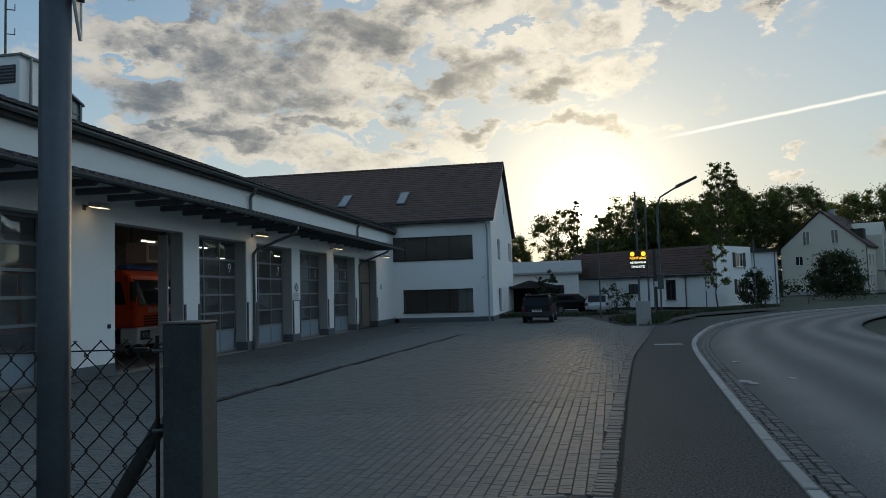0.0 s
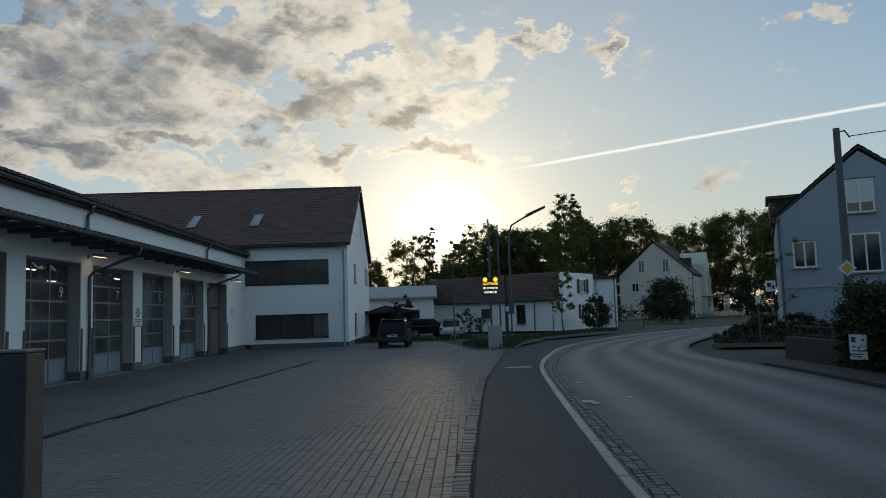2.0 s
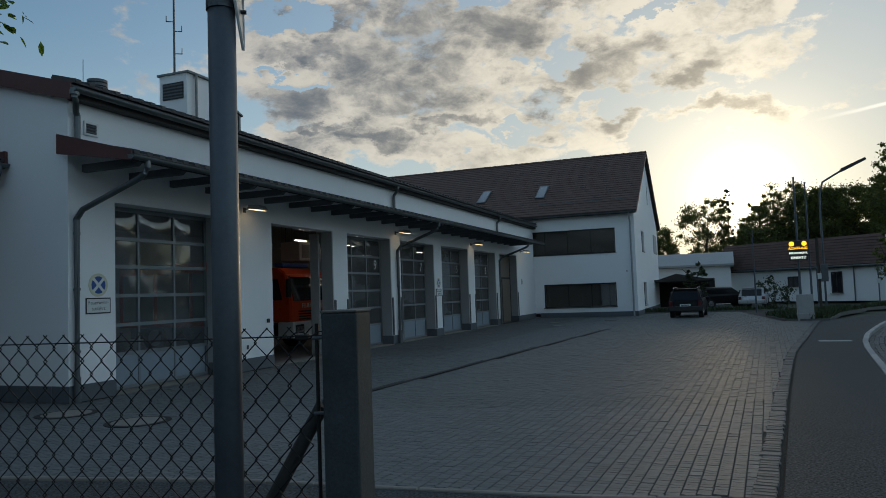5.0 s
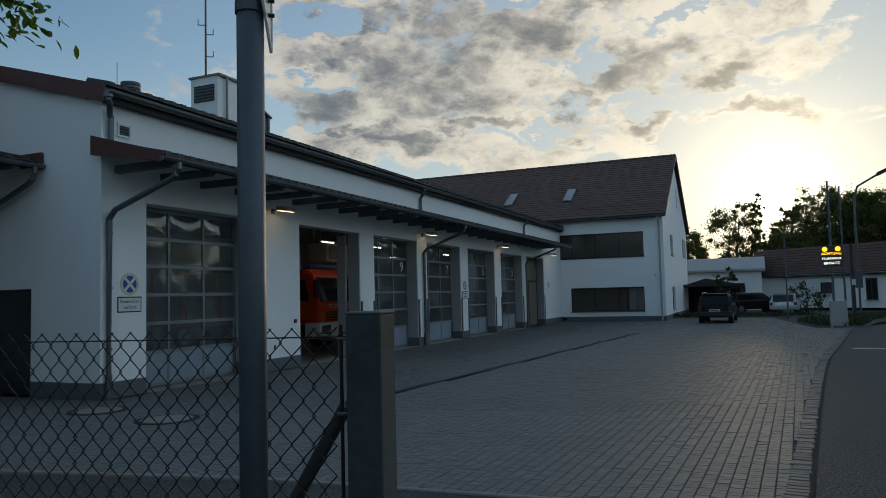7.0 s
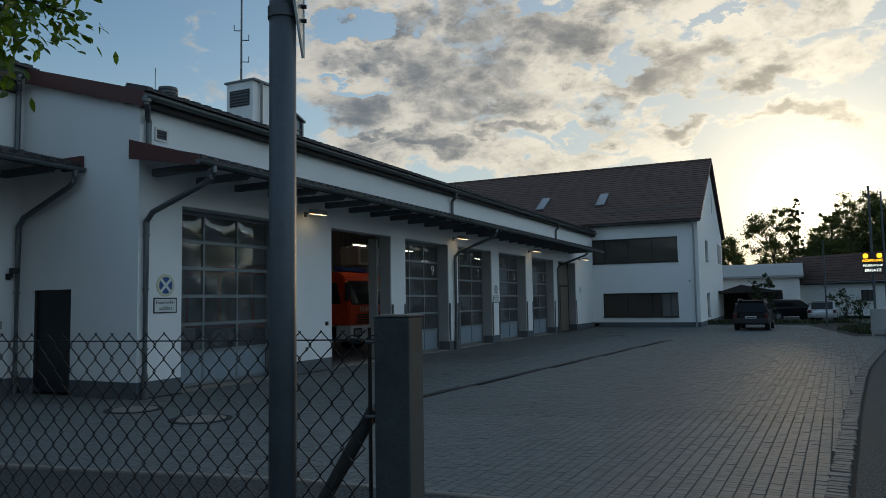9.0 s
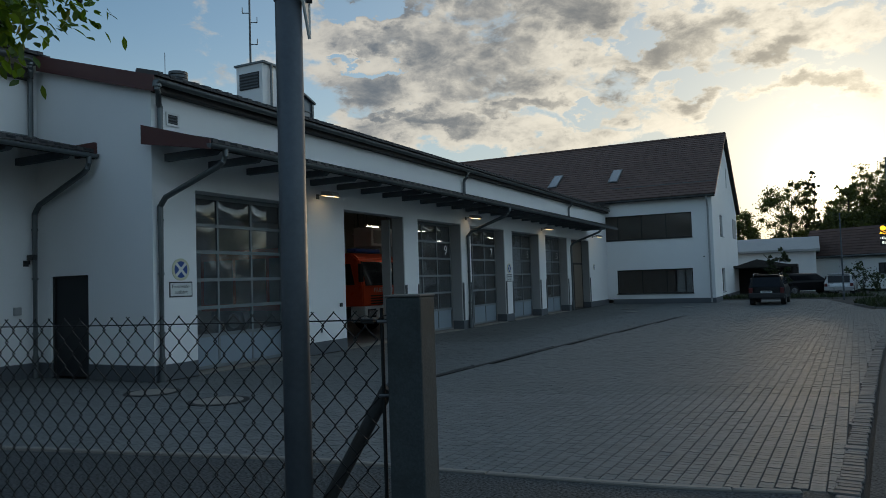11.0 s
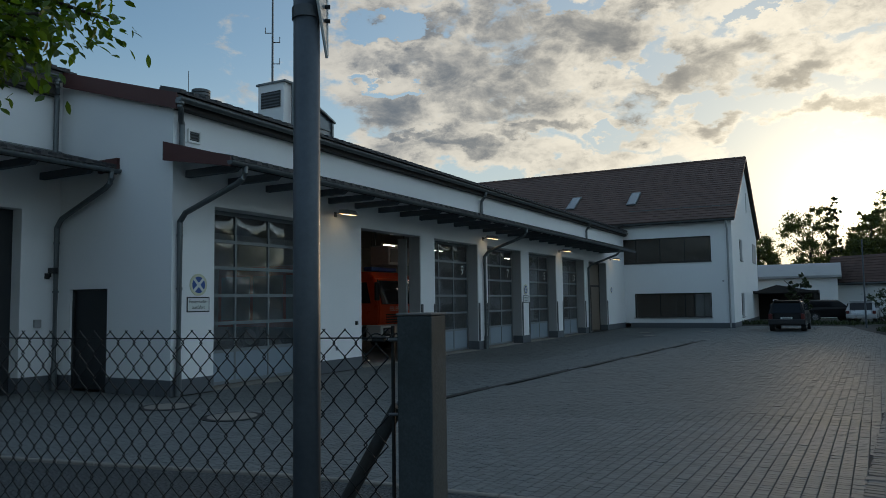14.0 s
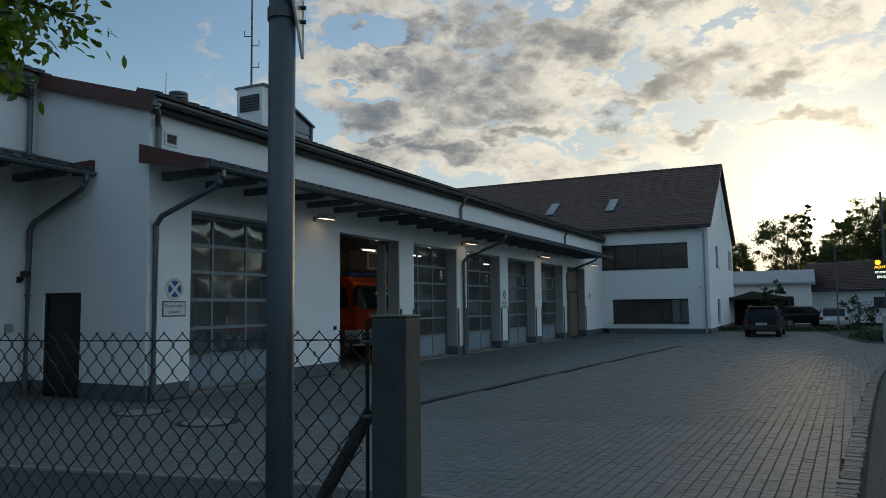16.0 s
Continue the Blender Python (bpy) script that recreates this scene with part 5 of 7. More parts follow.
def roof_things():
    # hose tower with its louvre, and the lantern with a sloping top behind
    ob = thing("roof_tower", "small white roof tower with a dark louvre", "tower", (-15.05, 17.8, 0))
    z0, z1 = roof_z(-15.4) - 0.6, 8.50
    part("shaft", boxes((-0.52, 0.50, -0.9, 0.5, z0, z1)), "render", ob)
    part("coping", boxes((-0.59, 0.59, -0.94, 0.54, z1, z1 + 0.06)), "zinc", ob)
    lv = part("louvre", boxes((-0.38, 0.38, -0.93, -0.901, z1 - 0.75, z1 - 0.25)), "black", ob, "dark louvre")
    for i in range(5):
        part("slat", boxes((-0.37, 0.37, -0.945, -0.931, z1 - 0.72 + i * 0.095, z1 - 0.68 + i * 0.095)), "plinth", lv)
    bm = bmesh.new()
    rod(bm, (0.60, -0.6, z0), (0.60, -0.6, z1), 0.04, 8)
    part("pipe", bm, "zinc", ob)
    ln = thing("roof_lantern", "glazed roof lantern with a sloping top", "roof light", (-15.35, 18.32, 0))
    bm = bmesh.new()
    zb = roof_z(-15.4) - 0.6
    prism(bm, [(0.0, zb), (1.15, zb), (1.15, 7.76), (0.0, 8.18)], "x", -0.7, 0.7)
    part("glazing", bm, "chromeglass", ln, "pale reflecting glazing")
    for y0, z in ((1.12, 7.78), (0.02, 8.16)):
        part("post", boxes((0.70, 0.76, y0 - 0.03, y0 + 0.05, zb, z)), "zinc", ln)
    bm = bmesh.new()
    prism(bm, [(-0.02, 8.20), (1.24, 7.74), (1.24, 7.80), (-0.02, 8.27)], "x", -0.8, 0.8)
    part("cover", bm, "zinc", ln)
    part("bar", boxes((0.70, 0.73, 0.0, 1.15, 7.44, 7.48)), "zinc", ln)
    ms = thing("antenna_mast", "thin dark radio mast with short side arms", "antenna", (-15.35, 17.3, z1 + 0.06))
    bm = bmesh.new()
    rod(bm, (0, 0, 0), (0, 0, 5.6), 0.035, 8, 0.02)
    part("mast", bm, "bumper", ms)
    for z, s in ((0.75, 1), (1.45, 1), (1.75, -1)):
        bm = bmesh.new()
        pipe(bm, [(0, 0, z), (s * 0.19, s * 0.12, z), (s * 0.19, s * 0.12, z + 0.18)], 0.014, 6)
        part("side_arm", bm, "bumper", ms)
    vt = thing("roof_vent", "round dark ribbed roof ventilator", "vent", (-13.2, 12.35, roof_z(-13.2) - 0.05))
    for i in range(5):
        bm = bmesh.new()
        rod(bm, (0, 0, 0.10 + i * 0.085), (0, 0, 0.165 + i * 0.085), 0.22, 20)
        part("ring", bm, "bumper", vt)
    bm = bmesh.new()
    rod(bm, (0, 0, -0.2), (0, 0, 0.5), 0.17, 16)
    part("core", bm, "black", vt)
    rd = thing("lightning_rod", "thin lightning rod on the roof", "rod", (-13.3, 12.05, roof_z(-13.3) - 0.1))
    bm = bmesh.new()
    rod(bm, (0, 0, 0), (0, 0, 0.95), 0.008, 6)
    part("rod", bm, "bumper", rd)


roof_things()


# ---- fire engine in the hall ----
def fire_engine():
    ob = thing("fire_engine", "red-orange fire engine parked nose out in the hall", "fire engine", (-13.15, 21.2, 0))
    w = 1.24
    bm = bmesh.new()
    prism(bm, [(0.0, 0.95), (0.03, 1.55), (-0.16, 2.52), (-0.42, 2.72), (-2.3, 2.74), (-2.3, 0.95)], "y", -w, w)
    bmesh.ops.bevel(bm, geom=[e for e in bm.edges], offset=0.05, segments=2, affect="EDGES")
    cab = part("cab", bm, "orange", ob, "red-orange cab")
    bm = bmesh.new()
    prism(bm, [(0.036, 1.62), (0.05, 1.63), (-0.12, 2.42), (-0.135, 2.40)], "y", -w + 0.14, w - 0.14)
    part("windscreen", bm, "darkglass", cab)
    for s in (-1, 1):
        y0, y1 = sorted((s * (w + 0.002), s * (w + 0.012)))
        bm = bmesh.new()
        prism(bm, [(-0.30, 1.66), (-0.98, 1.66), (-0.98, 2.36), (-0.46, 2.36)], "y", y0, y1)
        part("side_window", bm, "darkglass", cab)
        part("door_seam", boxes((-1.06, -1.04, y0, y1, 1.0, 2.45)), "black", cab)
        bm = bmesh.new()
        box(bm, 0.06, 0.16, s * (w + 0.24) - 0.10, s * (w + 0.24) + 0.10, 1.75, 2.35, 0.03)
        mr = part("mirror", bm, "black", ob, "black wing mirror")
        bm = bmesh.new()
        pipe(bm, [(0.0, s * w, 2.4), (0.11, s * (w + 0.2), 2.42), (0.11, s * (w + 0.22), 2.3)], 0.016, 6)
        part("mirror_arm", bm, "black", mr)
    part("bumper", boxes((-0.5, 0.10, -w, w, 0.42, 0.94), bevel=0.04), "white", ob, "white bumper")
    for s in (-1, 1):
        hl = part("headlight", boxes((0.101, 0.13, s * 0.86 - 0.2, s * 0.86 + 0.2, 0.62, 0.80), bevel=0.012), "chrome", ob)
        part("lamp_surround", boxes((0.101, 0.112, s * 0.86 - 0.25, s * 0.86 + 0.25, 0.57, 0.85)), "black", hl)
    for i in range(4):
        part("grille_bar", boxes((0.025, 0.045, -0.8, 0.8, 1.00 + i * 0.085, 1.045 + i * 0.085)), "black", ob)
    text("lettering", "FEUERWEHR", 0.22, "signwhite", ob, Matrix.Translation((0.046, 0, 1.46)) @ pose(0, 0, 0, 90, 0, 90), 0.001)
    part("light_bar", boxes((-0.9, -0.55, -0.8, 0.8, 2.755, 2.90), bevel=0.04), "signblue", ob, "blue beacon bar")
    part("wiper", boxes((0.05, 0.06, -0.5, 0.4, 1.66, 1.68)), "black", ob)
    part("body", boxes((-7.2, -2.35, -w, w, 0.85, 3.05), bevel=0.04), "orange", ob, "red-orange equipment body")
    for i in range(3):
        for s in (-1, 1):
            y0, y1 = sorted((s * (w + 0.002), s * (w + 0.015)))
            part("roller_shutter", boxes((-3.9 - i * 1.55, -2.5 - i * 1.55, y0, y1, 1.1, 2.7)), "jamb", ob)
    for x in (-1.35, -5.6):
        for s in (-1, 1):
            wh = part("wheel", boxes((x - 0.05, x + 0.05, s * 1.0 - 0.1, s * 1.0 + 0.1, 0.45, 0.55)), "black", ob)
            bm = bmesh.new()
            rod(bm, (x, s * 0.92, 0.5), (x, s * 1.22, 0.5), 0.5, 28)
            part("tyre", bm, "rubber", wh)
            bm = bmesh.new()
            rod(bm, (x, s * 1.0, 0.5), (x, s * 1.232, 0.5), 0.28, 20)
            part("rim", bm, "jamb", wh)
    part("chassis", boxes((-7.0, -0.3, -0.9, 0.9, 0.45, 0.86)), "black", ob)


fire_engine()


# ---- cars ----
def car(name, label, at, rz, L, w, h, mat, roof_k=0.80, suv=True):
    """A parked car seen from behind: body, glass, lamps, wheels. Its nose points along +y of its own."""
    ob = thing(name, label, "car", at, rz)
    hw, b = w / 2, L / 2
    belt = h * 0.56
    prof = [(-b, 0.32), (-b + 0.02, 0.62), (-b + 0.05, belt), (-b + 0.38 if suv else -b + 0.46, h - 0.03), (-b + 0.55, h), (b * 0.18, h - 0.02), (b * 0.52, belt + 0.05), (b - 0.15, belt - 0.10), (b, belt - 0.32), (b, 0.32)]
    bm = bmesh.new()
    rows = []
    for t in (-1.0, -0.97, -0.88, -0.6, -0.2, 0.2, 0.6, 0.88, 0.97, 1.0):
        row = []
        for y, z in prof:
            tumble = 0.21 * max(0.0, (z - belt) / (h - belt)) + 0.05 * max(0.0, 1 - z / belt)
            yy = y - math.copysign(0.13 * abs(t) ** 5, y)
            zz = z - (0.07 * abs(t) ** 6 if z > belt + 0.1 else 0.0)
            row.append(bm.verts.new((t * (hw - tumble), yy, zz)))
        rows.append(row)
    n = len(prof)
    for a, c in zip(rows, rows[1:]):
        for i in range(n):
            bm.faces.new((a[i], a[(i + 1) % n], c[(i + 1) % n], c[i]))
    bm.faces.new(rows[0])
    bm.faces.new(rows[-1][::-1])
    bmesh.ops.recalc_face_normals(bm, faces=bm.faces[:])
    part("body", bm, mat, ob, smooth=False)
    yb = -b
    # rear window follows the tailgate
    bm = bmesh.new()
    y2 = -b + (0.38 if suv else 0.46)
    def tail(z):
        return -b + 0.05 + (y2 + b - 0.05) * (z - belt) / (h - 0.03 - belt)
    prism(bm, [(tail(belt + 0.06) - 0.012, belt + 0.06), (tail(h - 0.14) - 0.012, h - 0.14), (tail(h - 0.14) + 0.02, h - 0.14), (tail(belt + 0.06) + 0.02, belt + 0.06)], "x", -hw + 0.22, hw - 0.22)
    part("rear_window", bm, "carglass", ob)
    for s in (-1, 1):
        bm = bmesh.new()
        x0, x1 = sorted((s * (hw - 0.10), s * (hw - 0.055)))
        prism(bm, [(-b + 0.45, belt + 0.06), (b * 0.42, belt + 0.06), (b * 0.12, h - 0.16), (-b + 0.55, h - 0.16)], "x", x0, x1)
        part("side_window", bm, "carglass", ob)
        x0, x1 = sorted((s * (hw - 0.20), s * (hw - 0.03)))
        part("tail_light", boxes((x0, x1, yb - 0.012, yb + 0.12, belt - 0.26, belt + 0.02), bevel=0.02), "redlens", ob)
        x0, x1 = sorted((s * (hw + 0.01), s * (hw + 0.17)))
        part("mirror", boxes((x0, x1, b * 0.32, b * 0.32 + 0.10, belt + 0.02, belt + 0.16), bevel=0.02), mat, ob)
        for y in (-b + 0.75, b - 0.80):
            wh = part("wheel", boxes((s * (hw - 0.14) - 0.06, s * (hw - 0.14) + 0.06, y - 0.05, y + 0.05, 0.27, 0.37)), "black", ob)
            bm = bmesh.new()
            rod(bm, (s * (hw - 0.24), y, 0.32), (s * (hw - 0.01), y, 0.32), 0.32, 24)
            part("tyre", bm, "rubber", wh)
            bm = bmesh.new()
            rod(bm, (s * (hw - 0.1), y, 0.32), (s * (hw + 0.002), y, 0.32), 0.2, 18)
            part("rim", bm, "chrome", wh)
        if suv:
            bm = bmesh.new()
            pipe(bm, [(s * (hw - 0.24), -b + 0.5, h - 0.01), (s * (hw - 0.24), -b + 0.6, h + 0.05), (s * (hw - 0.24), b * 0.1, h + 0.05), (s * (hw - 0.24), b * 0.18, h - 0.02)], 0.016, 6)
            part("roof_rail", bm, "chrome", ob)
    part("spoiler", boxes((-hw + 0.2, hw - 0.2, tail(h - 0.03) - 0.10, tail(h - 0.03) + 0.1, h - 0.06, h - 0.015), bevel=0.012), mat, ob)
    part("bumper", boxes((-hw + 0.02, hw - 0.02, yb - 0.07, yb + 0.05, 0.34, 0.60), bevel=0.04), mat if not suv else "black", ob)
    part("number_plate", boxes((-0.26, 0.26, yb - 0.02, yb - 0.005, belt - 0.24, belt - 0.13)), "signwhite", ob)
    part("plate_bar", boxes((-0.2, 0.2, yb - 0.024, yb - 0.0205, belt - 0.205, belt - 0.165)), "black", ob)


car("parked_car", "black estate car parked in the yard", (-1.93, 41.0, 0), -2, 4.4, 1.66, 1.50, "carblack")
car("parked_car", "silver hatchback parked by the planting bed", (1.66, 52.0, 0), -6, 4.0, 1.62, 1.38, "carsilver", suv=False)
car("parked_car", "dark car half hidden behind the silver one", (-0.25, 54.0, 0), -60, 4.3, 1.75, 1.46, "carblack", suv=False)


# ---- warning sign, masts and lamps ----
def led_sign():
    ob = thing("warning_display", "black display with amber and white lit words on a mast", "display", (2.98, 34.9, 0))
    bm = bmesh.new()
    rod(bm, (0, 0.06, 0), (0, 0.06, 6.25), 0.055, 14, 0.04)
    part("mast", bm, "steel", ob, "grey steel mast")
    part("panel", boxes((-0.37, 0.37, -0.06, 0.0, 2.58, 3.42), bevel=0.012), "black", ob)
    for word, z, mat in (("ACHTUNG", 3.10, "ledamber"), ("FEUERWEHR", 2.89, "ledwhite"), ("EINSATZ", 2.69, "ledwhite")):
        o = text("lettering", word, 0.155 if word != "FEUERWEHR" else 0.128, mat, ob, Matrix.Translation((0, -0.064, z)) @ pose(0, 0, 0, 90, 0, 0))
        o["label"] = "lit words"
    for x in (-0.25, 0.25):
        bm = bmesh.new()
        rod(bm, (x, -0.061, 3.30), (x, -0.10, 3.30), 0.10, 20)
        part("beacon", bm, "ledamber", ob, "round amber beacon")
    part("arm", boxes((-0.05, 0.05, -0.0, 0.06, 2.7, 2.76), (-0.05, 0.05, -0.0, 0.06, 3.2, 3.26)), "steel", ob)


led_sign()


def flagpole(x, y, h, label):
    ob = thing("flagpole", label, "pole", (x, y, 0), group="masts by the bed")
    bm = bmesh.new()
    rod(bm, (0, 0, 0), (0, 0, h), 0.05, 12, 0.03)
    part("pole", bm, "steel", ob)
    bm = bmesh.new()
    bmesh.ops.create_uvsphere(bm, u_segments=10, v_segments=6, radius=0.05, matrix=Matrix.Translation((0, 0, h)))
    part("finial", bm, "steel", ob)


flagpole(3.46, 35.4, 6.0, "thin grey flagpole beside the display")
flagpole(1.50, 44.0, 4.6, "thin pale flagpole by the bed")
cube = thing("transformer_box", "pale concrete utility box in the planting bed", "box", (3.08, 34.45, 0))
part("casing", boxes((-0.31, 0.31, -0.28, 0.28, 0, 1.10), bevel=0.015), "granite", cube)
part("base", boxes((-0.33, 0.33, -0.30, 0.30, -0.02, 0.30), bevel=0.01), "granite", cube)


def street_lamp(x, y, h, reach, label, tilt=0.55):
    ob = thing("street_lamp", label, "street lamp", (x, y, 0))
    bm = bmesh.new()
    pipe(bm, [(0, 0, 0), (0, 0, h * 0.70), (0.05, 0, h * 0.80), (0.22, 0, h * 0.87), (reach * 0.55, 0, h * 0.95)], 0.06, 10)
    part("pole", bm, "steel", ob)
    bm = bmesh.new()
    prism(bm, [(reach * 0.5, h * 0.93), (reach, h), (reach - 0.04, h + 0.15), (reach * 0.5 - 0.06, h * 0.93 + 0.20)], "y", -0.15, 0.15)
    part("head", bm, "black", ob, "flat dark lamp head")


street_lamp(5.55, 49.0, 8.75, 2.6, "tall street lamp with a slanting arm")
pole = thing("wooden_pole", "short wooden post with a small box by the bed", "post", (4.55, 42.6, 0))
bm = bmesh.new()
rod(bm, (0, 0, 0), (0, 0, 3.9), 0.10, 10, 0.08)
part("shaft", bm, "bark", pole)
part("cabinet", boxes((0.1, 0.45, -0.1, 0.1, 1.6, 2.5), bevel=0.02), "bumper", pole)
part("plate", boxes((-0.16, 0.12, -0.12, -0.105, 1.75, 2.05)), "signwhite", pole)
post2 = thing("sign_post", "low signpost at the footway", "post", (4.3, 41.0, 0))
bm = bmesh.new()
rod(bm, (0, 0, 0), (0, 0, 2.4), 0.03, 8)
part("tube", bm, "steel", post2)


# ---- planting beds ----
def grass_tufts(owner, area, n, h, seed, mat="leafdark"):
    rng = np.random.default_rng(seed)
    V, F = [], []
    for i in range(n):
        x, y = area(rng)
        a = rng.uniform(0, 6.28)
        w, hh = rng.uniform(0.03, 0.07), h * rng.uniform(0.4, 1.2)
        lx, ly = rng.normal(0, 0.4) * hh, rng.normal(0, 0.4) * hh
        k = len(V)
        V += [(x - w * math.cos(a), y - w * math.sin(a), 0.03), (x + w * math.cos(a), y + w * math.sin(a), 0.03), (x + lx, y + ly, 0.03 + hh)]
        F.append((k, k + 1, k + 2))
    tagged(raw("ground_cover", V, F, mat, owner), "rough low herbs", kind="stuff")


def bed(name, outline, label, n, h, seed):
    ob = thing(name, label, "planting bed")
    bm = bmesh.new()
    prism(bm, outline, "z", -0.1, 0.06)
    part("soil", bm, "grass", ob)
    for a, b in zip(outline, outline[1:] + outline[:1]):
        a, b = Vector((*a, 0)), Vector((*b, 0))
        d = b - a
        k = max(1, round(d.length / 1.0))
        for i in range(k):
            p, q = a + d * (i / k), a + d * ((i + 0.985) / k)
            s = Vector((-d.y, d.x, 0)).normalized() * 0.05
            bm = bmesh.new()
            prism(bm, [(p + s).to_2d()[:], (q + s).to_2d()[:], (q - s).to_2d()[:], (p - s).to_2d()[:]], "z", -0.1, 0.075)
            part("edging_stone", bm, "bedstone", ob)
    xs, ys = [p[0] for p in outline], [p[1] for p in outline]
    poly = np.array(outline)

    def area(rng):
        while True:
            x, y = rng.uniform(min(xs), max(xs)), rng.uniform(min(ys), max(ys))
            ins = False
            for (x1, y1), (x2, y2) in zip(outline, outline[1:] + outline[:1]):
                if (y1 > y) != (y2 > y) and x < (x2 - x1) * (y - y1) / (y2 - y1) + x1:
                    ins = not ins
            if ins:
                return x, y
    grass_tufts(ob, area, n, h, seed)


bed("planting_bed", [(1.73, 38.5), (2.3, 34.3), (3.9, 34.0), (5.1, 40.2), (7.0, 45.2), (6.0, 46.0), (3.2, 42.0)], "weedy planting bed with pale edging", 4200, 0.30, 1)
bed("lawn_strip", [(-6.5, 46.3), (1.0, 46.3), (3.5, 47.6), (-6.5, 48.4)], "narrow grass strip behind the parked car", 2500, 0.28, 2)
bed("corner_bed", [(12.3, 31.4), (17.5, 29.3), (22, 34), (17.0, 38.6)], "corner bed with low shrubs across the road", 2500, 0.4, 3)
bed("verge_strip", [(7.2, 46.4), (9.0, 48.6), (14.6, 55.4), (12.0, 56.2), (7.4, 50.0)], "grass verge before the white house", 2600, 0.25, 4)


# ---- houses ----
def window_part(owner, m, w, h, frame_mat="white", shutters=False, bars=1):
    """A window in its own frame: x to the right, z up, the outside towards -y."""
    fr = part("window", boxes((-w / 2, -w / 2 + 0.08, -0.03, 0.05, 0, h), (w / 2 - 0.08, w / 2, -0.03, 0.05, 0, h), (-w / 2 + 0.08, w / 2 - 0.08, -0.03, 0.05, 0, 0.08), (-w / 2 + 0.08, w / 2 - 0.08, -0.03, 0.05, h - 0.08, h), *[(x - 0.04, x + 0.04, -0.03, 0.05, 0.08, h - 0.08) for x in ([0] if bars else [])]), frame_mat, owner)
    fr.matrix_basis = m
    part("pane", boxes((-w / 2 + 0.08, w / 2 - 0.08, 0.0, 0.02, 0.08, h - 0.08)), "darkglass", fr)
    part("window_sill", boxes((-w / 2 - 0.08, w / 2 + 0.08, -0.14, -0.031, -0.06, 0.0)), "granite", fr)
    if shutters:
        for s in (-1, 1):
            part("shutter", boxes((s * (w / 2 + 0.24) - 0.22, s * (w / 2 + 0.24) + 0.22, -0.05, -0.005, 0, h)), "timber", fr, "dark wooden shutter")
    return fr


def tiled(name, owner, p0, along, up, n, mat="roof"):
    """Courses of tiles on one slope, from its lower corner p0 along and up."""
    along, up = Vector(along), Vector(up)
    nrm = along.cross(up).normalized()
    if nrm.z < 0:
        nrm = -nrm
    V, F = [], []
    m = max(1, int(along.length / 0.5))
    for i in range(n):
        for j in range(m):
            a, b = Vector(p0) + up * (i / n) + along * (j / m), Vector(p0) + up * ((i + 1.1) / n) + along * (j / m)
            d = along * (0.985 / m)
            k = len(V)
            for c in (a, a + d):
                V += [tuple(c), tuple(c + nrm * 0.07)]
            for c in (b, b + d):
                V.append(tuple(c + nrm * 0.03))
            F += [(k, k + 2, k + 3, k + 1), (k + 1, k + 3, k + 5, k + 4)]
    tagged(raw(name, V, F, mat, owner), kind="stuff")


def gable_house(name, label, at, rz, w, d, eave, ridge, wall, windows=(), overhang=0.35, courses=16, ridge_along="y"):
    """A house with its gable towards -y of its own, w wide and d deep, corner at the front left."""
    ob = thing(name, label, "house", at, rz)
    t = 0.3
    bm = bmesh.new()
    prism(bm, [(0, 0), (w, 0), (w, eave), (w / 2, ridge - 0.15), (0, eave)], "y", 0, d)
    part("wall", bm, wall, ob)
    sl = (ridge - eave) / (w / 2)
    bm = bmesh.new()
    o = overhang
    for a, b in ((-o, w / 2), (w + o, w / 2)):
        prism(bm, [(a, eave - sl * o), (a, eave - sl * o + 0.14), (b, ridge + 0.14), (b, ridge)], "y", -o * 0.6, d + o * 0.6)
    rf = part("roof", bm, "timber", ob, "brown tiled roof")
    L = d + o * 1.2
    tiled("roof_tiles", rf, (-o, -o * 0.6, eave - sl * o + 0.145), (0, L, 0), (w / 2 + o, 0, sl * (w / 2 + o)), courses)
    tiled("roof_tiles", rf, (w + o, -o * 0.6, eave - sl * o + 0.145), (0, L, 0), (-w / 2 - o, 0, sl * (w / 2 + o)), courses)
    part("plinth", boxes((-0.03, w + 0.03, -0.03, d + 0.03, -0.1, 0.4)), "jamb", ob)
    for face, u, z, ww, hh, sh in windows:
        m = {"front": Matrix.Translation((u, -0.01, z)), "right": Matrix.Translation((w + 0.01, u, z)) @ pose(0, 0, 0, 0, 0, 90), "left": Matrix.Translation((-0.01, u, z)) @ pose(0, 0, 0, 0, 0, -90)}[face]
        window_part(ob, m, ww, hh, shutters=sh)
    return ob


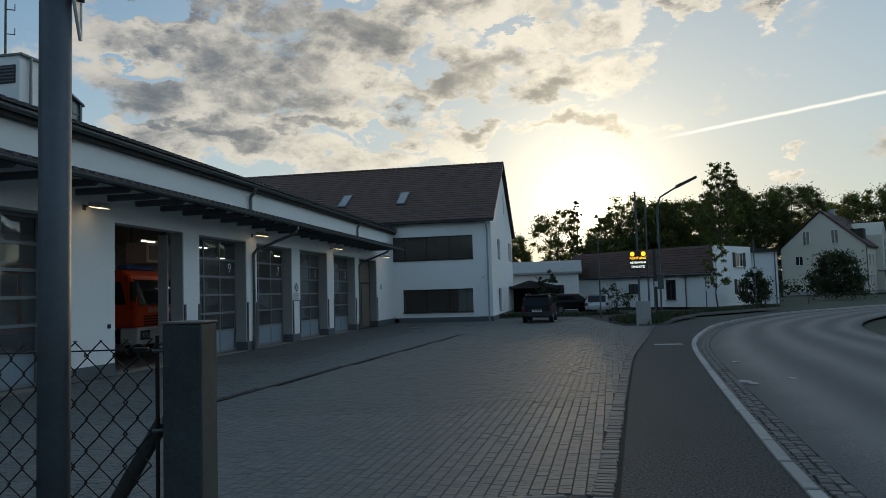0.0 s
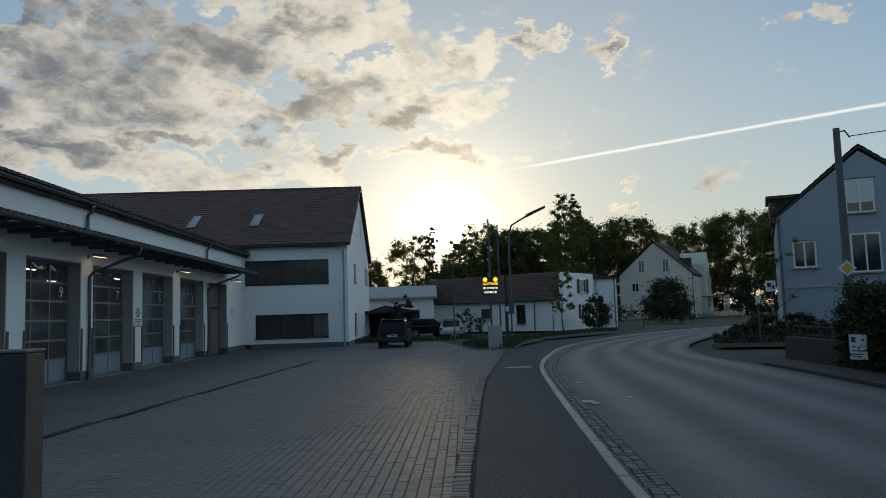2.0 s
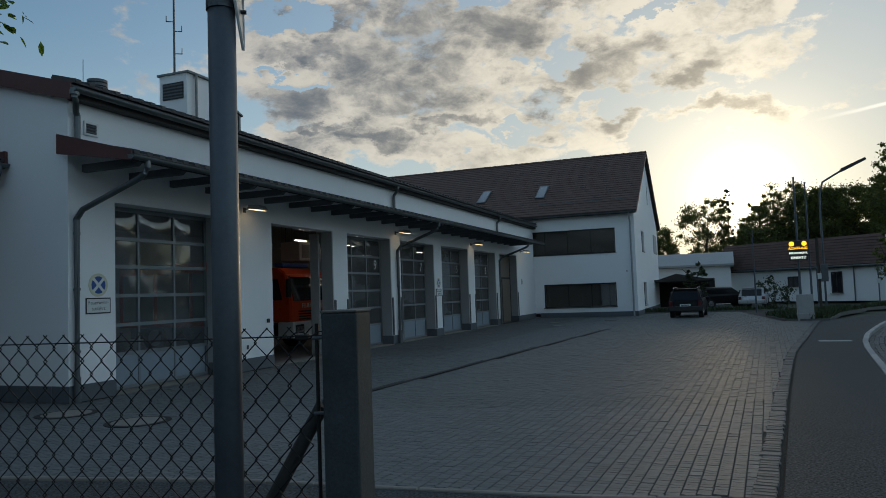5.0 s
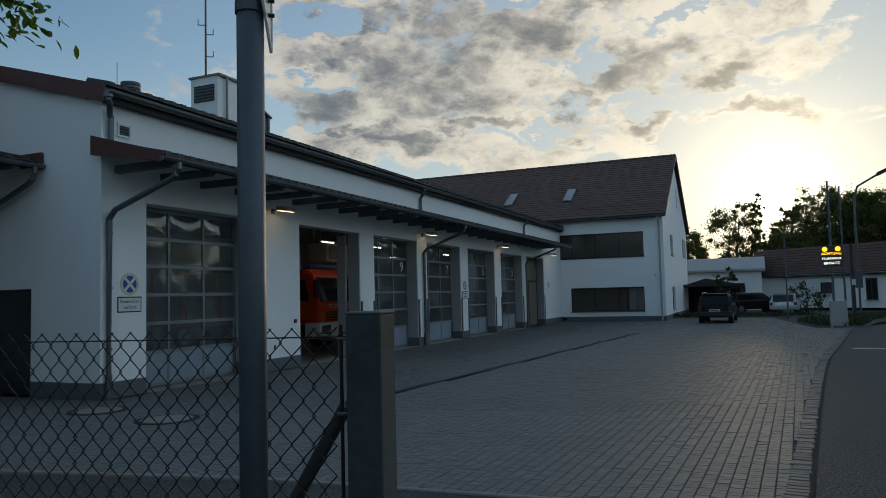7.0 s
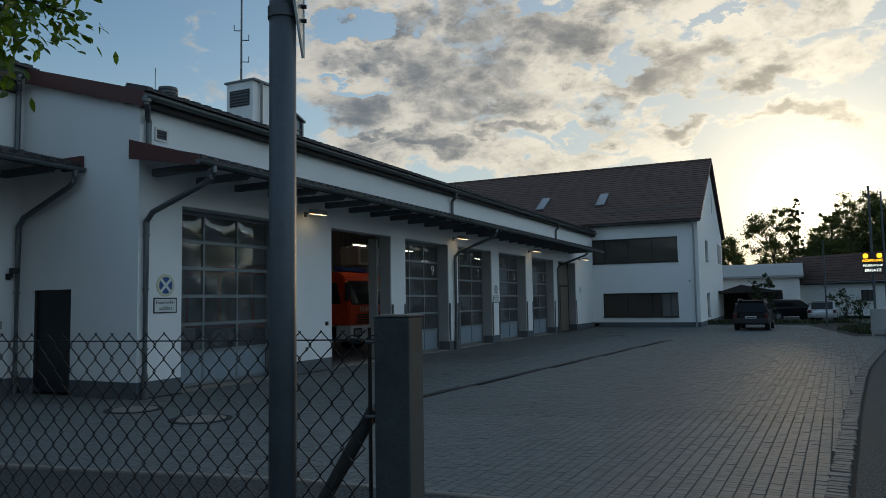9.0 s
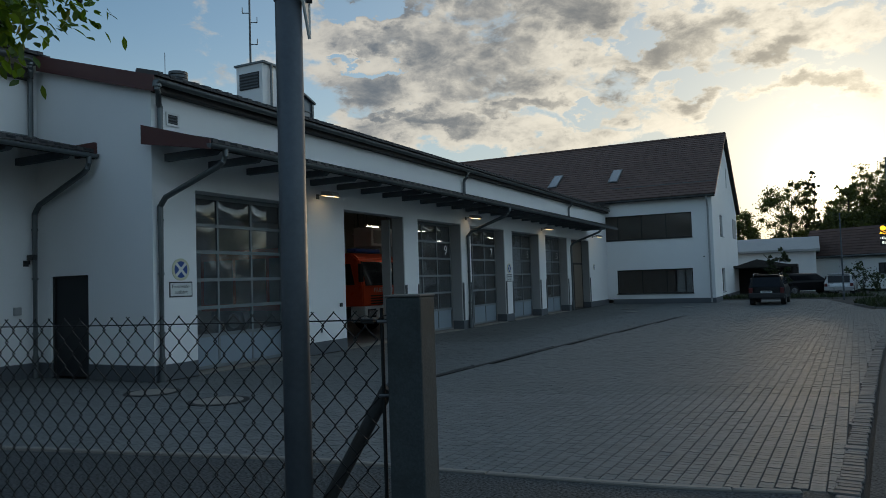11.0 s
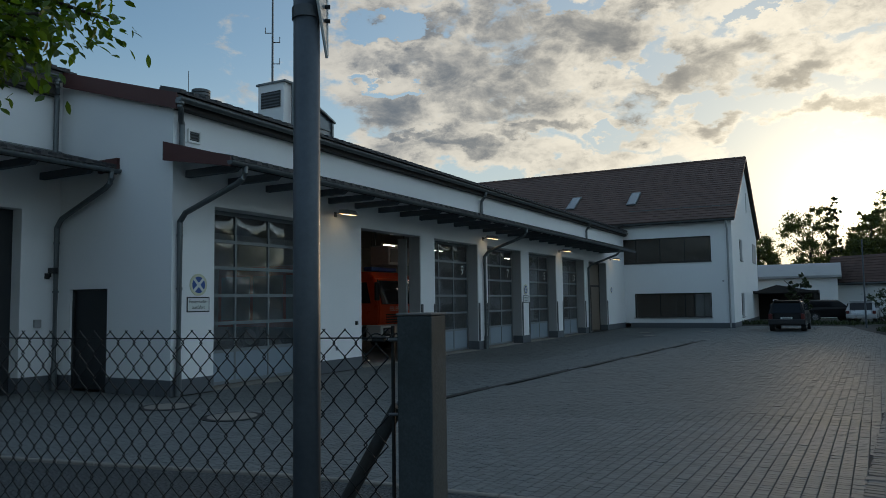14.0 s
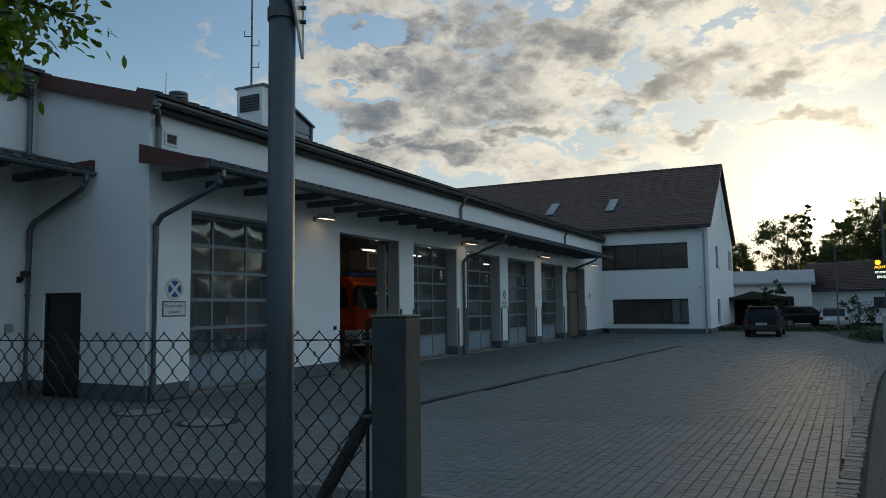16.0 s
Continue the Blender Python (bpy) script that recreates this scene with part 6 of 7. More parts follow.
def far_houses():
    # cream house in the bend
    h = gable_house("house", "cream two-storey house with a steep dark roof", (31.0, 116.5, 0), -30, 11.3, 19, 6.9, 12.1, "cream",
                    [("front", 3.6, 7.3, 1.0, 2.0, False), ("front", 7.4, 7.3, 1.0, 2.0, False), ("front", 2.5, 4.3, 1.1, 1.4, False), ("front", 8.3, 4.3, 1.1, 1.4, False), ("right", 2.2, 4.2, 1.1, 1.5, False), ("right", 4.6, 4.2, 1.1, 1.5, False), ("right", 2.2, 1.2, 1.1, 1.5, False), ("right", 4.6, 1.2, 1.1, 1.5, False), ("right", 15.0, 4.2, 1.1, 1.5, False), ("right", 12.8, 4.2, 1.1, 1.5, False)], 0.4, 18)
    # its glazed stair gable with a porch
    bm = bmesh.new()
    prism(bm, [(7.2, 0.4), (11.0, 0.4), (11.0, 8.6), (9.1, 10.6), (7.2, 8.6)], "x", 8.0, 12.2)
    part("stair_gable", bm, "cream", h)
    for i, z in enumerate((3.6, 5.2, 6.8)):
        window_part(h, Matrix.Translation((12.21, 9.1, z)) @ pose(0, 0, 0, 0, 0, 90), 1.5, 1.4)
    part("porch_roof", boxes((11.4, 15.0, 7.0, 12.5, 3.1, 3.3)), "zinc", h)
    for y in (7.2, 9.0, 10.7, 12.3):
        part("porch_post", boxes((14.7, 14.85, y - 0.06, y + 0.06, 0, 3.1)), "white", h)
    for x, y in ((10.0, 3.5), (10.0, 14.6)):
        part("dormer", boxes((x - 2.0, x + 0.6, y - 0.9, y + 0.9, 7.4, 9.4)), "timber", h, "dark roof dormer")
    part("chimney", boxes((5.1, 5.9, 8, 8.7, 11, 13.0)), "jamb", h)
    bm = bmesh.new()
    pipe(bm, [(11.36, -0.06, 6.7), (11.36, -0.06, 0.1)], 0.07, 8)
    part("downpipe", bm, "zinc", h)
    # pale blue house across the side street
    b = gable_house("house", "pale blue gabled house with white framed windows", (17.70, 36.0, 0), -25, 7.7, 10, 6.0, 9.2, "bluerender",
                    [("front", 1.18, 3.45, 1.05, 1.32, False), ("front", 3.85, 3.1, 1.3, 1.9, False), ("front", 6.0, 3.45, 0.9, 1.32, False)], 0.10, 14)
    up = window_part(b, Matrix.Translation((3.75, -0.01, 6.0)), 1.25, 1.65)
    part("roller_blind", boxes((-0.54, 0.54, -0.025, -0.004, 0.50, 1.56)), "signwhite", up, "lowered pale roller shutter")
    for z in (2.45, 6.75):
        part("window_ledge", boxes((0.55, 1.85, -0.09, -0.001, 4.80, 4.86)) if z < 3 else boxes((3.0, 4.5, -0.09, -0.001, 7.70, 7.76)), "jamb", b)
    bm = bmesh.new()
    rod(bm, (0.10, -0.07, 0), (0.10, -0.07, 5.9), 0.05, 8)
    part("downpipe", bm, "zinc", b)
    part("dormer", boxes((-0.25, 1.9, 2.2, 5.2, 6.0, 7.3)), "timber", b, "dark dormer")
    part("dormer_roof", boxes((-0.4, 2.3, 2.0, 5.4, 7.3, 7.45)), "darkroof", b)
    part("string_course", boxes((-0.02, 7.72, -0.05, -0.001, 2.45, 2.56)), "granite", b)
    for z in (0.75, 1.25, 1.75):
        part("groove", boxes((0.0, 1.6, -0.012, -0.001, z, z + 0.05)), "jamb", b)
    # white house with the long steep roof, turned to the road
    ob = thing("white_house", "long white house with a deep brown roof and shuttered gable", "house", (11.25, 61.5, 0), -38)
    W, D, E, R = 14.6, 6.4, 2.72, 4.95
    bm = bmesh.new()
    prism(bm, [(0, 0), (D, 0), (D, 4.4), (2.0, R - 0.1), (0.9, R - 0.1), (0, E)], "x", -W, 0)
    part("wall", bm, "render", ob)
    bm = bmesh.new()
    prism(bm, [(-0.4, E - 0.15), (-0.4, E + 0.05), (1.0, R + 0.08), (D, R + 0.08), (D, R - 0.1), (1.1, R - 0.1)], "x", -W - 0.3, -0.12)
    rf = part("roof", bm, "timber", ob, "deep brown tiled roof")
    tiled("roof_tiles", rf, (-W - 0.3, -0.42, E + 0.06), (W + 0.15, 0, 0), (0, 1.4, R - E + 0.03), 10)
    part("gable_wall", boxes((-0.119, 0.02, -0.02, D, 0, R + 0.02)), "render", ob, "white rendered gable wall")
    bm = bmesh.new()
    pipe(bm, [(-W - 0.3, -0.5, E - 0.02), (-0.1, -0.5, E - 0.02)], 0.07, 8)
    part("gutter", bm, "zinc", ob)
    for y, z in ((4.2, 3.2), (4.3, 0.95)):
        window_part(ob, Matrix.Translation((0.03, y, z)) @ pose(0, 0, 0, 0, 0, 90), 1.3, 1.25, shutters=True)
    window_part(ob, Matrix.Translation((-7.7, -0.01, 1.2)), 0.95, 0.85, "timber")
    window_part(ob, Matrix.Translation((-4.0, -0.01, 0.6)), 0.9, 1.7, "timber")
    bm = bmesh.new()
    rod(bm, (-2.6, -0.08, 0), (-2.6, -0.08, 2.6), 0.05, 8)
    part("downpipe", bm, "zinc", ob)
    # flat-roofed annexe with the carport
    an = thing("annexe", "white annexe with a pale shed roof beside the carport", "building", (-7.2, 63.5, 0))
    part("wall", boxes((0, 7.6, 0, 6, 0, 3.1)), "render", an)
    bm = bmesh.new()
    prism(bm, [(-0.4, 3.12), (-0.4, 3.30), (3.5, 4.40), (6.4, 4.40), (6.4, 3.12)], "x", -0.3, 7.9)
    part("roof", bm, "jamb", an, "pale grey shed roof")
    cp = thing("carport", "dark timber carport beside the annexe", "carport", (-5.2, 55.5, 0))
    part("roof", boxes((0, 4.4, -1.5, 4, 1.95, 2.10)), "timber", cp)
    bm = bmesh.new()
    prism(bm, [(0, 1.9), (1.9, 2.5), (4.4, 2.0), (4.4, 1.9)], "y", -1.4, 4)
    part("ridge", bm, "timber", cp)
    for x in (0.1, 4.2):
        for y in (-1.3, 3.8):
            part("post", boxes((x - 0.08, x + 0.08, y - 0.08, y + 0.08, 0, 1.95)), "timber", cp)
    part("back_panel", boxes((0, 4.4, 3.9, 4.0, 0, 1.95)), "timber", cp)
    part("side_panel", boxes((-0.05, 0.05, -1.4, 4.0, 0, 1.95)), "timber", cp)
    # plain white house behind the hedge
    pb = thing("plain_white_house", "plain white house behind shrubs in the bend", "house", (14.0, 67.5, 0), -14)
    part("wall", boxes((0, 3.5, 0, 8, 0, 4.55)), "render", pb)
    bm = bmesh.new()
    prism(bm, [(-0.2, 4.5), (3.7, 4.5), (3.7, 4.6), (1.7, 4.95), (-0.2, 4.6)], "y", -0.3, 8.3)
    part("roof", bm, "timber", pb, "dark low roof")
    bm = bmesh.new()
    rod(bm, (3.3, -0.08, 0), (3.3, -0.08, 4.5), 0.05, 8)
    part("downpipe", bm, "zinc", pb)


far_houses()


# ---- trees, shrubs and hedges ----
def foliage(rng, centres, radii, per, size):
    """Leaf sprays round the centres: small bent quads turned every way."""
    V, F = [], []
    for c, r in zip(centres, radii):
        n = per
        P = rng.normal(0, 1, (n, 3))
        P /= np.linalg.norm(P, axis=1)[:, None]
        P = c + P * (r * np.abs(rng.normal(0, 0.62, (n, 1)))) * np.array([1, 1, 0.8])
        A = rng.normal(0, 1, (n, 3))
        A /= np.linalg.norm(A, axis=1)[:, None]
        B = np.cross(A, rng.normal(0, 1, (n, 3)))
        B /= np.linalg.norm(B, axis=1)[:, None] + 1e-9
        s = size * rng.uniform(0.5, 1.2, (n, 1))
        k = len(V)
        Q = np.stack([P - A * s, P + B * s * 0.55, P + A * s, P - B * s * 0.55], 1).reshape(-1, 3)
        V.extend(map(tuple, Q))
        F.extend((k + 4 * i, k + 4 * i + 1, k + 4 * i + 2, k + 4 * i + 3) for i in range(n))
    return V, F


def tree(label, x, y, h, r, seed, clumps=60, per=110, size=0.26, trunk=0.35, mat="leaf", bare=0.28, squash=1.0, name="tree", fill=0.0):
    rng = np.random.default_rng(seed)
    ob = thing(name, label, "tree", (x, y, 0))
    bm = bmesh.new()
    top = h * 0.82
    knee = [(0, 0, -0.1), (rng.normal(0, 0.1), rng.normal(0, 0.1), h * 0.22), (rng.normal(0, 0.3), rng.normal(0, 0.3), h * 0.5), (rng.normal(0, 0.4), rng.normal(0, 0.4), top)]
    for i, (a, b) in enumerate(zip(knee, knee[1:])):
        rod(bm, a, b, trunk * (1 - 0.28 * i), 10, trunk * (0.72 - 0.28 * i) + 0.01)
    part("trunk", bm, "bark", ob)
    C, Rd = [], []
    bm = bmesh.new()
    for i in range(clumps):
        u = rng.uniform(0, 1)
        z = h * (bare + (0.97 - bare) * u)
        f = (u - 0.40) / 0.70
        env = r * squash * math.sqrt(max(0.12, 1 - f * f)) * rng.uniform(0.35, 1.0) ** 0.5
        a = rng.uniform(0, 6.283)
        c = np.array([env * math.cos(a), env * math.sin(a), z])
        C.append(c)
        Rd.append(max(r, fill) * rng.uniform(0.10, 0.25))
        if i % 2 == 0:
            zs = max(h * 0.18, z - env * rng.uniform(0.5, 0.9))
            t = min(1, zs / top)
            rod(bm, (0, 0, zs), tuple(c), trunk * 0.22 * (1.2 - t), 5, 0.02)
    tagged(part("branching", bm, "bark", ob), kind="stuff")
    V, F = foliage(rng, C, Rd, per, size)
    tagged(raw("crown", V, F, mat, ob), "loose leafy crown with gaps", kind="stuff")
    return ob


TREES = [  # x, y, height, radius, seed, clumps, per
    (-9.4, 116, 10.6, 3.0, 11, 46, 110), (-2.5, 112, 14.4, 3.6, 12, 44, 100), (5.2, 113, 13.4, 3.2, 14, 42, 90),
    (8.8, 116, 15.9, 4.5, 15, 66, 110), (12.6, 112, 14.3, 4.8, 16, 84, 120), (16.5, 114, 14.6, 5.2, 17, 84, 120),
    (24.4, 122, 17.2, 5.2, 19, 80, 120), (29.5, 124, 16.2, 5.6, 20, 84, 120), (35.5, 126, 17.6, 6.0, 21, 88, 120), (41.5, 134, 13.0, 5.0, 22, 80, 110),
    (50, 132, 17.0, 6.6, 23, 80, 110), (57.5, 130, 19.0, 7.4, 24, 96, 120), (66, 128, 18.8, 8.0, 25, 96, 120), (76, 132, 17.5, 7.4, 26, 84, 110),
    (-14, 124, 9.0, 4.2, 27, 44, 100), (4.6, 110, 9.2, 4.0, 31, 50, 100),
]
for i, (x, y, h, r, sd, cl, pr) in enumerate(TREES):
    tree("tall broadleaf tree in full leaf behind the houses", x, y, h, r, sd, int(cl * (2.2 if i < 4 else 2.5)), int(pr * (1.7 if i < 4 else 2.0)), 0.17, 0.30, fill=5.2)
tree("tall slender birch with drooping twigs above the houses", 20.2, 104, 19.0, 2.7, 40, 170, 90, 0.17, 0.2, bare=0.34)
tree("tall slim dark spruce among the far trees", 0.65, 112, 15.7, 1.2, 44, 90, 120, 0.17, 0.2, "leafdark", 0.1, name="conifer")
tree("young street tree with a dark trunk before the white house", 10.55, 57.0, 4.9, 0.95, 41, 46, 70, 0.09, 0.06, bare=0.32, name="young_tree")
tree("small conifer behind the black car", -1.85, 50.5, 3.3, 0.75, 42, 34, 90, 0.10, 0.06, "leafdark", 0.12, name="conifer")
tree("sparse young tree beside the blue house", 16.6, 34.4, 6.6, 1.3, 43, 14, 26, 0.09, 0.05, bare=0.3, name="young_tree")
for x, y, h, r, sd in ((86, 118, 16, 7, 50), (52, 150, 17, 7, 51), (18, 140, 13, 6, 52), (-24, 140, 12, 6, 53)):
    tree("broadleaf tree in the far wood", x, y, h, r, sd, 70, 90, 0.42, 0.3)


def shrub(label, x, y, w, d, h, seed, n=50, per=110, size=0.11, mat="leafdark", name="shrub", base=0.0):
    rng = np.random.default_rng(seed)
    ob = thing(name, label, "shrub", (x, y, base))
    bm = bmesh.new()
    for i in range(5):
        rod(bm, (rng.normal(0, w * 0.06), rng.normal(0, d * 0.06), -0.05), (rng.normal(0, w * 0.2), rng.normal(0, d * 0.2), h * 0.6), 0.04, 6, 0.015)
    part("stems", bm, "bark", ob)
    C, R = [], []
    for i in range(n):
        a, u = rng.uniform(0, 6.28), rng.uniform(0, 1)
        k = math.sqrt(max(0.08, 1 - (1.35 * u - 0.35) ** 2)) * rng.uniform(0.3, 1) ** 0.5
        C.append(np.array([k * w / 2 * math.cos(a), k * d / 2 * math.sin(a), h * (0.1 + 0.82 * u)]))
        R.append(min(w, h) * rng.uniform(0.14, 0.24))
    V, F = foliage(rng, C, R, per, size)
    tagged(raw("leaves", V, F, mat, ob), kind="stuff")


shrub("large rounded bush before the cream house", 27.8, 84.0, 5.4, 5, 5.0, 60, 90, 130, 0.16)
shrub("dark bush beside the white house", 14.2, 61.5, 2.3, 2, 2.9, 61, 50, 110, 0.11)
shrub("low shrubs in the corner bed", 16.9, 34.4, 5.0, 3, 1.2, 62, 60, 120, 0.10)
shrub("low shrubs in the corner bed", 14.6, 32.6, 3.6, 1.8, 0.8, 63, 44, 90, 0.08)
shrub("low shrubs in the corner bed", 17.6, 31.2, 3.6, 1.8, 0.8, 66, 44, 90, 0.08)
shrub("thin bush behind the silver car", 2.9, 53.5, 2.6, 1.6, 2.1, 64, 26, 50, 0.09)
shrub("clipped slim cypress by the bend", 21.3, 82.0, 1.1, 1.1, 3.8, 65, 40, 80, 0.10)
for x0, x1, y, h, sd in ((15.8, 22.5, 72, 1.5, 70), (29.0, 34.0, 92, 1.3, 71), (-4.0, 18.0, 96, 5.0, 72), (22.0, 64.0, 142, 7.0, 73), (-30.0, -4.0, 100, 4.5, 74), (46, 90, 108, 6.0, 75)):
    rng = np.random.default_rng(sd)
    hd = thing("hedge", "dense dark hedge closing the view", "hedge")
    n = int((x1 - x0) * h * 1.6)
    C = [np.array([rng.uniform(x0, x1), y + rng.uniform(-0.8, 0.8), rng.uniform(0.1, 0.95) * h]) for _ in range(n)]
    for x in np.arange(x0 + 0.5, x1, 2.5):
        bm = bmesh.new()
        rod(bm, (x, y, -0.2), (x + rng.normal(0, 0.1), y, h * 0.7), 0.05, 6, 0.02)
        part("stem", bm, "bark", hd)
    V, F = foliage(rng, C, [0.75 if h < 3 else 1.2] * n, 70, 0.24 if h > 3 else 0.16)
    tagged(raw("leaves", V, F, "leafdark", hd), kind="stuff")


# ---- garden wall, hedge and pole across the road ----
def opposite():
    wl = thing("garden_wall", "dark low garden wall with a lattice on top", "wall")
    bm = bmesh.new()
    prism(bm, [(11.75, 23.9), (12.1, 23.7), (10.7, 9.0), (10.35, 9.0)], "z", -0.1, 0.62)
    part("wall", bm, "timber", wl)
    for i in range(9):
        p = Vector((11.9, 23.5, 0)).lerp(Vector((11.5, 19.6, 0)), i / 8)
        part("lattice_slat", boxes((p.x - 0.03, p.x + 0.03, p.y - 0.03, p.y + 0.03, 0.62, 1.02)), "timber", wl)
    for z in (0.70, 0.96):
        bm = bmesh.new()
        rod(bm, (11.9, 23.5, z), (11.5, 19.6, z), 0.025, 6)
        part("lattice_rail", bm, "timber", wl)
    hd = thing("hedge", "tall dark clipped hedge along the garden wall", "hedge")
    rng = np.random.default_rng(80)
    C = []
    for i in range(1700):
        t = rng.uniform(0.13, 1)
        hh = 1.80 + 0.30 * math.sin(t * 9)
        C.append(np.array([11.60 - 1.5 * t + rng.uniform(-0.40, 0.6), 21.4 - 14 * t, rng.uniform(0.1, hh)]))
    for t in np.linspace(0.17, 0.98, 12):
        bm = bmesh.new()
        rod(bm, (11.7 - 1.5 * t, 21.4 - 14 * t, -0.1), (11.7 - 1.5 * t, 21.4 - 14 * t, 1.3), 0.03, 6, 0.012)
        part("stem", bm, "bark", hd)
    V, F = foliage(rng, C, [0.27] * len(C), 95, 0.05)
    tagged(raw("leaves", V, F, "leafdark", hd), kind="stuff")
    sg = thing("notice_board", "small white notice with blue and grey printed bars", "sign", (10.60, 17.85, 0.27), -60)
    part("plate", boxes((-0.22, 0.22, -0.012, 0.0, 0, 0.62), bevel=0.004), "signwhite", sg)
    for z0, z1, x0, x1, m in ((0.42, 0.56, -0.16, -0.05, "signblue"), (0.30, 0.34, -0.16, -0.06, "bumper"), (0.20, 0.23, -0.16, 0.16, "signblue"), (0.12, 0.15, -0.16, 0.12, "bumper"), (0.06, 0.085, -0.16, 0.08, "bumper")):
        part("print_bar", boxes((x0, x1, -0.0145, -0.0125, z0, z1)), m, sg)
    part("stake", boxes((-0.02, 0.02, 0.0, 0.03, -0.27, 0.5)), "timber", sg)
    up = thing("utility_pole", "grey wooden utility pole with a wire and a priority road sign", "pole", (11.72, 19.9, 0))
    bm = bmesh.new()
    rod(bm, (-0.03, 0, -0.1), (-0.02, 0.02, 6.62), 0.12, 14, 0.09)
    part("shaft", bm, "greywood", up)
    bm = bmesh.new()
    pipe(bm, [(0, 0, 6.5), (0.2, 0, 6.55), (0.35, 0, 6.35)], 0.02, 6)
    part("bracket", bm, "bumper", up)
    bm = bmesh.new()
    pipe(bm, [Vector((0.3, 0, 6.38)).lerp(Vector((14, -11, 11.2)), t) - Vector((0, 0, 1.3 * 4 * t * (1 - t))) for t in np.linspace(0, 1, 16)], 0.014, 5)
    part("wire", bm, "black", up, "sagging black wire")
    pr = thing("priority_sign", "yellow and white diamond priority road sign", "sign", (11.59, 19.74, 2.63), -30)
    for r, z, m in ((0.235, -0.02, "signwhite"), (0.15, -0.024, "signyellow")):
        bm = bmesh.new()
        prism(bm, [(0, -r), (r, 0), (0, r), (-r, 0)], "y", z - 0.012, z)
        part("plate" if r > 0.2 else "field", bm, m, pr)
    ln = thing("park_lantern", "slim garden lantern in the corner bed", "lamp", (14.1, 30.8, 0))
    bm = bmesh.new()
    rod(bm, (0, 0, 0), (0, 0, 1.75), 0.035, 8)
    part("pole", bm, "steel", ln)
    bm = bmesh.new()
    rod(bm, (0, 0, 1.75), (0, 0, 2.05), 0.07, 10, 0.13)
    part("head", bm, "white", ln)
    ts = thing("street_sign", "small white sign with dark marks on a post", "sign", (16.3, 34.2, 0))
    bm = bmesh.new()
    rod(bm, (0, 0, 0), (0, 0, 2.9), 0.03, 8)
    part("post", bm, "steel", ts)
    part("plate", boxes((-0.24, 0.24, -0.05, -0.03, 2.3, 2.82)), "signwhite", ts)
    part("mark", boxes((-0.17, 0.02, -0.055, -0.0505, 2.5, 2.7), (0.06, 0.17, -0.055, -0.0505, 2.42, 2.6)), "black", ts)


opposite()
for x, y, h, lab in ((9.6, 56.2, 2.7, "thin pale post by the verge"), (13.6, 58.5, 5.2, "thin grey post in the bend")):
    ob = thing("marker_post", lab, "post", (x, y, 0))
    bm = bmesh.new()
    rod(bm, (0, 0, 0), (0, 0, h), 0.04, 8)
    part("tube", bm, "steel", ob)
    part("plate", boxes((-0.12, 0.12, -0.06, -0.042, h * 0.5, h * 0.5 + 0.3)), "signwhite", ob)


# ---- what closes the place behind the camera: unseen, added to darken reflections ----
for x, y, w, sd in ((-16, -22, 12, 3), (2, -34, 14, 4), (22, -16, 12, 5), (24, 4, 11, 6)):
    h = thing("unseen_house", "unseen plain pale house with a brown roof, added to darken reflections", "house", (x, y, 0))
    part("wall", boxes((-w / 2, w / 2, -4, 4, 0, 5.6)), "cream", h)
    bm = bmesh.new()
    prism(bm, [(-w / 2 - 0.4, 5.5), (w / 2 + 0.4, 5.5), (0, 9.4)], "y", -4.4, 4.4)
    part("roof", bm, "timber", h, "brown roof")
for x, y, h, r, sd in ((-8, -20, 10, 4, 90), (14, -26, 11, 4.5, 91), (20, 12, 9, 3.4, 92), (30, 20, 11, 4.2, 93), (-26, -14, 11, 4.6, 94), (-2, -24, 9, 3.6, 95)):
    tree("unseen broadleaf garden tree, added to darken reflections", x, y, h, r, sd, 50, 70, 0.3, 0.25)


# ---- slot drain, covers, pavers and setts ----
dr = tagged(part("slot_drain", boxes((-0.001, 0.001, 0, 1, 0, 0.001)), "drain"), "long dark iron slot drain across the yard", "drain")
DA, DB = Vector((-6.16, 10.6, 0)), Vector((-4.62, 30.2, 0))
DD = (DB - DA).normalized()
DP = Vector((DD.y, -DD.x, 0))
k = 0
while (k + 1) * 1.0 < (DB - DA).length:
    bm = bmesh.new()
    p, q = DA + DD * (k * 1.0), DA + DD * (k * 1.0 + 0.992)
    prism(bm, [(p + DP * 0.055).to_2d()[:], (q + DP * 0.055).to_2d()[:], (q - DP * 0.055).to_2d()[:], (p - DP * 0.055).to_2d()[:]], "z", -0.03, 0.006)
    part("grating", bm, "drain", dr)
    k += 1
for x, y, r in ((-9.86, 8.57, 0.46), (-8.05, 8.21, 0.46), (-5.6, 38.0, 0.35), (-7.4, 33.5, 0.35), (-8.2, 36.3, 0.35)):
    mh = thing("manhole_cover", "round concrete manhole cover with an iron ring", "manhole", (x, y, 0))
    bm = bmesh.new()
    rod(bm, (0, 0, -0.02), (0, 0, 0.008), r, 36)
    part("ring", bm, "drain", mh)
    bm = bmesh.new()
    rod(bm, (0, 0, 0.0085), (0, 0, 0.014), r * 0.80, 36)
    part("lid", bm, "screed", mh)
cv = thing("footway_cover", "pale oblong cover plate in the footway", "cover", (2.75, 22.6, 0))
part("plate", boxes((-0.45, 0.35, -0.18, 0.18, 0.0, 0.006)), "jamb", cv)

TURN = radians(-2.8)
CU = np.array([math.cos(TURN), math.sin(TURN)])
CV = np.array([-math.sin(TURN), math.cos(TURN)])


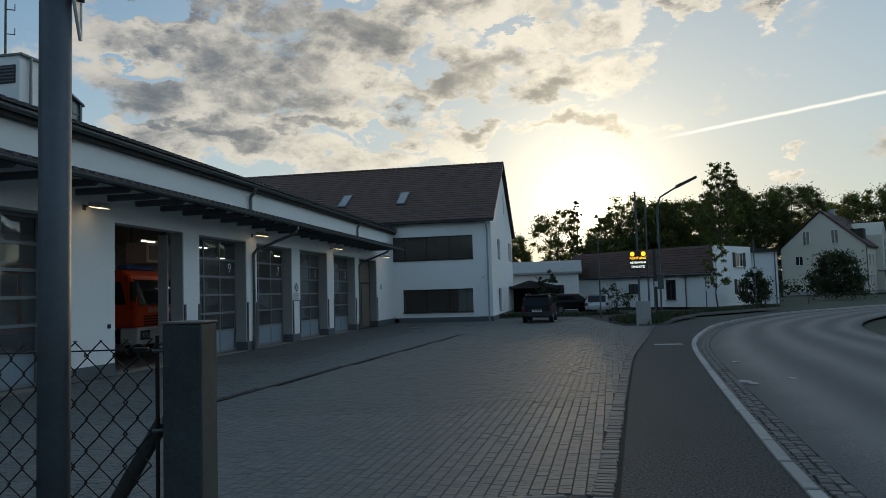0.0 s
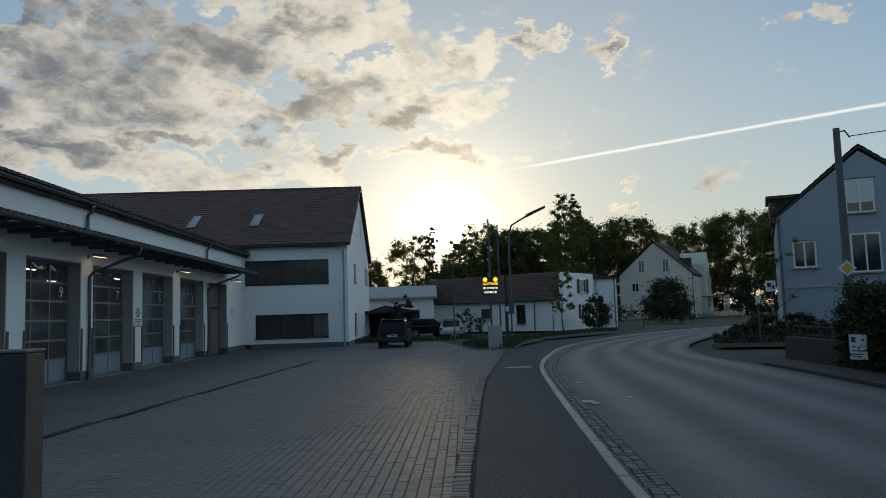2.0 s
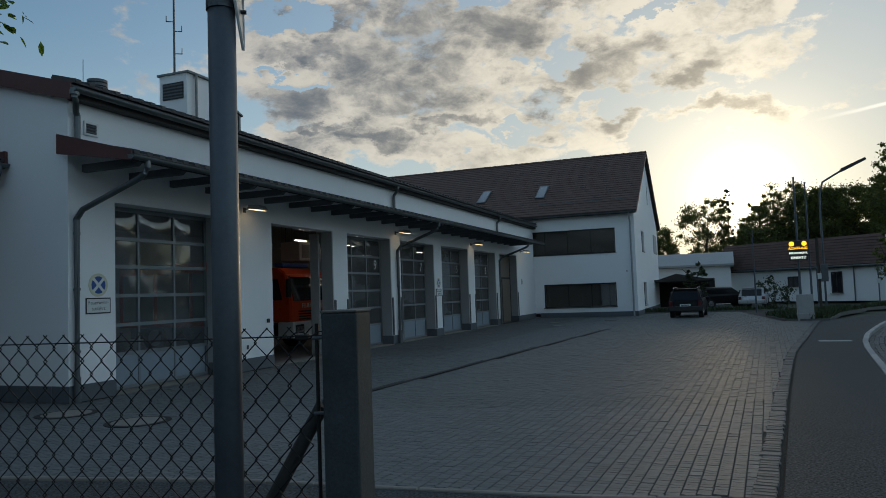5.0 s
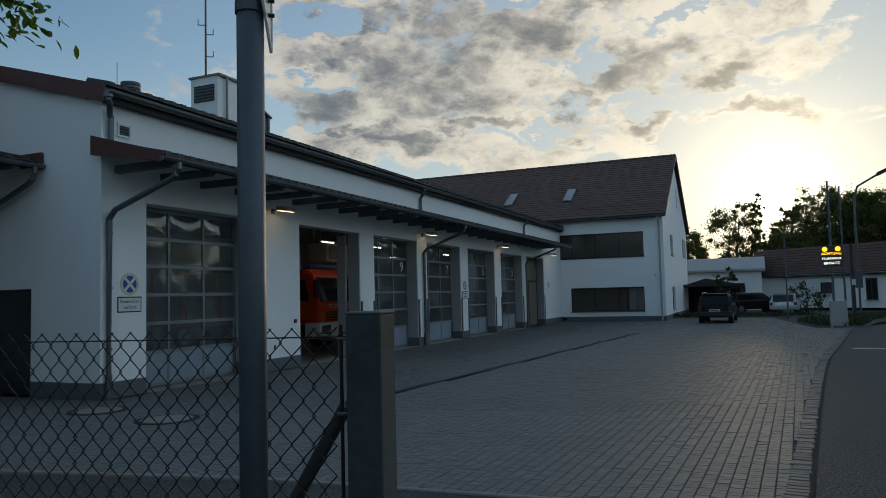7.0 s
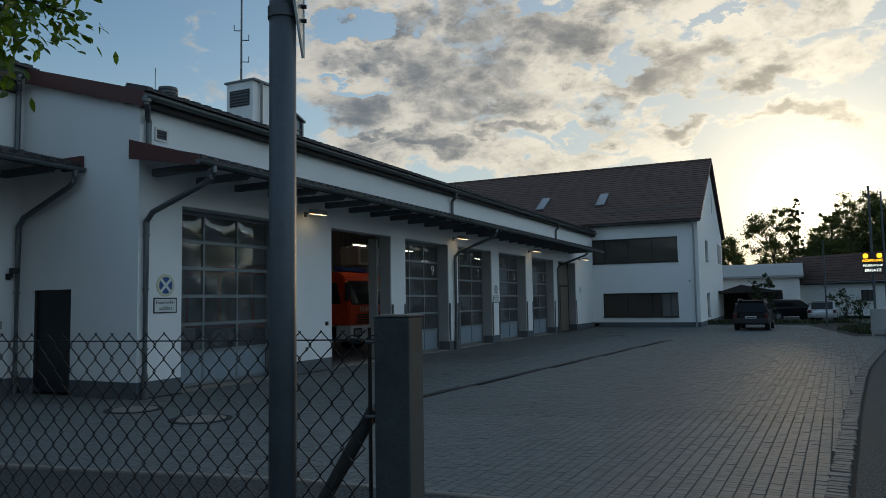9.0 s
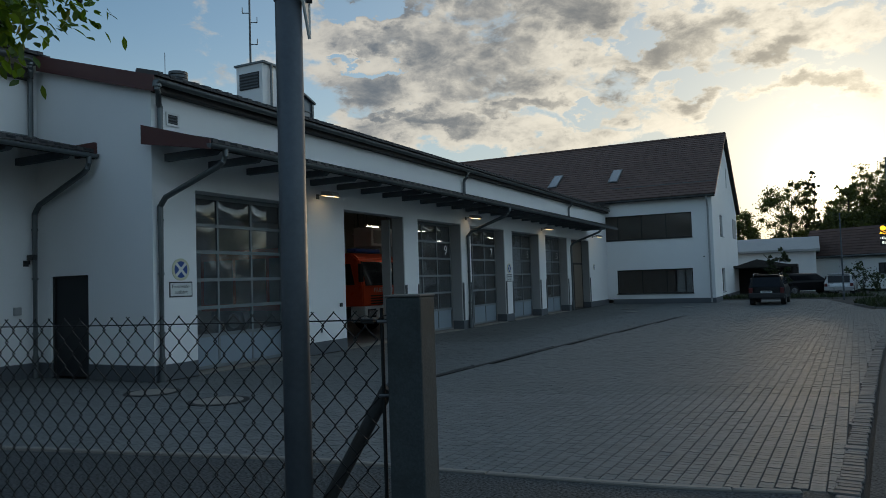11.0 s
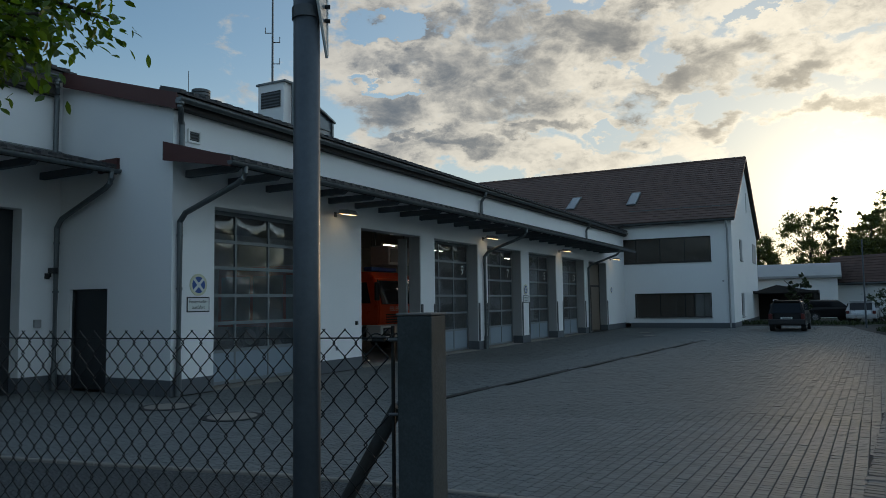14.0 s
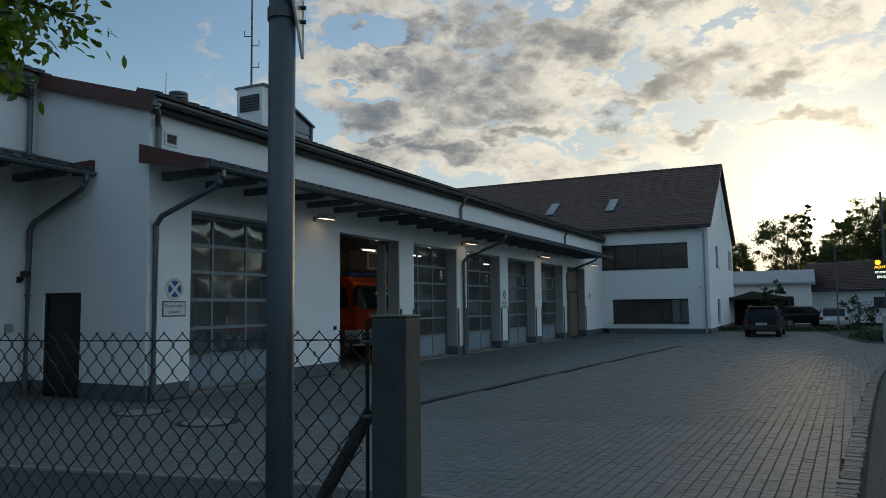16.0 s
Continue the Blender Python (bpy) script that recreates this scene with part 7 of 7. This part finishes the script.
def inside(x, y):
    """Whether a place belongs to the paved yard."""
    front = np.interp(x, (-24, -8.24, -4.7, -3.08, -1.26, 0.09), (1.9, 4.95, 5.66, 5.80, 5.94, 6.22))
    right = np.interp(y, STRIP[:, 1], STRIP[:, 0])
    right = np.where(y > 34.0, np.interp(y, (34.0, 38.5, 46), (2.1, 1.55, 0.6)), right)
    left = np.where(y < 9.45, -14.2, FX + 0.08)
    drain = np.abs((x - DA.x) * DP.x + (y - DA.y) * DP.y) < 0.115
    return (y > front + 0.09) & (x < right + 0.015) & (x > left) & (y < 46.1) & ~((y > 42.9) & (x < -4.85)) & ~(drain & (y > DA.y) & (y < DB.y))


def pavers():
    L, w, a, g, c, top = 0.120, 0.080, 0.005, 0.0020, 0.0028, 0.0
    hl, hw = L / 2 - 0.0012, w / 2 - g
    up = [(-hl + 0.006, hw + a * 0.3), (-0.034, hw + a), (-0.012, hw - a), (0.012, hw - a), (0.034, hw + a), (hl - 0.006, hw + a * 0.3)]
    out = up + [(hl, 0.0)] + [(x, y - 2 * hw) for x, y in reversed(up)] + [(-hl, 0.0)]
    out = np.array(out)                                          # columns run away from the street
    inn = out * np.array([1 - c / 0.06, 1 - c / 0.04])
    n = len(out)
    V0 = np.concatenate([np.c_[out, np.full(n, -0.022)], np.c_[out, np.full(n, top - 0.004)], np.c_[inn, np.full(n, top)]])
    F0 = [tuple(range(2 * n, 3 * n))]
    for i in range(n):
        j = (i + 1) % n
        F0 += [(i, j, n + j, n + i), (n + i, n + j, 2 * n + j, 2 * n + i)]
    me = bpy.data.meshes.new("paver")
    me.from_pydata([tuple(v) for v in V0], [], F0)
    me.materials.append(M["paver_single"])
    R4 = np.array([[-0.0588, -0.0382], [0.0588, -0.0382], [0.0588, 0.0382], [-0.0588, 0.0382]])
    V1 = np.concatenate([np.c_[R4, np.full(4, -0.022)], np.c_[R4, np.full(4, top - 0.003)], np.c_[R4 * 0.95, np.full(4, top)]])
    F1 = [(8, 9, 10, 11)] + [f for i in range(4) for f in ((i, (i + 1) % 4, 4 + (i + 1) % 4, 4 + i), (4 + i, 4 + (i + 1) % 4, 8 + (i + 1) % 4, 8 + i))]
    rng = np.random.default_rng(3)
    I, J = np.meshgrid(np.arange(-155, 86), np.arange(-25, 650), indexing="ij")
    px, py = I * L, J * w + (I % 2) * (w / 2)
    X, Y = -4.0 + px * CU[0] + py * CV[0], 4.0 + px * CU[1] + py * CV[1]
    ok = inside(X, Y)
    X, Y = X[ok], Y[ok]
    tilt = rng.normal(0, 1, len(X))
    dz = rng.normal(0, 0.0013, len(X))
    near = (Y < 7.6) & (X > -3.05)
    idx = np.where(near)[0]
    order = idx[np.argsort(np.hypot(X[idx] + 0.6, Y[idx] - 6.0))][:300]
    chosen = set(order.tolist())
    verts, faces = [], []
    for i in range(len(X)):
        ang = TURN + tilt[i] * 0.006
        if i in chosen:
            ob = new("paver", me)
            ob.parent = YARD_BED
            ob.matrix_basis = Matrix.Translation((X[i], Y[i], dz[i])) @ pose(0, 0, 0, tilt[i] * 0.35, -tilt[i] * 0.3, math.degrees(ang))
            continue
        B, F = (V0, F0) if Y[i] < 11.5 else (V1, F1)
        cs, sn = math.cos(ang), math.sin(ang)
        k = len(verts)
        sl = tilt[i] * 0.006
        verts.extend(zip((B[:, 0] * cs - B[:, 1] * sn + X[i]).tolist(), (B[:, 0] * sn + B[:, 1] * cs + Y[i]).tolist(), (B[:, 2] + dz[i] + B[:, 0] * sl).tolist()))
        faces.extend([tuple(k + q for q in f) for f in F])
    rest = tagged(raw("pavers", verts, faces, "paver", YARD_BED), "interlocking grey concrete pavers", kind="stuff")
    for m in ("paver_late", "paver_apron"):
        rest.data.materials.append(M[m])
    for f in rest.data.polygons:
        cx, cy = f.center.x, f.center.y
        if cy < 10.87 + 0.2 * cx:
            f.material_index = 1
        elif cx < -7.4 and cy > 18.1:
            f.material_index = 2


pavers()
KERB_OWNER = tagged(part("kerb", boxes((1.6, 1.62, 3, 3.02, -0.1, -0.09)), "joint"), "pale granite kerb with a sett gutter", "kerb", kind="structure")
stones_on(KERB, KN, 1.0, 0.065, 0.13, 0.962, 0.022, "granite", KERB_OWNER, "kerb_stone", 1.0, 75.0, 0.006)
bm = bmesh.new()
K = KERB[(KERB[:, 1] > 0.5) & (KERB[:, 1] < 76)]
N = KN[(KERB[:, 1] > 0.5) & (KERB[:, 1] < 76)]
A, B = K + N * 0.02, K + N * 0.56
va, vb = [bm.verts.new((*p, ROAD_Z - 0.012)) for p in A], [bm.verts.new((*p, ROAD_Z - 0.012)) for p in B]
for i in range(len(va) - 1):
    bm.faces.new((va[i], vb[i], vb[i + 1], va[i + 1]))
part("gutter_bed", bm, "joint", KERB_OWNER)
for r in range(3):
    stones_on(KERB, KN, 0.125 + 0.006 * r, 0.195 + 0.122 * r, 0.112, 0.112, 0.008 + 0.004 * r, "sett", KERB_OWNER, "sett", 3.0, 60.0 if r else 45.0, 0.02, ROAD_Z + 0.004, 100)
bm = bmesh.new()
va, vb = [bm.verts.new((*p, -0.017)) for p in STRIP + SN * -0.06], [bm.verts.new((*p, -0.017)) for p in STRIP + SN * 0.20]
for i in range(len(va) - 1):
    bm.faces.new((va[i], vb[i], vb[i + 1], va[i + 1]))
EDGE = tagged(part("sett_edging", bm, "joint"), "strip of granite setts between yard and footway", "edging", kind="structure")
stones_on(STRIP, SN, 0.105, 0.078, 0.18, 0.088, 0.010, "sett", EDGE, "sett", 5.0, 36.0, 0.018, 0.0, 230)
fl = spline([(-24, 1.9), (-8.24, 4.95), (-4.7, 5.66), (-3.08, 5.80), (-1.26, 5.94), (0.02, 6.19)], 0.25)
FRONT = tagged(part("edging_front", boxes((-0.2, -0.19, 6.25, 6.26, -0.1, -0.09)), "joint"), "pale concrete edging at the front of the yard", "edging", kind="structure")
stones_on(fl, sides(fl), 0.5, -0.02, 0.06, 0.498, 0.018, "screed", FRONT, "edging_stone", 2.6, 6.4, 0.006)
